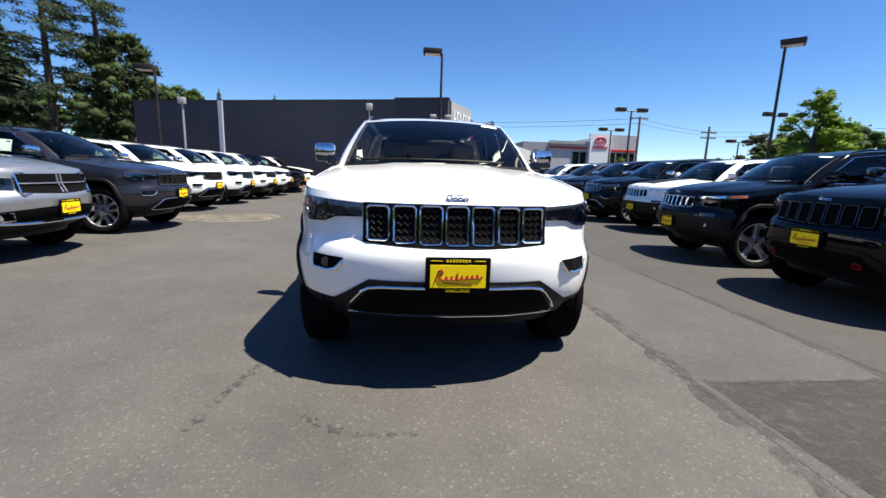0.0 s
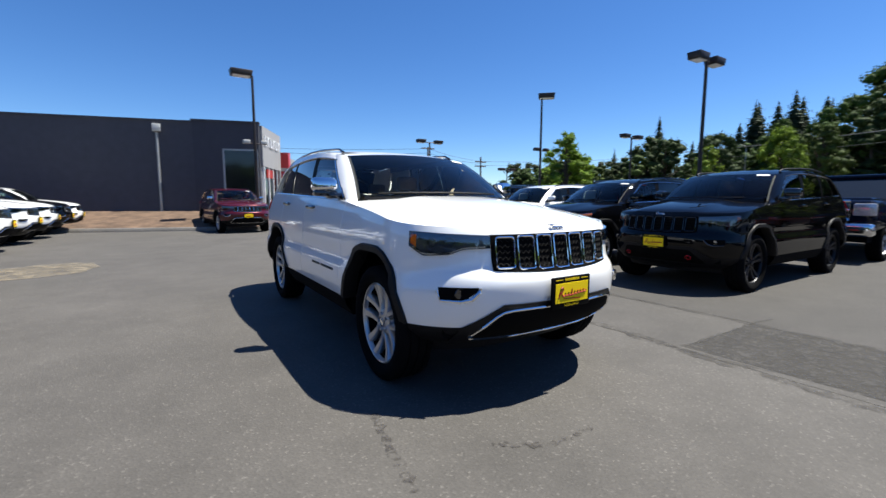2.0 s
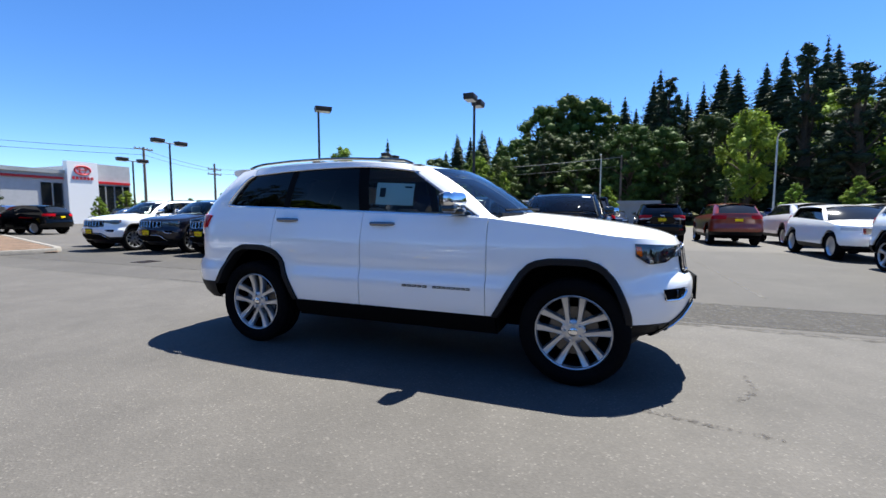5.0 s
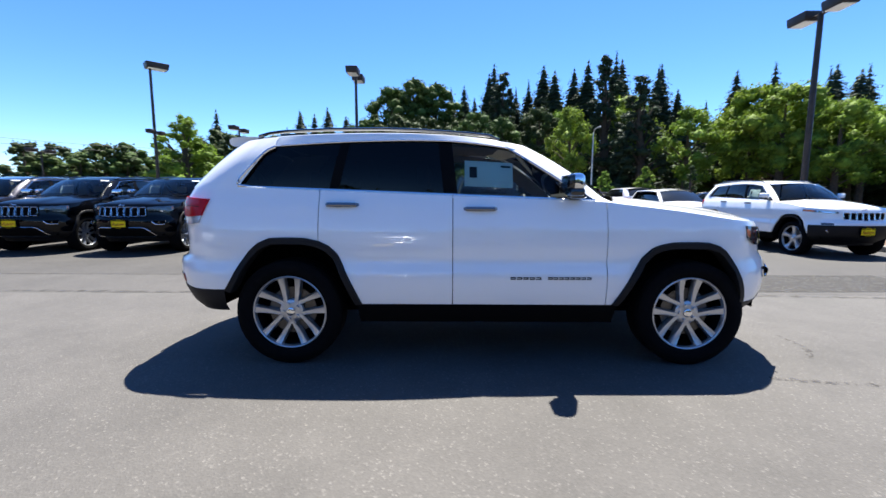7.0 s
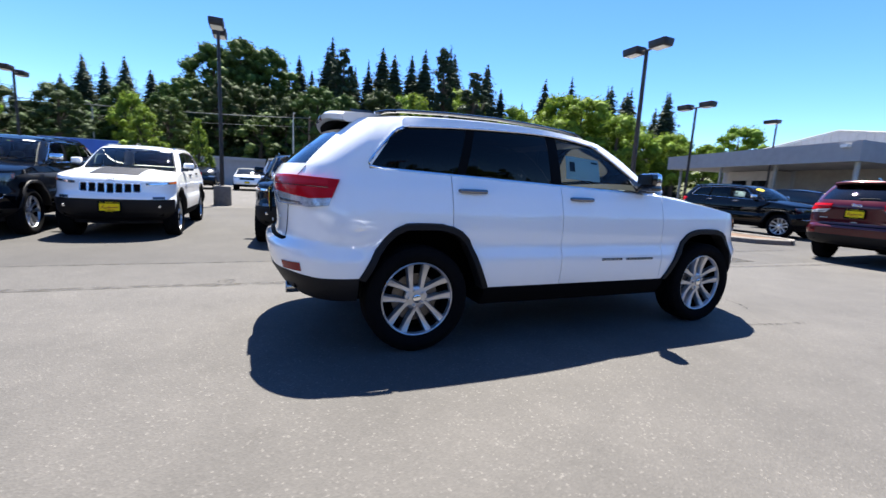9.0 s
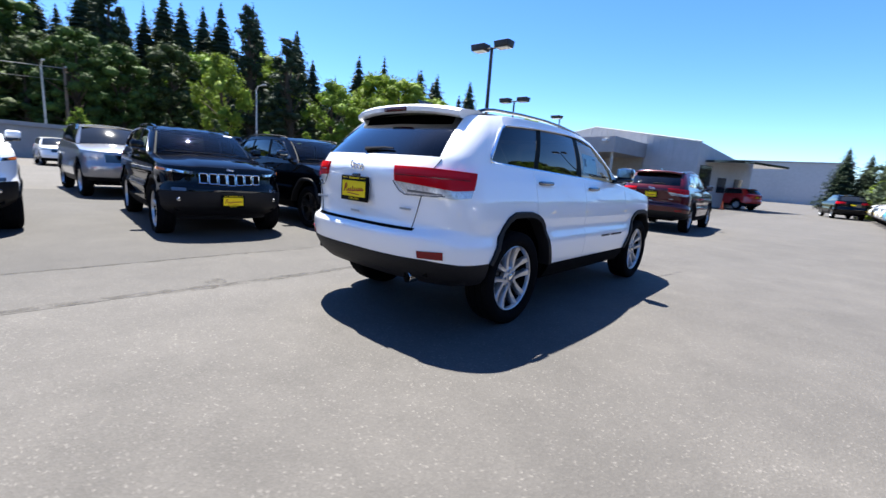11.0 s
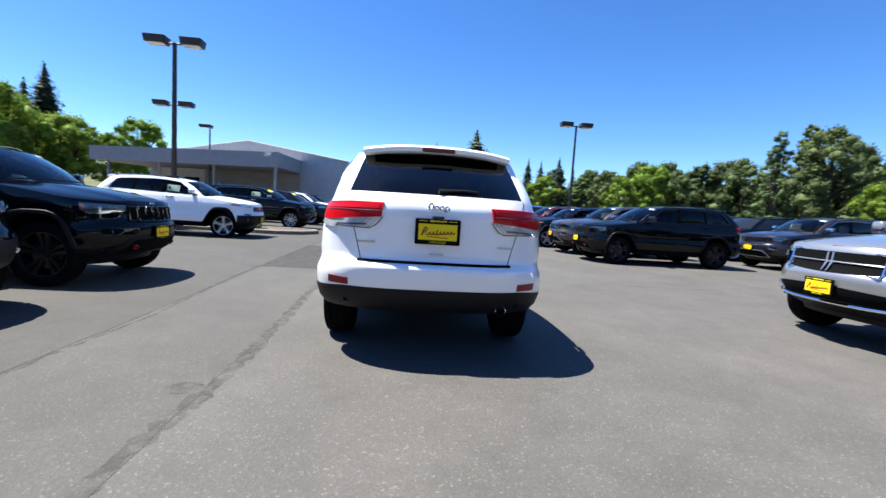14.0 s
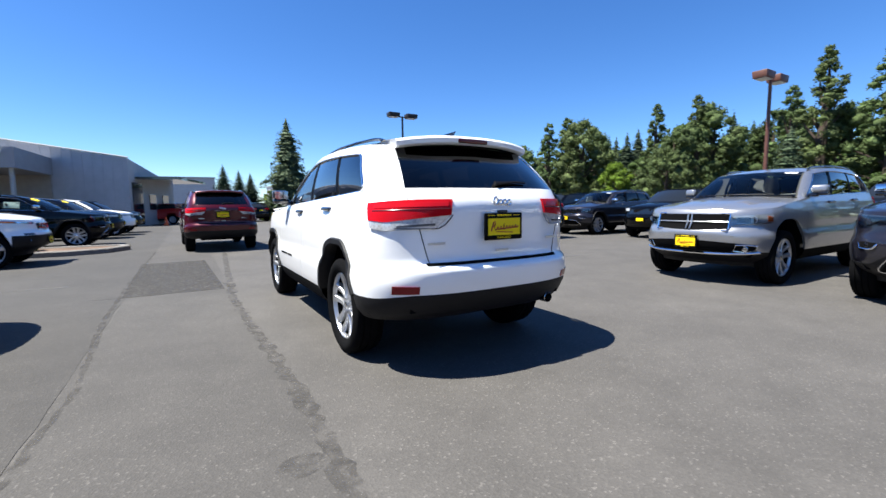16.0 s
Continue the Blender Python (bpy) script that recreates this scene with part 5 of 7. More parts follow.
    for x in (0.788, -0.788):
        for y in (AXLE_F, AXLE_R):
            w = new("wheel", WHEELS[key][0])
            w.parent = car
            w.matrix_basis = pose(x * scale[0], y * scale[1], 0.385, 0, 0, 0 if x > 0 else 180)
            o = new("rim", WHEELS[key][1])
            o.parent = w
    return car


def build_pickup():
    """A dark crew-cab pickup with chrome bumper and grille, nose towards -y."""
    car = thing("pickup_truck", "dark navy crew-cab pickup truck with chrome front bumper", "pickup truck")
    add = lambda n, g, mat, parent=None: part(n, g, mat, parent or car)
    P = NAVY
    body = rounded_box((0, -2.05, 0.93), (1.96, 1.55, 0.62), 0.12, 3)
    body.v = [(x * (1 - 0.06 * max(0, z - 0.9)), y, z) for x, y, z in body.v]
    add("front_body", body, P)
    add("hood", rounded_box((0, -1.95, 1.235), (1.72, 1.45, 0.10), 0.045, 3), P)
    for side in (1, -1):
        for y0, y1, n in ((-1.27, -0.12, "front_door"), (-0.11, 0.95, "rear_door")):
            d = add(n, rounded_box((side * 0.94, (y0 + y1) / 2, 0.86), (0.10, y1 - y0, 0.74), 0.03), P)
            add("door_handle", rounded_box((side * 1.0, y1 - 0.15, 1.10), (0.03, 0.18, 0.03), 0.01), CHROME, d)
            add("side_window", Geo().grid([[(side * x, lerp(y0 + 0.05 + (0.45 * v if n[0] == "f" else 0), y1 - 0.05, k), lerp(1.25, 1.70, v)) for k in (0, 1)] for v, x in ((0, 0.93), (1, 0.80))]), DARKGLASS, d)
        add("mirror", rounded_box((side * 1.13, -1.05, 1.32), (0.20, 0.12, 0.26), 0.05), CHROME)
        add("headlamp", rounded_box((side * 0.80, -2.80, 1.05), (0.34, 0.10, 0.24), 0.03), TAILCLEAR)
        add("bed_side", rounded_box((side * 0.93, 1.95, 0.90), (0.14, 1.95, 0.66), 0.04), P)
        add("tail_lamp", rounded_box((side * 0.93, 2.93, 1.02), (0.14, 0.05, 0.34), 0.02), TAILRED)
    cab = Geo().grid([[(x * k, y, z) for k in (-1, -0.9, 0.9, 1)] for x, y, z in ((0.80, -0.62, 1.74), (0.82, -0.45, 1.82), (0.82, 0.7, 1.83), (0.80, 0.92, 1.76))])
    add("roof", join(cab, rounded_box((0, 0.15, 1.78), (1.64, 1.6, 0.09), 0.04)), P)
    add("windscreen", Geo().grid([[(x * k, y, z) for k in spread(-1, 1, 5)] for x, y, z in ((0.93, -1.30, 1.24), (0.80, -0.60, 1.75))]), DARKGLASS)
    add("rear_window", Geo().grid([[(x * k, y, z) for k in (-1, 1)] for x, y, z in ((0.9, 0.97, 1.2), (0.80, 0.93, 1.75))]), DARKGLASS)
    for side in (1, -1):
        add("pillar", Geo().tube([(side * 0.94, -1.28, 1.23), (side * 0.81, -0.60, 1.76), (side * 0.82, 0.9, 1.77), (side * 0.93, 0.96, 1.22)], 0.05, 6), P)
    add("bed_floor", Geo().box((0, 1.95, 0.72), (1.75, 1.95, 0.1)), TRIM)
    add("tailgate", rounded_box((0, 2.92, 0.92), (1.72, 0.08, 0.60), 0.03), P)
    gr = add("grille", rounded_box((0, -2.83, 1.04), (1.18, 0.10, 0.36), 0.03), GLOSSBLACK)
    add("grille_cross", join(rounded_box((0, -2.885, 1.04), (1.20, 0.03, 0.05), 0.012), rounded_box((0, -2.885, 1.04), (0.06, 0.03, 0.36), 0.012)), CHROME, gr)
    add("grille_frame", Geo().tube([(-0.6, -2.88, 0.86), (0.6, -2.88, 0.86), (0.6, -2.88, 1.22), (-0.6, -2.88, 1.22)], 0.03, 6, close=True), CHROME, gr)
    add("front_bumper", rounded_box((0, -2.88, 0.66), (1.98, 0.24, 0.26), 0.07, 3), CHROME)
    add("rear_bumper", rounded_box((0, 3.02, 0.60), (1.9, 0.2, 0.2), 0.05), CHROME)
    add("lower_trim", Geo().box((0, 0.1, 0.50), (1.7, 5.6, 0.2)), UNDER)
    for x in (0.86, -0.86):
        for y in (-1.95, 1.75):
            add_wheel(car, x, y, "five", 0.40)
    return car

# ---- ground ----


def hill(x, y):
    """Height of the land: level round the lot, rising to a wooded hillside on the +x side."""
    d = max(0.0, x - 46 - 0.12 * abs(y + 10)) * max(0.0, min(1.0, (35 - y) / 35))
    return 0.16 * d * min(1.0, d / 40) if d < 150 else 24.0


g = Geo()
xs = [-900, -400, -200, -120, -80, -60, -40, 0, 30, 40, 46, 52, 60, 70, 80, 95, 110, 130, 160, 200, 300, 500, 900]
ys = [-900, -500, -300, -200, -150, -110, -80, -60, -40, -20, 0, 20, 40, 60, 80, 110, 150, 220, 400, 900]
g.grid([[(x, y, hill(x, y) - 0.03) for x in xs] for y in ys])
solo("ground", g, GRASS, "grassy land rising to a hillside beyond the lot", "ground", kind="structure")
g = Geo()
g.grid([[(x, y, 0) for x in spread(-60, 47, 24)] for y in spread(-120, 62, 30)])
solo("pavement", g, ASPHALT, "worn grey asphalt car lot with fine pale stone chips", "pavement", kind="structure")


def wobble_strip(path, width, z, seed, step=0.12, jitter=0.02, vary=0.35):
    """A thin strip along a path on the ground, with an uneven edge."""
    rnd = random.Random(seed)
    pts = []
    for (x0, y0), (x1, y1) in zip(path, path[1:]):
        n = max(2, int(math.hypot(x1 - x0, y1 - y0) / step))
        pts += [(lerp(x0, x1, i / n), lerp(y0, y1, i / n)) for i in range(n)]
    pts.append(path[-1])
    a, b = [], []
    for i, (x, y) in enumerate(pts):
        p, q = pts[max(0, i - 1)], pts[min(len(pts) - 1, i + 1)]
        l = math.hypot(q[0] - p[0], q[1] - p[1]) or 1
        nx, ny = -(q[1] - p[1]) / l, (q[0] - p[0]) / l
        w = width * (1 + vary * (rnd.random() * 2 - 1)) / 2
        c = jitter * (rnd.random() * 2 - 1)
        a.append((x + nx * (w + c), y + ny * (w + c), z)), b.append((x - nx * (w - c), y - ny * (w - c), z))
    return Geo().grid([a, b])


def blot(cx, cy, rx, ry, z, seed, n=40, rough=0.25):
    rnd = random.Random(seed)
    ph = [rnd.random() * 6.28 for _ in range(5)]
    pts = []
    for i in range(n):
        a = 2 * math.pi * i / n
        k = 1 + rough * sum(math.sin((j + 2) * a + ph[j]) / (j + 1.5) for j in range(5)) * 0.6
        pts.append((cx + rx * k * math.cos(a), cy + ry * k * math.sin(a), z))
    return Geo().fan(pts)


def ground_mark(name, geo, mat, label):
    return solo(name, geo, mat, label, name.replace("_", " "), kind="structure", smooth=0)


ground_mark("asphalt_strip", wobble_strip([(2.06, -45), (2.06, 16)], 1.28, 0.002, 14, 0.25, 0.012, 0.0), ASPHALT_MID, "slightly darker strip of asphalt between sealed cracks")
ground_mark("asphalt_strip", wobble_strip([(7.71, -45), (7.71, 16)], 10.0, 0.003, 15, 0.25, 0.01, 0.0), ASPHALT_OLD, "older, darker asphalt under the parked row")
ground_mark("asphalt_patch", Geo().fan([(1.50, -2.24, 0.0045), (2.74, -2.25, 0.0045), (2.82, -6.5, 0.0045), (1.62, -6.5, 0.0045)], True), ASPHALT_DARK, "darker rectangular repair patch in the asphalt")
ground_mark("crack_sealer", wobble_strip([(1.05, -9.3), (1.2, -6.3), (1.33, -4.0), (1.40, -2.4), (1.47, -1.4), (1.44, -0.2), (1.42, 0.6), (1.38, 1.9), (1.39, 2.9), (1.46, 3.6), (1.5, 6.0)], 0.10, 0.005, 3, 0.07, 0.012, 0.5), TAR, "long dark sealed crack in the asphalt")
ground_mark("crack_sealer", wobble_strip([(1.44, -2.2), (1.45, -2.6), (1.56, -3.1), (1.63, -3.6), (1.64, -6.5)], 0.06, 0.006, 4, 0.1, 0.02, 0.6), TAR, "dark sealed joint along the repair patch")
ground_mark("crack_sealer", wobble_strip([(2.72, -9.4), (2.78, -3.6), (2.76, -0.9), (2.62, 1.2), (2.70, 2.4), (2.66, 9.0), (2.6, 14.0)], 0.05, 0.006, 5, 0.1, 0.008, 0.5), TAR, "long narrow dark joint in the asphalt")
ground_mark("crack_sealer", wobble_strip([(1.5, -2.24), (2.74, -2.25), (3.1, -2.3)], 0.04, 0.007, 8, 0.1, 0.02, 0.6), TAR, "dark joint across the end of a repair patch")
ground_mark("tar_spot", blot(1.55, 2.87, 0.12, 0.09, 0.007, 2, 40, 0.12), TAR, "dark tar spot beside a sealed crack")
ground_mark("tar_smear", wobble_strip([(-1.24, -2.6), (-1.18, -2.2), (-1.12, -1.9)], 0.05, 0.004, 9, 0.03, 0.008, 0.5), SMEAR, "faint dark smear on the asphalt")
ground_mark("tar_smear", wobble_strip([(-0.75, -2.5), (-0.5, -2.66), (-0.2, -2.66)], 0.035, 0.004, 10, 0.03, 0.01, 0.6), SMEAR, "faint dark hairline crack on the asphalt")
ground_mark("spilled_sand", join(blot(-4.2, 5.7, 1.3, 0.75, 0.006, 6, 50, 0.4)), SAND, "thin patch of spilled tan sand on the asphalt")

ground_mark("parking_line", wobble_strip([(3.5, -3.83), (12.0, -3.85)], 0.10, 0.006, 12, 0.1, 0.004, 0.2), broken(OLDLINE, 14, 0.45, 0.70), "worn pale painted parking line")
ground_mark("parking_line", wobble_strip([(-5.9, -1.95), (-4.0, -1.95)], 0.10, 0.004, 13, 0.1, 0.004, 0.2), OLDLINE, "worn pale painted parking line")
drain = thing("storm_drain", "dark square iron storm drain grate set in asphalt", "drain grate", m=pose(3.3, 9.27, 0))
part("grate_frame", join(Geo().box((-0.23, 0, 0.006), (0.03, 0.48, 0.012)), Geo().box((0.23, 0, 0.006), (0.03, 0.48, 0.012)), Geo().box((0, 0.23, 0.006), (0.43, 0.03, 0.012)), Geo().box((0, -0.23, 0.006), (0.43, 0.03, 0.012))), POLE, drain)
for i in range(7):
    part("grate_bar", Geo().box((-0.18 + 0.06 * i, 0, 0.005), (0.022, 0.43, 0.010)), POLE, drain)
# flat near-black sheet in place of the pit's unlit depth
part("grate_pit", Geo().box((0, 0, 0.002), (0.43, 0.43, 0.003)), UNDER, drain)

# ---- buildings ----
BLD = pose(2.1, 19.7, 0.0, 0, 0, -17.2)  # local +x runs along the front wall to the right end, +y along the side wall


def box_part(name, lo, hi, mat, parent, label=""):
    c, s = [(a + b) / 2 for a, b in zip(lo, hi)], [b - a for a, b in zip(lo, hi)]
    return part(name, Geo().box(c, s), mat, parent, label, 0)


def grey_building():
    b = thing("showroom_building", "flat-roofed charcoal stucco showroom with red and white side bays", "building", m=BLD)
    w = box_part("wall", (-20.6, 0, 0.0), (-3.0, 45, 5.02), GREYWALL, b)
    box_part("wall", (-3.0, -0.06, 0.0), (0.0, 11, 5.10), GREYWALL2, b, "slightly proud darker corner wall")
    box_part("coping", (-20.7, -0.06, 5.02), (-3.0, 0.3, 5.10), GREYWALL2, b)
    box_part("coping", (-3.05, -0.12, 5.10), (0.05, 0.3, 5.18), GREYWALL2, b)
    box_part("pilaster", (-14.35, -0.10, 0.0), (-14.05, 0.0, 5.06), SIGNWHITE, b, "white vertical pilaster strip")
    win = box_part("window", (-1.62, -0.075, 0.75), (-0.12, -0.02, 3.72), DARKGLASS, b)
    for lo, hi in (((-1.70, -0.10, 0.70), (-1.62, -0.03, 3.80)), ((-0.12, -0.10, 0.70), (-0.06, -0.03, 3.80)), ((-1.70, -0.10, 3.72), (-0.06, -0.03, 3.80))):
        box_part("window_frame", lo, hi, POLEGREY, win)
    # side: a slanted glazed front with red pylons; along it y runs away from the corner, x outwards
    sm = Matrix.Rotation(radians(-8.2), 4, "Z")

    def side(name, lo, hi, mat, parent, label=""):
        c, d = [(p + q) / 2 for p, q in zip(lo, hi)], [q - p for p, q in zip(lo, hi)]
        return part(name, Geo().box(c, d).moved(sm), mat, parent, label, 0)

    side("side_wall", (-2.6, 0.35, 0.0), (-0.02, 30, 4.0), WHITEWALL, b, "pale clad side wall")
    fa = side("fascia", (-1.2, 0.25, 3.0), (0.10, 4.0, 5.05), CANOPY, b, "pale metal fascia")
    for i in range(6):
        y = 0.6 + i * 0.55
        part("sign_shape", join(Geo().box((0.13, y, 4.35), (0.06, 0.10, 0.5)), Geo().box((0.13, y + 0.16, 4.35 + (0.2 if i % 2 else -0.2)), (0.06, 0.26, 0.10))).moved(sm), SIGNWHITE, fa)
    gl = side("glazing", (-0.02, 0.5, 0.7), (0.03, 4.0, 3.0), DARKGLASS, b)
    for y in (0.5, 1.4, 2.3, 3.2, 3.95):
        side("mullion", (-0.02, y - 0.05, 0.6), (0.08, y + 0.05, 3.0), SIGNWHITE, gl)
    side("sign_band", (0.03, 1.0, 2.45), (0.07, 2.2, 2.9), PLATERED, gl, "dark red sign in the glazing")
    for y0 in (4.15, 14.4):
        py1 = side("red_pylon", (-0.1, y0, 0.1), (0.52, y0 + 0.5, 4.13), REDPANEL, b, "tall red entrance pylon")
        side("pylon_band", (-0.1, y0 - 0.03, 3.0), (0.56, y0 + 0.53, 3.2), POLEGREY, py1)
    bay = side("entrance_bay", (-0.6, 4.65, 0.1), (0.12, 14.4, 4.0), CANOPY, b, "pale clad entrance bay between red pylons")
    side("bay_window", (0.12, 4.9, 0.6), (0.15, 14.2, 2.5), DARKGLASS, bay)
    side("sign_bar", (0.12, 6.5, 2.9), (0.18, 10.5, 3.6), GLOSSBLACK, bay, "dark sign panel")
    for k in range(6):
        side("window_bar", (0.15, 5.6 + 1.6 * k, 0.6), (0.19, 5.7 + 1.6 * k, 2.5), SIGNWHITE, bay)
    return b


grey_building()
bed = Geo()
bed.grid([[(x, y, z) for x in spread(-24, 2.0, 20)] for y, z in ((-4.6, 0.10), (-4.0, 0.24), (-2.2, 0.48), (0.1, 0.72))])
bed.grid([[(x, y, z * min(1, 0.35 + (y + 4.6) / 1.5)) for y in (-4.6, -4.0, -3.4, -2.8, 0, 3, 6, 9)] for x, z in ((2.0, 0.16), (2.7, 0.14), (3.4, 0.12))])
solo("planting_bed", bed, MULCH, "sloping bed of reddish bark mulch before the wall", "planting bed", kind="structure", m=BLD)


def kerb_run(name, pts, m=None, label="low concrete kerb"):
    g = Geo()
    prof = [(-0.09, 0.0), (-0.08, 0.12), (-0.06, 0.145), (0.06, 0.145), (0.09, 0.12), (0.09, 0.0)]
    rows = []
    for i, (x, y) in enumerate(pts):
        p, q = pts[max(0, i - 1)], pts[min(len(pts) - 1, i + 1)]
        l = math.hypot(q[0] - p[0], q[1] - p[1]) or 1
        nx, ny = -(q[1] - p[1]) / l, (q[0] - p[0]) / l
        rows.append([(x + nx * d, y + ny * d, z) for d, z in prof])
    g.grid(rows)
    return solo(name, g, CONCRETE, label, "kerb", kind="structure", m=m)


kerb_run("kerb", [(-24, -4.65), (-12, -4.65), (0, -4.65), (2.7, -4.65), (3.3, -4.4), (3.5, -3.8), (3.5, 4), (3.5, 8.8), (3.2, 9.2), (2.0, 9.3)], BLD)


def white_building():
    """Turned like the showroom; local x along the canopy, local -y to the back."""
    b = thing("gabled_building", "white metal-clad building with low gable and flat entrance canopy", "building", m=pose(7.8, -27.5, 0, 0, 0, -17.2))
    e2, gx, e1 = -0.8, 9.2, 20.0
    y0, y1 = -6.0, -14.5
    pts = [(e2, 0), (e2, 4.88), (gx, 6.42), (e1, 4.95), (e1, 0)]
    g = Geo()
    g.fan([(x, y0, z) for x, z in pts])
    g.grid([[(x, y, z - (1.45 if y < y0 and z > 0 else 0)) for x, z in pts] for y in (y0, y1)])
    part("wall", g, WHITEWALL, b, "", 0)
    for i in range(34):
        x = e2 + 0.3 + i * 0.6
        h = lerp(4.88, 6.42, (x - e2) / (gx - e2)) if x < gx else lerp(6.42, 4.95, (x - gx) / (e1 - gx))
        box_part("cladding_rib", (x, y0, 3.3 if x > 3.7 else 0), (x + 0.05, y0 + 0.03, h - 0.05), WHITEWALL, b)
    part("roof_edge", Geo().tube([(e2 - 0.1, y0 + 0.05, 4.92), (gx, y0 + 0.05, 6.47), (e1 + 0.1, y0 + 0.05, 5.0)], 0.055, 6), CANOPY, b)
    outline = [(2.2, 0), (19.8, 0), (19.8, -6.0), (3.7, -6.0)]
    cg = Geo().grid([[(x, y, z) for x, y in outline] for z in (3.65, 4.80)], close=True)
    cg.fan([(x, y, 3.65) for x, y in outline]), cg.fan([(x, y, 4.80) for x, y in outline])
    c = part("canopy", cg, CANOPY, b, "deep flat pale canopy", 0)
    for x in (2.75, 8.2, 13.4, 18.5):
        box_part("canopy_post", (x - 0.08, -0.66, 0), (x + 0.08, -0.5, 3.65), POLEGREY, c)
    box_part("canopy_wall", (3.8, -6.3, 0), (12.0, -5.9, 3.65), SHADEWALL, b)
    box_part("showroom_wall", (12.5, -8, 0), (17.5, -4.5, 3.6), OFFWHITE, b)
    for x in (13.0, 15.2):
        box_part("window", (x, -4.52, 0.8), (x + 1.6, -4.45, 2.8), DARKGLASS, b)
    box_part("wall_lamp", (2.8, 0.0, 4.45), (3.2, 0.25, 4.6), SIGNWHITE, b)
    box_part("shop_door", (-0.86, -8.0, 0.1), (-0.79, -6.4, 3.2), DARKGLASS, b)
    for y in (-10.4, -13):
        box_part("side_window", (-0.86, y, 1.2), (-0.79, y + 1.2, 2.4), DARKGLASS, b)
    box_part("awning", (-3.6, -14.0, 3.45), (-0.8, -7.0, 3.62), GLOSSBLACK, b, "black awning")
    return b


white_building()


def far_block(name, lo, hi, mat, label, band=None):
    b = thing(name, label, "building")
    box_part("wall", lo, hi, mat, b)
    box_part("roof", (lo[0] - 0.2, lo[1] - 0.2, hi[2]), (hi[0] + 0.2, hi[1] + 0.2, hi[2] + 0.3), CANOPY, b)
    if band:
        n = int((hi[0] - lo[0]) / 4)
        for i in range(n):
            x = lo[0] + 1 + i * 4
            box_part("window", (x, lo[1] - 0.04, 1.0), (x + 2.6, lo[1] - 0.01, 3.2), DARKGLASS, b)
        box_part("stripe", (lo[0], lo[1] - 0.06, 4.1), (hi[0], lo[1] - 0.02, 4.5), band, b)
    return b


dl = thing("dealership_building", "low pale grey dealership with red stripe and white sign wall", "building")
box_part("wall", (17.6, 60.0, 0), (21.7, 80, 6.15), CANOPY, dl)
box_part("wall", (21.7, 60.1, 0), (31.0, 80, 6.3), WHITEWALL, dl, "pale wall")
box_part("wall", (31.0, 60.1, 0), (35.4, 80, 7.6), WHITEWALL, dl, "pale wall")
box_part("roof_band", (21.6, 59.8, 6.0), (27.7, 60.1, 6.45), POLEGREY, dl)
box_part("stripe", (21.7, 59.9, 5.35), (27.6, 60.1, 5.62), REDPANEL, dl, "red stripe")
box_part("stripe", (31.0, 59.9, 5.1), (35.3, 60.1, 5.4), REDPANEL, dl, "red stripe")
for x0, x1 in ((25.4, 27.5), (31.2, 33.2), (33.4, 35.2)):
    gw = box_part("window", (x0, 60.0, 0.6), (x1, 60.12, 4.9), DARKGLASS, dl)
    box_part("mullion", ((x0 + x1) / 2 - 0.06, 59.95, 0.6), ((x0 + x1) / 2 + 0.06, 60.0, 4.9), POLEGREY, gw)
sw = box_part("sign_wall", (27.7, 59.3, 0), (31.0, 60.1, 7.6), SIGNWHITE, dl, "tall white sign wall")
part("emblem", join(ring([(29.3 + 0.85 * math.cos(a), 59.26, 6.55 + 0.55 * math.sin(a)) for a in spread(0, 6.0, 20)], 0.09), ring([(29.3 + 0.34 * math.cos(a), 59.26, 6.6 + 0.5 * math.sin(a)) for a in spread(0, 6.0, 16)], 0.08), ring([(29.3 + 0.6 * math.cos(a), 59.26, 6.78 + 0.2 * math.sin(a)) for a in spread(0, 6.0, 16)], 0.07)), REDPANEL, sw)
part("sign_bars", join(*[Geo().box((28.3 + i * 0.4, 59.26, 5.6), (0.26, 0.06, 0.36)) for i in range(6)]), REDPANEL, sw)
far_block("far_warehouse", (-75, -118, 0), (-17, -100, 6.6), WHITEWALL, "distant long white metal warehouse behind trees")
far_block("tent_shed", (-21, -66, 0), (-15.5, -60, 3.9), OFFWHITE, "distant low white open shed")
far_block("warehouse", (-5, -150, 0), (22, -120, 9), WHITEWALL, "distant low white metal warehouse")
far_block("roadside_shop", (42.5, -6, 0), (46, 13, 2.35), CANOPY, "long low pale roadside building with flat roof")

bs = far_block("blue_shop", (42.5, 13.6, 0), (47, 19.5, 3.1), WHITEWALL, "low roadside shop with a blue fascia and flat roof")
box_part("fascia", (42.2, 13.6, 2.2), (42.5, 19.5, 3.35), BLUEFASCIA, bs, "blue fascia")
rs = far_block("red_shop", (43.5, 20.2, 0), (48, 25.5, 3.0), OFFWHITE, "low roadside shop with a red fascia")
box_part("fascia", (43.2, 20.2, 2.3), (43.5, 25.5, 3.2), REDPANEL, rs, "red fascia")

# ---- lamps ----


def lamp_head(x, y, z, lamp, ang=0.0, k=1.0, mat=None):
    m = Matrix.Translation((x, y, z)) @ Matrix.Rotation(ang, 4, "Z")
    hg = rounded_box((0, 0, 0), (0.66 * k, 0.46 * k, 0.24), 0.03)
    hg.v = [(px * (0.93 if pz < 0 else 1), py * (0.93 if pz < 0 else 1), pz) for px, py, pz in hg.v]
    h = part("lamp_head", hg.moved(m), mat or POLE, lamp)
    part("lens", Geo().box((0, 0, -0.125), (0.50 * k, 0.34 * k, 0.02)).moved(m), LENS, h)


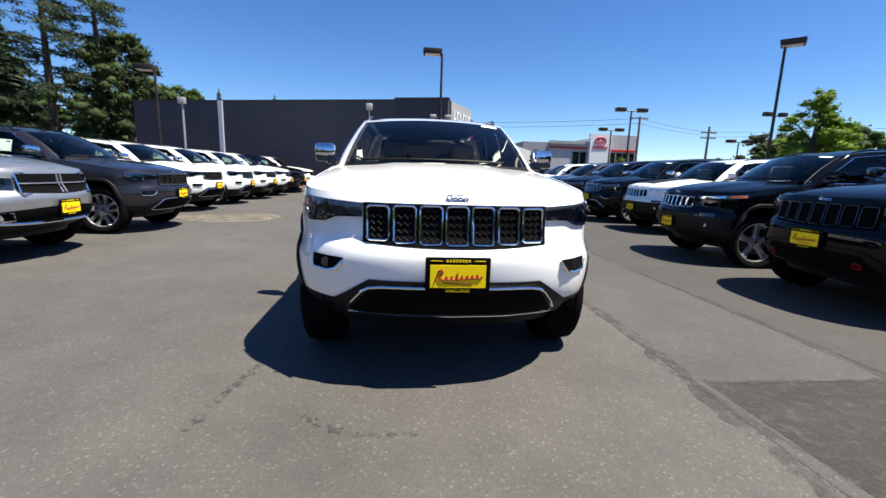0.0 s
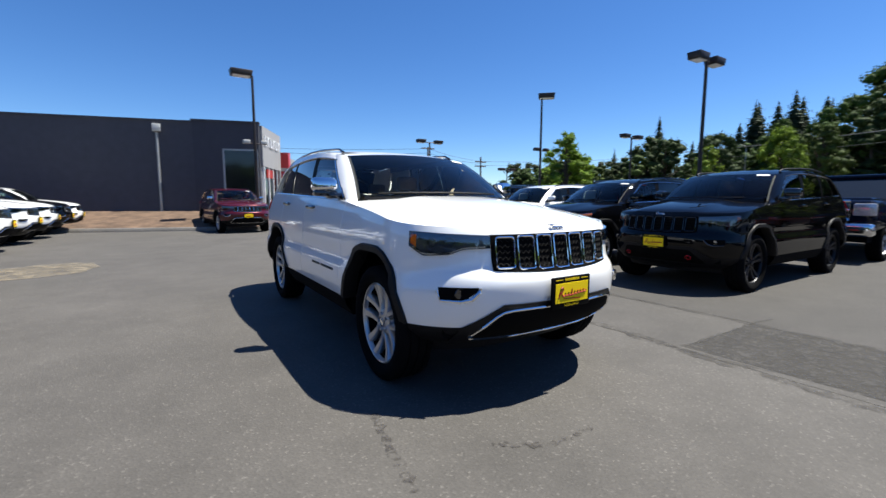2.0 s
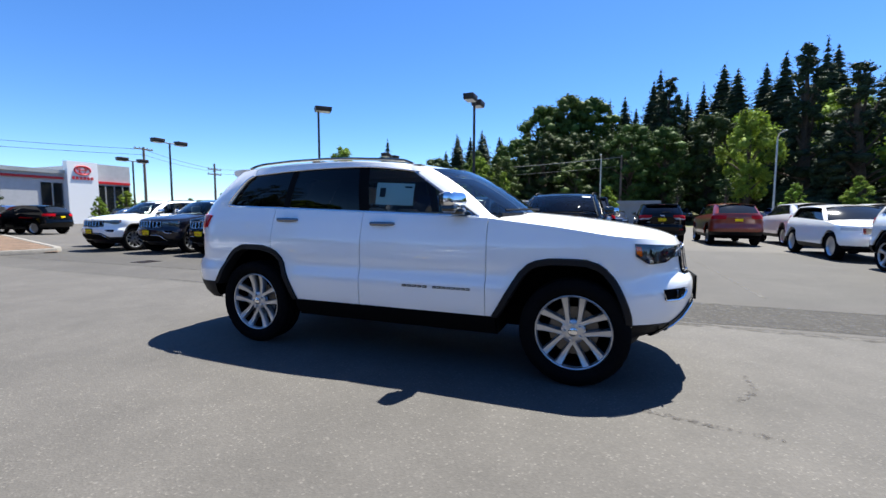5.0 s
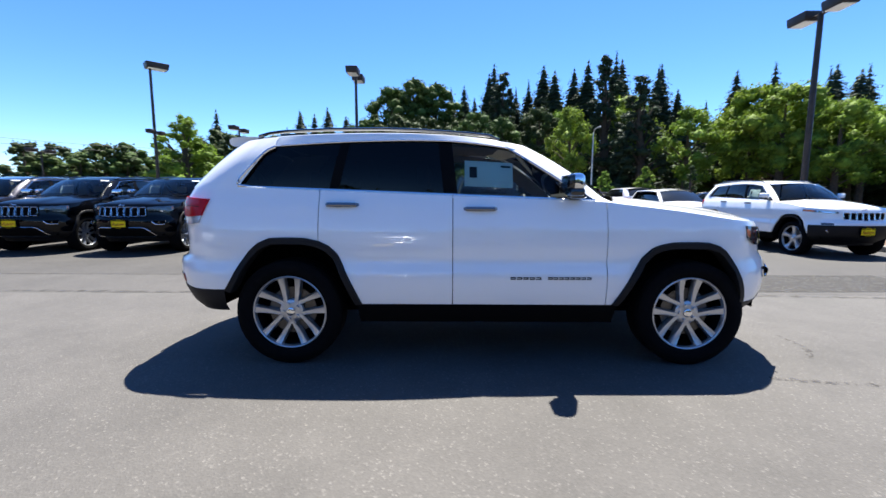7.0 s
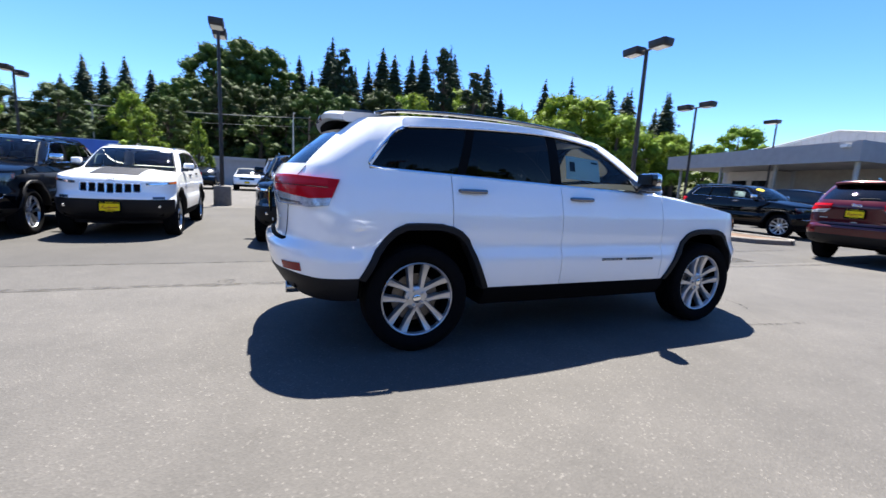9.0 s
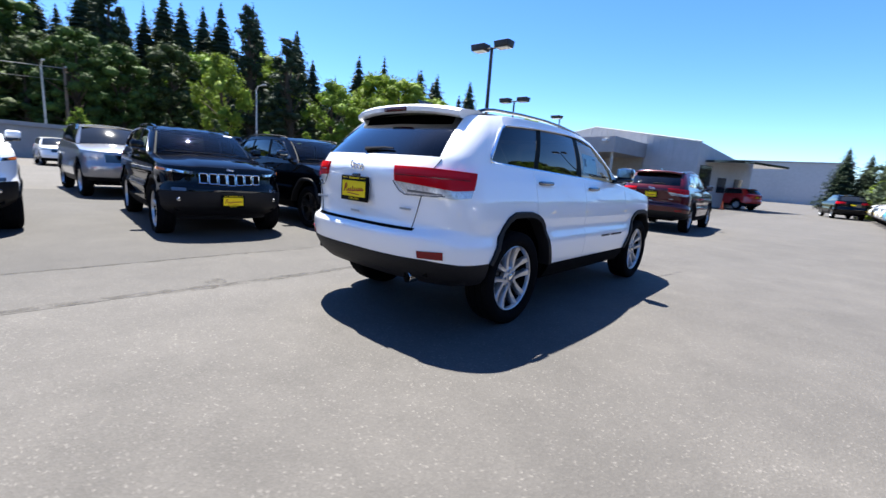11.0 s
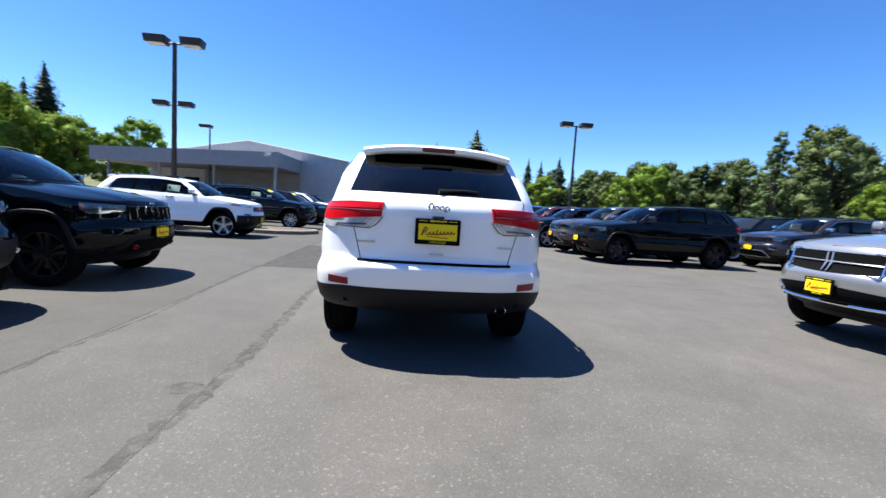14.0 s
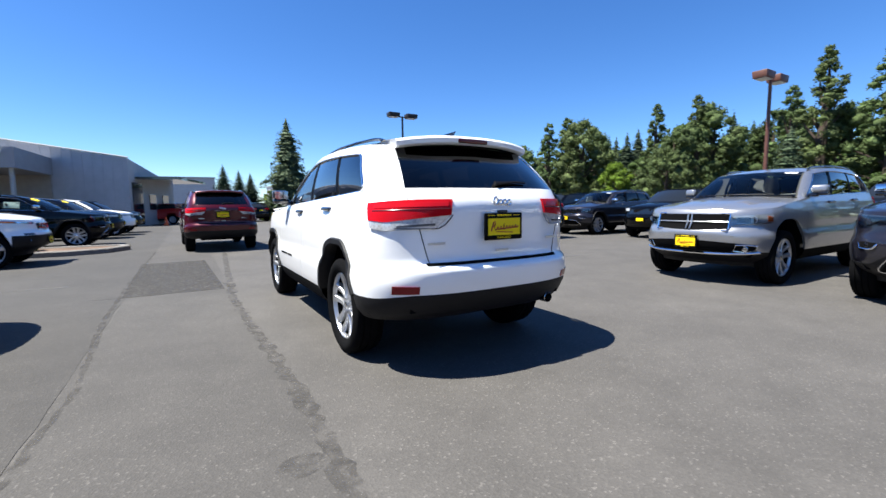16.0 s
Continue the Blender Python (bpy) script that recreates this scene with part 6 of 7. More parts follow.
def street_lamp(x, y, top, heads, label, r=0.075, ang=0.0, lower=None, mat=None):
    lamp = thing("street_lamp", label, "street lamp", "lot lamps", pose(x, y, 0))
    base = Geo().lathe([(0, 0.30), (0.68, 0.29), (0.72, 0.26), (0.72, 0.0001)], 16, "z")
    part("base", base, CONCRETE, lamp)
    part("pole", Geo().tube([(0, 0, 0.6), (0, 0, top * 0.5), (0, 0, top - 0.05)], [r, r * 0.85, r * 0.7], 10), mat or POLE, lamp)
    c, s = math.cos(ang), math.sin(ang)
    for d in heads:
        part("arm", Geo().tube([(0, 0, top - 0.08), (0.35 * c * (1 if d > 0 else -1), 0.35 * s * (1 if d > 0 else -1), top - 0.06)], 0.035, 6), mat or POLE, lamp)
        lamp_head(d * c, d * s, top, lamp, ang, 1.35 if len(heads) == 1 else 1.0, mat)
    if lower:
        part("arm", Geo().tube([(-0.30, 0, lower), (0.30, 0, lower)], 0.025, 6), mat or POLE, lamp)
        for d in (-0.36, 0.36):
            part("flood_lamp", rounded_box((d, -0.04, lower + 0.06), (0.30, 0.24, 0.17), 0.03), POLEGREY if lower < 3.9 else POLE, lamp)
    return lamp


TWIN, ONE = "dark bronze twin-head lot lamp on a tall pole", "dark bronze single-head lot lamp on a tall pole"
street_lamp(1.45, 16.9, 6.73, (-0.45,), ONE, lower=3.75)
street_lamp(14.8, 23.9, 5.65, (-0.75, 0.75), TWIN)
street_lamp(15.58, 13.28, 6.92, (0.25,), ONE, ang=-0.78, lower=4.0)
street_lamp(13.9, 3.9, 6.08, (-0.55, 0.55), TWIN)
street_lamp(7.86, -9.47, 6.06, (-0.55, 0.55), TWIN, 0.09)
street_lamp(-8.9, -17.5, 6.28, (-0.55, 0.55), TWIN)
street_lamp(11.8, -17.2, 5.6, (-0.6, 0.6), TWIN)
street_lamp(24.5, 13.7, 5.55, (-0.7, 0.7), TWIN)
street_lamp(15.7, -30.2, 6.6, (0.3,), ONE)
street_lamp(-15.5, -2.3, 5.4, (-0.5, 0.5), "brown twin-head lot lamp on a tall pole", mat=POLEBROWN)
street_lamp(-12.04, 18.0, 5.6, (-0.4,), ONE)
street_lamp(27.1, 29.2, 4.42, (-0.7, 0.7), TWIN)
street_lamp(16.6, 30.2, 5.04, (-0.7, 0.7), TWIN)
for x, y in ((-2.25, 21.0), (-12.7, 21.8)):
    p = thing("wall_post", "slim grey post with a box flood lamp", "lamp post", "wall posts", pose(x, y, 0))
    part("post", Geo().tube([(0, 0, 0), (0, 0, 4.5)], 0.06, 8), POLEGREY, p)
    part("lamp_box", rounded_box((0, -0.05, 4.68), (0.36, 0.3, 0.36), 0.03), POLEGREY, p)


def utility_pole(x, y, h, arms, label="weathered wooden utility pole with cross arm"):
    p = thing("utility_pole", label, "utility pole", "utility poles", pose(x, y, hill(x, y)))
    part("pole", Geo().tube([(0, 0, 0), (0, 0, h)], [0.16, 0.11], 8), WOODPOLE, p)
    for z in arms:
        part("cross_arm", Geo().box((0, 0, z), (1.9, 0.1, 0.12)), WOODPOLE, p)
        for d in (-0.85, -0.4, 0.4, 0.85):
            part("insulator", Geo().lathe([(0.06, 0.04), (0.2, 0.05), (0.22, 0.0001)], 8, "z", (d, 0, z)), POLEGREY, p)


utility_pole(35.3, 44.1, 7.4, (6.7, 6.1))
utility_pole(26.4, 43.6, 8.1, (7.9,))
utility_pole(60, 30, 8.6, (8.2,))
utility_pole(54.0, -2.75, 8.4, (8.1,))


def span(a, b, sag, r=0.018, mat=CABLE, label="dark overhead cable between poles"):
    pts = [Vector(a).lerp(Vector(b), t) - Vector((0, 0, sag * 4 * t * (1 - t))) for t in spread(0, 1, 12)]
    solo("overhead_cable", Geo().tube(pts, r, 5), mat, label, "cable", "overhead cables")


for dz in (0.0, 0.55):
    span((26.4, 43.6, 7.9 - dz), (35.3, 44.1, 6.8 - dz * 0.6), 0.2)
    span((35.3, 44.1, 6.8 - dz), (60, 30, 8.1 - dz), 0.5)
    span((60, 30, 8.2 - 2 * dz), (54.0, -2.75, 8.4 - 2 * dz), 0.35, 0.045 - 0.045 * dz, GREYCABLE, "thick cable between poles, its sunlit look put into a grey colour")
    span((26.4, 43.6, 7.9 - dz), (-10, 60, 8.5 - dz), 0.6)
for x, y, h in ((36.9, -13.6, 7.5), (48.0, -0.5, 7.8), (58.0, 20.5, 8.0)):
    p = thing("road_lamp", "slim grey road lamp with a short curved arm", "street lamp", "road lamps", pose(x, y, 0))
    part("pole", Geo().tube([(0, 0, 0), (0, 0, h - 0.3), (-0.3, 0, h), (-1.2, 0, h + 0.05)], [0.09, 0.06, 0.045, 0.04], 8), POLEGREY, p)
    part("lamp_head", rounded_box((-1.45, 0, h + 0.03), (0.6, 0.2, 0.12), 0.04), POLEGREY, p)

# kerbed island between the parked rows
ring_pts = [(3.5, -11.0), (3.9, -10.2), (4.6, -9.85), (9.5, -9.85), (12.4, -9.9), (12.4, -11.6), (9.5, -11.7), (4.4, -11.7), (3.7, -11.5)]
solo("island_bed", Geo().fan([(x, y, 0.11) for x, y in ring_pts]), MULCH, "mulched bed inside a kerbed lot island", "planting bed", kind="structure", smooth=0)
kerb_run("island_kerb", ring_pts + [ring_pts[0]], None, "low rounded concrete kerb round a lot island")
hyd = thing("fire_hydrant", "small red fire hydrant beside the lot", "fire hydrant", m=Matrix.LocRotScale((2.66, 16.8, 0.14), None, (0.85, 0.85, 1.0)))
part("barrel", Geo().lathe([(0, 0.13), (0.05, 0.13), (0.06, 0.09), (0.55, 0.09), (0.57, 0.12), (0.62, 0.12), (0.72, 0.06), (0.76, 0.0001)], 14, "z"), RED, hyd)
part("outlet", Geo().tube([(-0.17, 0, 0.45), (0.17, 0, 0.45)], 0.05, 8), RED, hyd)
cone = thing("traffic_cone", "small orange traffic cone on the asphalt", "traffic cone", m=pose(3.2, -33, 0))
part("cone", Geo().lathe([(0.03, 0.15), (0.6, 0.03), (0.61, 0.0001)], 14, "z"), CONE, cone)
part("base", Geo().box((0, 0, 0.02), (0.38, 0.38, 0.04)), CONE, cone)

# ---- trees ----


def unit_blob(level):
    bm = bmesh.new()
    bmesh.ops.create_icosphere(bm, subdivisions=level, radius=1)
    bm.verts.index_update()
    out = [v.co.copy() for v in bm.verts], [tuple(v.index for v in f.verts) for f in bm.faces]
    bm.free()
    return out


BLOB = {1: unit_blob(1), 2: unit_blob(2)}


def leaf_mass(geo, c, r, rnd, level=2):
    """A lumpy bunch of leaves with an uneven surface."""
    vs, fs = BLOB[level]
    n0 = len(geo.v)
    for v in vs:
        k = r * rnd.uniform(0.55, 1.12)
        geo.v.append((c[0] + v.x * k, c[1] + v.y * k, c[2] + v.z * k * 0.82))
    geo.f += [tuple(n0 + i for i in q) for q in fs]


def leaf_mesh(name, pts, size, mat, seed, shrink=None, aspect=0.6, inner=None):
    """Many small bent leaves at the points given."""
    rnd = np.random.RandomState(seed)
    n = len(pts)
    c = np.array(pts)
    a = rnd.normal(size=(n, 3))
    a /= np.linalg.norm(a, axis=1)[:, None]
    b = rnd.normal(size=(n, 3))
    b -= a * (a * b).sum(1)[:, None]
    b /= np.linalg.norm(b, axis=1)[:, None]
    s = size * (0.6 + 0.8 * rnd.rand(n))[:, None]
    if shrink is not None:
        s = s * np.array(shrink)[:, None]
    nrm = np.cross(a, b)
    v = np.stack([c - a * s * 0.6 + nrm * s * 0.06, c + a * s * 0.5 + b * s * aspect * 0.62, c + a * s * 0.35 - b * s * aspect * 0.62], 1).reshape(-1, 3)
    f = np.arange(3 * n).reshape(-1, 3)
    me = bpy.data.meshes.new(name)
    verts, faces = v.tolist(), f.tolist()
    if inner:
        m = len(verts)
        verts += inner.v
        faces += [[m + i for i in q] for q in inner.f]
    me.from_pydata(verts, [], faces)
    me.materials.append(mat)
    me.shade_smooth()
    return me


def broad_tree(height, spread_r, seed, mat, leaves=2600, size=0.34, low=0.22, clumps=46, cone=False, level=2):
    """Trunk with limbs, and a crown of leaf clumps with gaps."""
    rnd = random.Random(seed)
    wood = Geo()
    tr = height * 0.024 + 0.04
    lean = rnd.uniform(-0.04, 0.04) * height
    wood.tube([(0, 0, 0), (lean * 0.3, 0, height * 0.3), (lean * 0.7, lean * 0.4, height * 0.6), (lean, lean * 0.5, height * 0.88)], [tr * 1.3, tr, tr * 0.6, tr * 0.15], 8)
    pts, cl = [], []
    for i in range(clumps):
        a = rnd.uniform(0, 6.28)
        h = lerp(low, 0.97, (i + rnd.random()) / clumps)
        k = (h - low) / (1 - low)
        r = spread_r * ((1 - k) ** 0.75 + 0.06 if cone else math.sin(math.pi * min(1, 0.18 + k * 0.80)) ** 0.7) * rnd.uniform(0.35, 1.0)
        c = Vector((r * math.cos(a) + lean * h, r * math.sin(a), h * height))
        cl.append((c, spread_r * rnd.uniform(0.17, 0.34) * (70 / clumps if clumps > 100 and not cone else 1) ** 0.5 * (lerp(1.15, 0.40, k) if cone else 1)))
        if i % 4 == 0 and h < 0.85:
            wood.tube([(lean * h, 0, h * height * 0.72), tuple(c * 0.55 + Vector((0, 0, h * height * 0.34))), tuple(c)], [tr * 0.35, tr * 0.22, tr * 0.08], 5)
    per = leaves // clumps
    inner = Geo()
    for c, r in cl:
        leaf_mass(inner, c, r * 0.78, rnd, level)
        for _ in range(per):
            d = Vector((rnd.gauss(0, 1), rnd.gauss(0, 1), rnd.gauss(0, 0.75)))
            d = d.normalized() * r * (0.50 + 0.46 * rnd.random())
            pts.append(tuple(c + d))
    return wood.mesh("trunk", BARK), leaf_mesh("crown", pts, size, mat, seed, [lerp(1, 0.6, p[2] / height) for p in pts] if cone else None, 0.6, inner)


def conifer(height, radius, seed, mat, tiers=30, low=0.06, size=0.8):
    """Straight trunk with drooping needled boughs in tiers."""
    rnd = random.Random(seed)
    wood = Geo().tube([(0, 0, 0), (0, 0, height * 0.5), (0, 0, height)], [height * 0.016 + 0.06, height * 0.010 + 0.03, 0.02], 7)
    pts, inner = [], Geo()
    full = [rnd.uniform(0.72, 1.1) for _ in range(9)]
    for i in range(tiers):
        h = lerp(low, 0.985, ((i + rnd.uniform(-0.3, 0.3)) / (tiers - 1)) if 0 < i < tiers - 1 else i / (tiers - 1))
        r = radius * min(1.0, (1 - h) ** 0.78 * (1.04 + 0.25 * h)) * full[int(h * 8)] + 0.05
        n = max(6, int(13 * (1 - h) + 5))
        a0 = rnd.uniform(0, 6.28)
        edge = [r * rnd.uniform(0.45, 0.80) for _ in range(11)]
        inner.grid([[(e * q * math.cos(a0 + 0.571 * j), e * q * math.sin(a0 + 0.571 * j), h * height + 0.022 * height * (1 - q) - e * 0.30 * q * q) for j, e in enumerate(edge)] for q in (0.05, 0.55, 1.0)], close=True)
        for j in range(n):
            a = a0 + 6.28 * j / n + rnd.uniform(-0.3, 0.3)
            rr = r * rnd.uniform(0.55, 1.16)
            z = h * height + rnd.gauss(0, 0.5 * height / tiers)
            m = max(4, int(rr / size * 6))
            for q in range(m):
                t = ((q + rnd.random()) / m) ** 0.75
                w = 0.20 * rr * (1.1 - t) + 0.10 * (1 - 0.7 * h)
                pts.append((rr * t * math.cos(a) + rnd.gauss(0, w * 0.6), rr * t * math.sin(a) + rnd.gauss(0, w * 0.6), z - rr * 0.24 * t * t + rnd.gauss(0, 0.14 * height / tiers * 2)))
    return wood.mesh("trunk", BARK), leaf_mesh("crown", pts, size, mat, seed, [lerp(1.05, 0.35, min(1, max(0, p[2] / height)) ** 1.5) for p in pts], 0.35, inner)


def pine(height, radius, seed, mat, limbs=46, low=0.16, size=0.3):
    """Tall open pine: bare-looking trunk, uneven limbs with flat needle clumps and gaps between them."""
    rnd = random.Random(seed)
    wood = Geo().tube([(0, 0, 0), (0.1, 0.05, height * 0.4), (-0.05, 0.1, height * 0.75), (0, 0, height)], [height * 0.016 + 0.05, height * 0.012 + 0.03, height * 0.006 + 0.02, 0.02], 7)
    pts = []
    for i in range(limbs):
        h = lerp(low, 0.98, (i + rnd.random()) / limbs)
        rr = radius * min(1, 0.35 + 2.2 * (h - low)) * (1 - h) ** 0.55 * rnd.uniform(0.45, 1.15) * 1.25 + 0.3
        a = rnd.uniform(0, 6.28)
        tip = Vector((rr * math.cos(a), rr * math.sin(a), h * height - rr * rnd.uniform(-0.10, 0.22)))
        wood.tube([(0, 0, h * height), tuple(tip * 0.5 + Vector((0, 0, h * height * 0.5 + 0.05 * rr))), tuple(tip)], [0.07 * (1.1 - h) + 0.015, 0.035 * (1.1 - h) + 0.01, 0.01], 4)
        for q in range(max(3, int(rr * 3.2))):
            t = 0.25 + 0.78 * (q + rnd.random()) / max(3, int(rr * 3.2))
            c = Vector((0, 0, h * height)).lerp(tip, t) + Vector((rnd.gauss(0, 0.16), rnd.gauss(0, 0.16), rnd.gauss(0, 0.08))) * (0.5 + rr * 0.3)
            for _ in range(26):
                pts.append((c.x + rnd.gauss(0, 0.24), c.y + rnd.gauss(0, 0.24), c.z + rnd.gauss(0, 0.10)))
    return wood.mesh("trunk", BARK), leaf_mesh("crown", pts, size, mat, seed, None, aspect=0.22)


MODELS = {
    "bright": [broad_tree(9, 3.2, 11, LEAF_BRIGHT, 7400, 0.194, 0.31, 62, False, 1), broad_tree(9, 2.8, 12, LEAF_BRIGHT, 6700, 0.194, 0.28, 58, False, 1)],
    "mid": [broad_tree(12, 3.8, 21, LEAF_MID, 8300, 0.199, 0.16, 120, False, 1), broad_tree(12, 3.4, 22, LEAF_MID, 8000, 0.199, 0.12, 115, False, 1)],
    "dark": [broad_tree(12, 4.1, 31, LEAF_DARK, 8300, 0.205, 0.10, 125, False, 1)],
    "conifer": [conifer(18, 3.6, 41, NEEDLE, 38, 0.06, 0.40), conifer(18, 3.1, 42, NEEDLE, 34, 0.14, 0.40), conifer(18, 4.2, 43, NEEDLE, 38, 0.04, 0.42)],
    "fir": [broad_tree(18, 3.6, 46, NEEDLE, 8300, 0.308, 0.05, 150, True, 1), broad_tree(18, 3.2, 47, NEEDLE, 7700, 0.308, 0.06, 150, True, 1)],
    "spruce": [conifer(10, 3.2, 51, NEEDLE_BLUE, 40, 0.06, 0.36)],
    "pine": [pine(18, 4.6, 101, NEEDLE_PALE, 60), pine(18, 4.0, 102, NEEDLE_PALE, 54)],
    "young": [broad_tree(5, 1.75, 61, LEAF_BRIGHT, 6100, 0.125, 0.08, 90, True, 1), broad_tree(5, 1.6, 62, LEAF_BRIGHT, 5800, 0.125, 0.10, 90, True, 1)],
    "shrub": [broad_tree(1.0, 0.75, 91, LEAF_MID, 1400, 0.068, 0.05, 34)],
    "column": [broad_tree(5, 0.8, 71, LEAF_DARK, 1200, 0.16, 0.05, 40)],
    "pale": [broad_tree(12, 3.8, 24, LEAF_GREY, 7400, 0.245, 0.18, 70, False, 1)],
    "tall": [broad_tree(14, 3.0, 81, LEAF_GREY, 8000, 0.217, 0.05, 120, True, 1), broad_tree(14, 2.6, 82, LEAF_GREY, 7700, 0.217, 0.05, 120, True, 1)],
    "far_dark": [broad_tree(12, 4.6, 33, LEAF_DARK, 1000, 0.388, 0.12, 44, False, 1)],
    "far_mid": [broad_tree(12, 4.2, 23, LEAF_MID, 1000, 0.365, 0.16, 44, False, 1)],
    "far_tall": [broad_tree(14, 2.8, 83, LEAF_GREY, 1000, 0.365, 0.06, 80, True, 1)],
    "far_conifer": [conifer(18, 4.2, 45, NEEDLE, 26, 0.05, 0.8)],
}
LABELS = {"shrub": "low rounded green shrub in a mulched island bed", "bright": "bright yellow-green leafy tree in full summer leaf", "mid": "green leafy tree with a full uneven crown", "dark": "dark green broad-crowned leafy tree",
          "conifer": "tall dark green fir with drooping boughs", "fir": "tall full-crowned dark fir at the wood's edge", "spruce": "grey-green pointed spruce standing alone", "young": "young slender street tree with bright leaves",
          "pale": "grey-green leafy tree with a loose crown", "column": "narrow dark green columnar tree", "pine": "tall open pine with bare trunk and uneven boughs", "far_dark": "dark green leafy tree deep in the woods", "far_mid": "green leafy tree deep in the woods", "far_tall": "slim grey-green tree deep in the woods", "far_conifer": "dark fir deep in the woods", "tall": "tall slim green poplar-like tree"}
BASE_H = {"shrub": 1.0, "bright": 9, "mid": 12, "pale": 12, "dark": 12, "conifer": 18, "fir": 18, "spruce": 10, "young": 5, "column": 5, "tall": 14, "pine": 18, "far_dark": 12, "far_mid": 12, "far_tall": 14, "far_conifer": 18}
tree_rnd = random.Random(77)


def plant(kind, x, y, h, wide=1.0, z=None):
    tm = MODELS[kind][tree_rnd.randrange(len(MODELS[kind]))]
    k = h / BASE_H[kind]
    t = thing("tree", LABELS[kind], "tree", kind + " trees", Matrix.LocRotScale((x, y, (hill(x, y) if z is None else z) - 0.05), Euler((0, 0, tree_rnd.uniform(0, 6.28))), (k * wide, k * wide, k)))
    for n, me in zip(("trunk", "crown"), tm):
        o = new(n, me)
        o.parent = t
    return t


def polar(az, d, eye=(-1.5, 0.0)):
    return eye[0] + d * math.cos(radians(az)), eye[1] + d * math.sin(radians(az))


# woods round the lot
plant("conifer", 72.0, 25.4, 15.7, 1.3)
plant("conifer", 76.6, 24.2, 16.0, 1.3)
plant("conifer", 71.5, 20.4, 16.1, 1.3)
plant("conifer", 76.1, 18.3, 15.2, 1.3)
plant("mid", 73.5, 10.0, 19.0)
plant("mid", 74.9, 5.6, 19.9)
plant("mid", 76.1, 1.6, 18.5)
plant("conifer", 84.1, -1.0, 17.1, 1.3)
plant("conifer", 82.0, -3.5, 17.7, 1.3)
plant("conifer", 79.0, -13.1, 17.1, 1.3)
plant("conifer", 76.6, -15.0, 18.5, 1.3)
plant("conifer", 78.1, -18.0, 21.5, 1.3)
plant("conifer", 71.8, -18.5, 20.2, 1.3)
plant("conifer", 78.6, -23.8, 21.2, 1.3)
plant("conifer", 74.1, -24.9, 22.3, 1.3)
plant("fir", 58.0, -22.5, 21.0, 1.1)
plant("fir", 52.0, -25.2, 17.0, 1.3)
plant("fir", 69.0, -8.8, 20.0)
plant("conifer", 77.8, -32.3, 23.0, 1.3)
plant("conifer", 70.0, -28.2, 23.0, 1.05)
plant("conifer", 70.0, -35.8, 21.5, 1.1)
plant("conifer", 68.1, -34.4, 20.6, 1.3)
plant("conifer", 68.6, -38.0, 17.4, 1.3)
plant("conifer", 70.0, -43.6, 15.6, 1.3)
plant("conifer", 62.9, -43.7, 19.6, 1.3)
plant("conifer", 63.4, -49.8, 20.7, 1.3)
plant("conifer", 59.1, -55.3, 19.8, 1.3)
plant("conifer", 54.7, -54.1, 17.2, 1.3)
plant("conifer", 58.2, -59.1, 19.4, 1.3)
plant("bright", 45.8, -14.0, 11.3, 0.72)
plant("mid", 55.9, -3.7, 12.4)
plant("mid", 57.5, -8.1, 11.9)
plant("dark", 58.7, -12.7, 13.2)
plant("bright", 48.5, -28.9, 11.9)
plant("bright", 48.4, -36.6, 14.4)
plant("bright", 45.1, -37.6, 13.5)
plant("bright", 40.6, -39.9, 10.9)
plant("bright", 42.2, -44.1, 11.0)
plant("dark", 61.7, 7.7, 13.1)
plant("dark", 64.0, 2.7, 12.6)
plant("dark", 60.0, -2.3, 11.7)
plant("bright", 63.0, -28.0, 15.5, 0.8)
plant("bright", 62.0, -17.5, 13.0, 0.9)
plant("mid", 65.2, 11.6, 13.2)
plant("mid", 60.8, 13.4, 11.9)
plant("conifer", 80.7, -0.9, 16.9, 1.3)
plant("conifer", 76.7, -5.2, 15.6, 1.3)
plant("conifer", 74.6, -7.6, 19.7, 1.3)
plant("conifer", 70.5, -8.6, 18.5, 1.3)
plant("conifer", 78.9, 14.7, 14.0, 1.3)
plant("conifer", 79.0, 22.0, 16.4, 1.3)
plant("bright", 57.5, 16.6, 9.6, 0.8)
plant("mid", 55.6, 12.5, 9.2)
plant("dark", 57.0, 32.6, 10.6, 1.1)
plant("dark", 54.6, 28.8, 9.6, 1.15)
plant("dark", 54.0, 22.5, 9.4, 1.1)
plant("conifer", 65.9, 44.6, 10.5, 1.25)
plant("conifer", 73.8, 35.1, 11.5, 1.25)
plant("conifer", 57.0, -52.6, 18.7, 1.3)
plant("conifer", 52.9, -59.7, 15.8, 1.3)
plant("conifer", 48.8, -57.9, 17.5, 1.3)
plant("bright", 46.3, -46.6, 11.9)
plant("bright", 41.8, -50.8, 9.6)
plant("bright", 40.8, -64.0, 11.8)
plant("conifer", 74.8, 26.1, 16.1, 1.3)
plant("conifer", 78.8, 18.5, 15.0, 1.3)
plant("conifer", 77.9, 29.8, 14.0, 1.3)
plant("conifer", 79.8, 36.1, 12.0, 1.3)
plant("mid", 62.3, 18.9, 11.3)
plant("pine", -26.6, 31.4, 18.5)
plant("pine", -24.2, 33.2, 17.5, 1.05)
plant("pine", -31.0, 31.0, 17.0)
plant("bright", -31.5, 27.5, 8.5, 0.8)
plant("tall", -24.7, 39.3, 10.9)
plant("dark", -22.3, 33.7, 11.3)
plant("conifer", -33.2, 34.9, 14.9, 1.3)
plant("mid", -28.6, 48.5, 9.7)
plant("mid", -42.5, 80.7, 15.4)
plant("mid", -41.4, 83.5, 15.4)
plant("mid", -40.9, 87.0, 15.3)
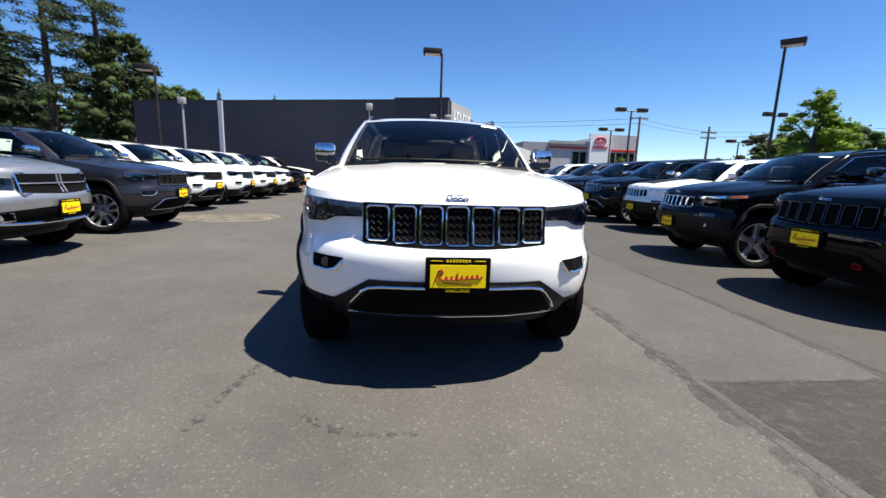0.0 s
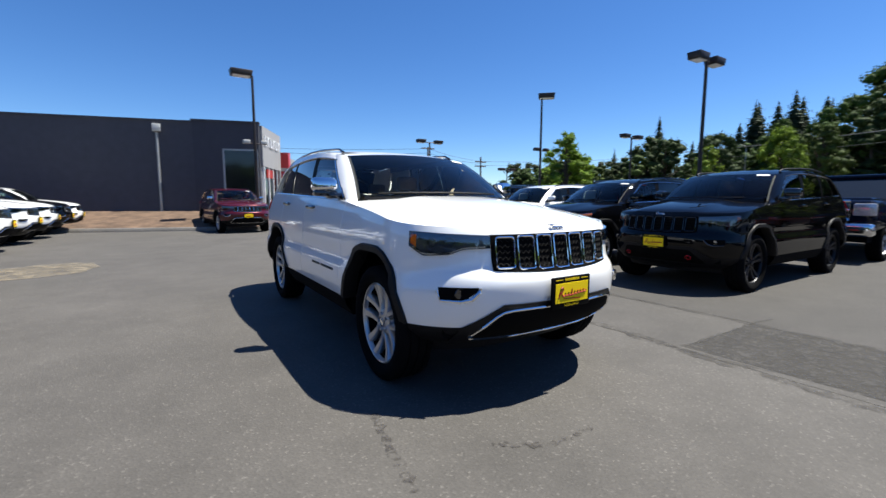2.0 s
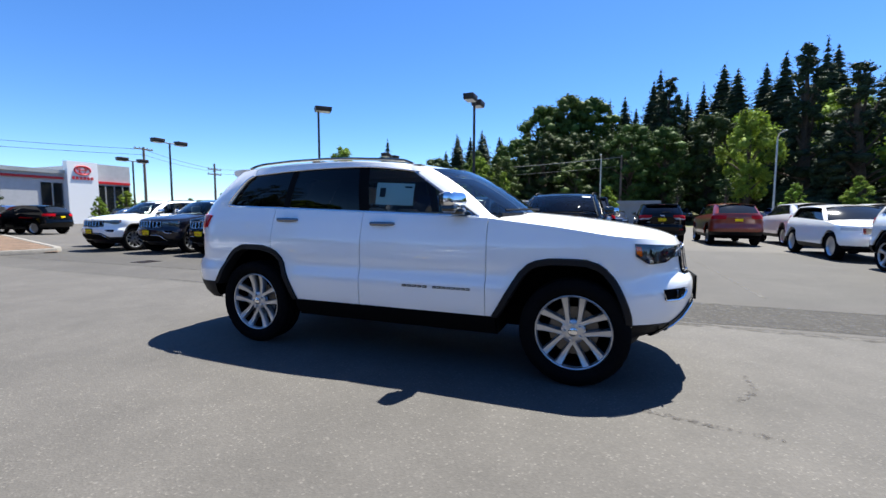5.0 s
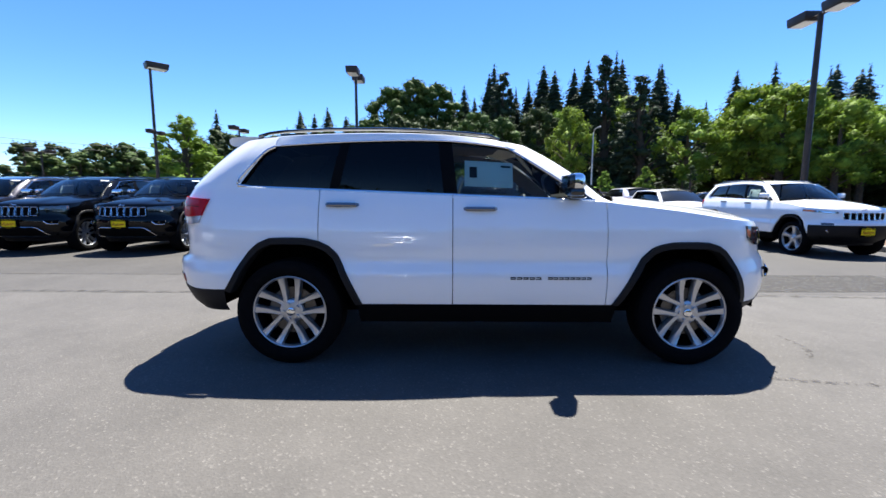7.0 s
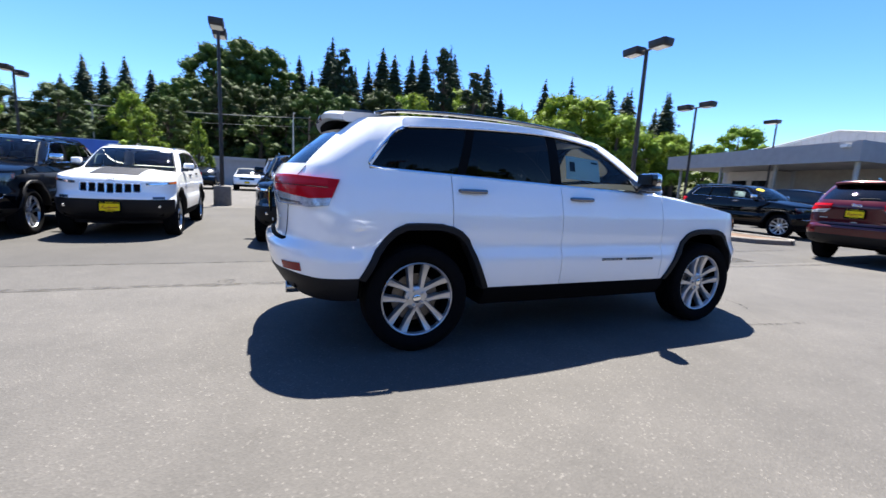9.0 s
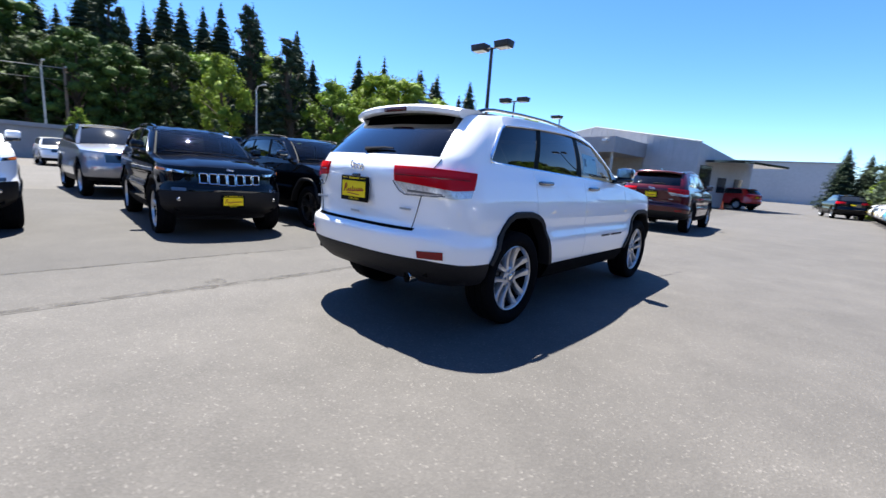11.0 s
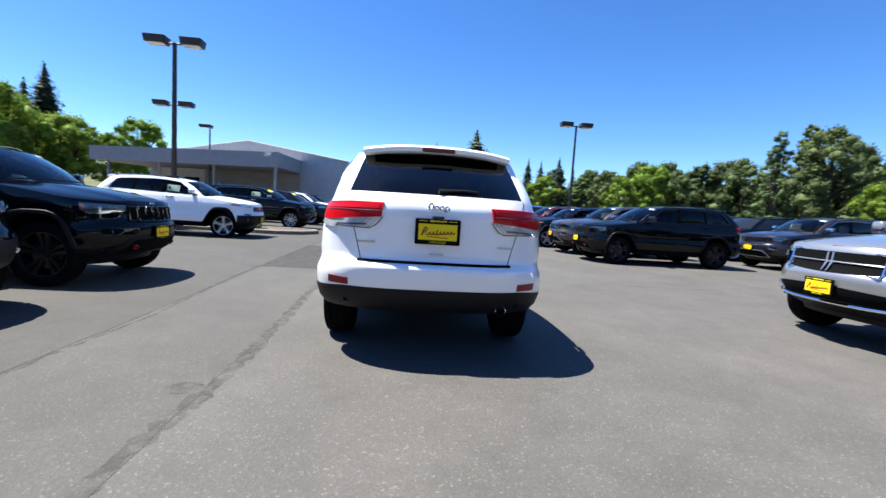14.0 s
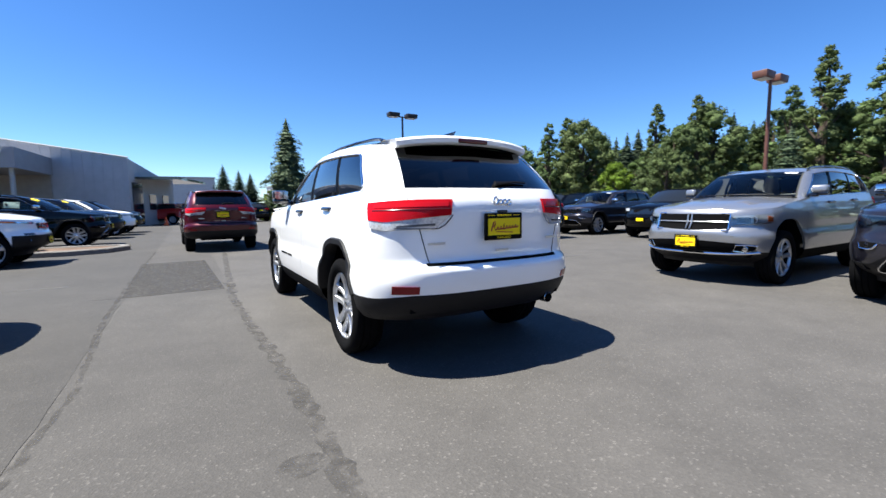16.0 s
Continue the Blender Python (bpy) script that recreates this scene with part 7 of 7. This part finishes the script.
plant("conifer", -40.9, 97.8, 17.8, 1.3)
plant("conifer", -32.8, 111.1, 19.0, 1.3)
plant("tall", -32.0, -29.2, 10.1)
plant("tall", -34.7, -29.2, 10.9)
plant("pale", -34.2, -26.7, 9.8)
plant("pale", -38.2, -28.2, 8.9)
plant("tall", -36.8, -20.0, 10.8)
plant("tall", -38.5, -17.1, 11.2)
plant("pale", -39.9, -16.5, 10.1)
plant("conifer", -61.4, -24.9, 13.1, 1.3)
plant("conifer", -66.0, -24.5, 12.3, 1.3)
plant("conifer", -58.0, -38.5, 12.2, 1.3)
plant("conifer", -60.3, -42.2, 12.2, 1.3)
plant("conifer", -60.6, -38.4, 12.9, 1.3)
plant("mid", -50.1, -25.1, 10.6)
plant("dark", -49.2, -15.3, 10.3)
plant("tall", -39.3, -10.4, 10.4)
plant("tall", -36.1, -7.6, 12.0, 1.1)
plant("tall", -37.2, -4.2, 12.9, 1.1)
plant("tall", -36.0, -1.5, 12.0, 1.1)
plant("pale", -38.5, -6.6, 8.0)
plant("bright", -31.6, -20.5, 4.9)
plant("pale", -28.7, -14.0, 5.3)
plant("spruce", -33.7, -8.3, 6.3)
plant("mid", -53.3, -18.7, 9.0)
plant("dark", -54.0, -21.9, 9.2)
plant("pale", -26.0, -48.2, 7.7)
plant("pale", -27.9, -44.9, 8.6)
plant("bright", -28.6, -42.1, 7.9)
plant("pale", -30.8, -40.7, 7.4)
plant("dark", -34.0, -40.9, 8.3)
plant("pale", -35.5, -39.7, 8.6)
plant("pale", -35.6, -37.1, 8.6)
plant("bright", -22.7, -38.6, 6.0)
plant("conifer", -45.0, -64.9, 10.2, 1.25)
plant("conifer", -48.1, -62.8, 10.9, 1.25)
plant("pale", -33.0, -15.9, 7.3)
plant("conifer", -61.6, -44.6, 12.7, 1.3)
plant("conifer", -19.2, -61.8, 10.3, 1.25)
plant("conifer", -21.7, -63.1, 10.2, 1.25)
plant("conifer", -21.0, -52.9, 9.6, 1.25)
plant("bright", -18.0, -49.6, 6.5)
plant("pale", -26.6, -54.9, 8.3)
plant("dark", -28.5, -49.6, 7.4)
plant("pale", -32.0, -45.3, 8.8)
plant("conifer", 52.1, -52.3, 17.4, 1.3)
plant("conifer", 46.3, -54.5, 16.4, 1.3)
plant("bright", 38.3, -48.0, 9.2)
plant("bright", 38.9, -54.9, 8.5)
# undergrowth and trees deeper in the woods
for i in range(60):
    y = lerp(-62, 34, i / 59)
    plant(("far_dark", "far_mid", "far_dark")[i % 3], tree_rnd.uniform(58, 72), y, tree_rnd.uniform(6.5, 9.5), 1.15)
for i in range(40):
    plant(("far_dark", "far_conifer")[i % 2], tree_rnd.uniform(84, 98), lerp(-75, 30, i / 39), tree_rnd.uniform(9, 13), 1.2)
for i in range(44):
    az = -112 - i * 1.75
    plant(("far_dark", "far_mid", "far_dark", "far_tall")[i % 4], *polar(az, tree_rnd.uniform(54, 62)), tree_rnd.uniform(5.0, 7.0) + 0.03 * i, 1.15)
for i in range(40):
    az = -110 - i * 2.1
    plant(("far_dark", "far_conifer", "far_mid")[i % 3], *polar(az, tree_rnd.uniform(84, 96)), tree_rnd.uniform(9, 12.5), 1.1)
for i in range(30):
    az = 117 + i * 2.6
    plant(("far_dark", "far_mid", "far_tall")[i % 3], *polar(az, tree_rnd.uniform(46, 56)), tree_rnd.uniform(7, 11), 1.1)
for i in range(22):
    plant(("far_dark", "far_mid", "far_mid")[i % 3], *polar(29.5 + 0.78 * i, tree_rnd.uniform(60, 72)), tree_rnd.uniform(5.2, 7.6), 1.15)
for az, h in ((49, 4.2), (52.5, 3.4), (57.5, 3.0)):
    plant("far_mid", *polar(az, 66), h, 1.0)
for x in (5.9, 7.8, 9.6, 11.2):
    plant("shrub", x, -10.8, tree_rnd.uniform(0.5, 0.65), 1.3, 0.1)
# the lot's own street trees
for az, d, h in ((-2, 40, 4), (-21, 44, 4), (-26, 44, 4.4)):
    plant("young", *polar(az, d), h)
for az, d, h in ((-10, 42, 4.5), (-15, 42, 4.5), (-31, 42, 4.2)):
    plant("column", *polar(az, d), h)
plant("young", 17.6, 13.2, 5.3, 1.3)
plant("young", 23.3, 8.2, 4.4, 0.95)
plant("young", 31.8, 6.8, 5.0, 0.65)
plant("column", 14.5, 44, 4.2, 1.1)
plant("young", 25.6, 50, 3.2, 1.0)
plant("young", 25.3, 45, 3.7, 1.2)
plant("spruce", -7.0, -39.5, 9.9, 1.0)
plant("young", -5.2, -39.7, 3.0, 1.3)
for x, y, h in ((-3.4, -70, 8), (-5.6, -70, 7.2), (-7.2, -69.6, 6.8), (-14.5, -50, 6), (-16.5, -52, 6.5), (-18.5, -50, 6)):
    plant("conifer", x, y, h, 1.5)

plant("conifer", 68.8, 38.2, 15.5, 1.0, 0)
plant("conifer", 77.8, -8.8, 21.5, 1.1)
plant("bright", 51.3, -41.1, 14.0, 1.0)
plant("bright", 52.5, -45.5, 12.0, 1.0)

# ---- the parked cars ----


def repaint(car, paint):
    for o in car.children_recursive:
        if o.type == "MESH" and o.data.materials[0] == WHITE:
            o.material_slots[0].link = "OBJECT"
            o.material_slots[0].material = paint
    return car


MODEL = {}
MODEL["gc"] = build_suv("gc")
hero = MODEL["gc"]
tagged(hero, "glossy white five-door sport utility car with chrome grille rings, alone mid-lot", "car")
MODEL["trail"] = build_suv("trail", wheel="dark", chrome=False, seats=False)
MODEL["cherokee"] = build_suv("cherokee", wheel="five", scale=(0.955, 0.955, 0.97), seats=False)
MODEL["durango"] = build_suv("durango", wheel="ten", scale=(1.0, 1.05, 1.02), seats=False)
FRONT = {"gc": 2.318, "trail": 2.318, "cherokee": 2.318 * 0.955, "durango": 2.318 * 1.05}
HEAD = {"-x": -90, "+x": 90, "+y": 180, "-y": 0}
used = set(["gc"])


def park(kind, px, py, head, paint, label, group="parked cars", turn=0.0, rear=False):
    """A car whose front plate (or rear plate) is at px, py."""
    rz = HEAD[head] + turn
    d = Vector((math.sin(radians(rz)), -math.cos(radians(rz))))
    c = Vector((px, py)) - d * (FRONT[kind] if not rear else -FRONT[kind] * 1.04)
    m = pose(c.x, c.y, 0, 0, 0, rz)
    if kind in used:
        car = copy_thing(MODEL[kind], m)
    else:
        car = MODEL[kind]
        car.matrix_basis = m
        used.add(kind)
    tagged(car, label, "car", group)
    return repaint(car, paint)


def price_sticker(car, a, v):
    """A round yellow sticker on the windscreen."""
    c, u, w = (Vector(shield_point(*q)) for q in ((a, v), (a + 0.05, v), (a, v + 0.05)))
    u, w = (u - c).normalized(), (w - c).normalized()
    n = w.cross(u) if w.cross(u).y < 0 else u.cross(w)
    part("price_sticker", Geo().fan([c + n * 0.006 + u * 0.13 * math.cos(t) + w * 0.10 * math.sin(t) for t in spread(0, 2 * math.pi * 17 / 18, 18)]), YELLOWTAG, car, "round yellow windscreen sticker")


# row facing -x
park("trail", 3.57, -0.70, "-x", BLACK, "black off-road sport utility car with dark wheels and red tow hooks", "right row")
park("cherokee", 3.78, 1.80, "-x", BLACK, "glossy black compact sport utility car with chrome grille rings", "right row", turn=-5)
white_trail = park("cherokee", 4.82, 4.80, "-x", WHITE, "white compact sport utility car with black hood decal and lower bumper", "right row")
decal = Geo().grid([[(x * 0.955, y * 0.955, (hood_z(x, y) + 0.005) * 0.97) for x in spread(-0.36, 0.36, 13)] for y in spread(-2.0, -1.12, 12)])
part("hood_decal", decal, TRIM, white_trail, "matt black hood decal")
park("gc", 4.74, 6.96, "-x", BLACK, "black sport utility car with chrome mirrors", "right row")
park("gc", 4.74, 9.2, "-x", BLACK, "black sport utility car with chrome mirrors", "right row")
park("gc", 4.74, 11.4, "-x", GREY, "dark grey sport utility car in a parked row", "right row")
park("gc", 4.6, 13.9, "-x", WHITE, "white sport utility car in a parked row", "right row")
park("cherokee", 4.6, -8.15, "-x", WHITE, "white compact sport utility car with steel-coloured wheels", "right row")
# row facing +x
park("durango", -4.38, 1.26, "+x", SILVER, "silver three-row sport utility car with chrome cross-bar grille", "left row")
park("gc", -4.32, 3.88, "+x", GREY, "dark grey sport utility car with chrome grille rings", "left row")
for i, (y, p, l) in enumerate(((7.4, WHITE, "white sport utility car in a parked row"), (9.85, WHITE, "white sport utility car in a parked row"), (12.2, WHITE, "white sport utility car in a parked row"),
                               (14.5, WHITE, "white sport utility car in a parked row"), (16.8, BLACK, "black sport utility car in a parked row"), (19.0, WHITE, "white sport utility car parked by the showroom wall"))):
    park("gc", -5.1 + 0.03 * i, y, "+x", p, l, "left row", turn=(-3, 2, -2, 3, -1, 0)[i])
park("trail", -4.85, -6.6, "+x", BLACK, "black sport utility car with black wheels and dark mirrors", "left row")
park("gc", -10.67, -6.97, "+x", GREY, "dark grey sport utility car with chrome grille rings", "left row")
park("gc", -4.9, -8.95, "+x", BROWN, "dark bronze sport utility car in a parked row", "left row")
park("cherokee", -4.6, -11.5, "+x", NAVY, "dark navy compact sport utility car in a parked row", "left row")
park("gc", -4.5, -14.2, "+x", MAROON, "maroon sport utility car in a parked row", "left row")
# in the lanes
park("gc", 0.52, 13.3, "-y", MAROON, "maroon sport utility car facing down the lane", "lane cars", turn=6)
park("gc", 1.05, -8.4, "-y", MAROON, "maroon sport utility car standing in the lane, tail lamps unlit", "lane cars", rear=True, turn=2)
price_sticker(park("gc", 4.15, -14.0, "-x", BLACK, "black sport utility car parked at the kerbed island", "right row"), -0.70, 0.80)
park("trail", 15.9, -3.7, "+x", BLACK, "black sport utility car parked tail-out in the far row", "far row", rear=True)
truck = build_pickup()
truck.matrix_basis = pose(12.1, -0.72, 0, 0, 0, -90)

# far rows with fewer parts
MODEL["far"] = build_simple("sport_utility_car")
MODEL["small"] = build_simple("compact_car", (0.96, 0.93, 0.90))
MODEL["tall"] = build_simple("off_road_car", (0.98, 0.92, 1.04))
FRONT.update(far=2.318, small=2.318 * 0.93, tall=2.318 * 0.92)
LABEL = {"far": "sport utility car in a distant parked row", "small": "compact car in a distant parked row", "tall": "upright off-road car in a distant parked row"}
PAINTS = [("white", WHITE), ("black", BLACK), ("dark grey", GREY), ("silver", SILVER), ("red", RED), ("blue", BLUE), ("orange-red", ORANGE), ("pale blue", SKYBLUE), ("maroon", MAROON), ("navy", NAVY), ("bronze", BROWN)]
PAINT = dict(PAINTS)


def far(kind, x, y, head, colour, rear=False, turn=0.0, z=0.0):
    c = park(kind, x, y, head, PAINT[colour], colour + " " + LABEL[kind], "distant cars", turn, rear)
    c.location.z = z
    return c


far("far", 15.9, -1.0, "+x", "black", True)
far("far", 15.9, -6.4, "+x", "orange-red", True)
far("far", 16.2, -9.1, "+x", "white", True)
far("far", 18.5, -12.2, "+x", "white", True)
far("small", 18.5, -15.0, "+x", "blue", True)
far("small", 18.5, -17.6, "+x", "black", True)
far("small", 5.9, 16.1, "-x", "white", turn=10)
price_sticker(far("far", 4.2, -18.2, "-x", "navy"), -0.70, 0.80)
far("far", 4.0, -20.8, "-x", "white")
far("far", 3.9, -23.4, "-x", "black")
far("small", 10.5, -24.5, "-x", "black")
far("small", 10.0, -8.2, "-x", "white")
for i, c in enumerate(("blue", "white", "pale blue", "white", "white", "black", "white")):
    far("tall", -4.6, -19.5 - 2.6 * i, "+x", c)
for i, c in enumerate(("black", "dark grey", "navy", "black", "dark grey", "white")):
    far("far", -10.9, -9.7 - 2.7 * i, "+x", c)
for i, c in enumerate(("black", "dark grey", "black")):
    far("far", -11.0, -4.0 + 2.9 * i, "+x", c)
far("far", -3.9, -36.5, "-y", "black", True, 12)
far("far", 1.6, -37, "-y", "red", True, 60)
far("tall", 10.0, 1.7, "-x", "silver")
for i, c in enumerate(("black", "silver", "navy", "white", "black")):
    far("far", 10.6, 5.8 + 2.6 * i, "+x", c, True)
for i, c in enumerate(("dark grey", "white", "white", "black", "silver", "white", "blue")):
    far("small", 28.5, -2 + 2.8 * i, "-x", c)
far("far", 8.6, 30.0, "+y", "black", True, 12)
far("far", 11.4, 32.0, "+y", "blue", True, 14)
far("far", 11.4, 28.6, "+y", "black", True, 16)
for i, c in enumerate(("black", "black", "white", "black", "dark grey")):
    far("far", 20 + 3.0 * i, 33.0, "-y", c)
for i in range(9):
    far("small", 33.5, -12 - 2.7 * i, "-x", ("white", "silver", "black", "blue", "white", "red", "white", "silver", "dark grey")[i])
for i in range(19):
    x, y = 52.0 - 0.12 * i, 6 - 3.1 * i
    far("small", x, y, "-x", ("white", "white", "silver", "red", "white", "dark grey", "white", "white", "blue", "white", "silver", "white")[i % 12], z=hill(x + 2, y) + 0.35)
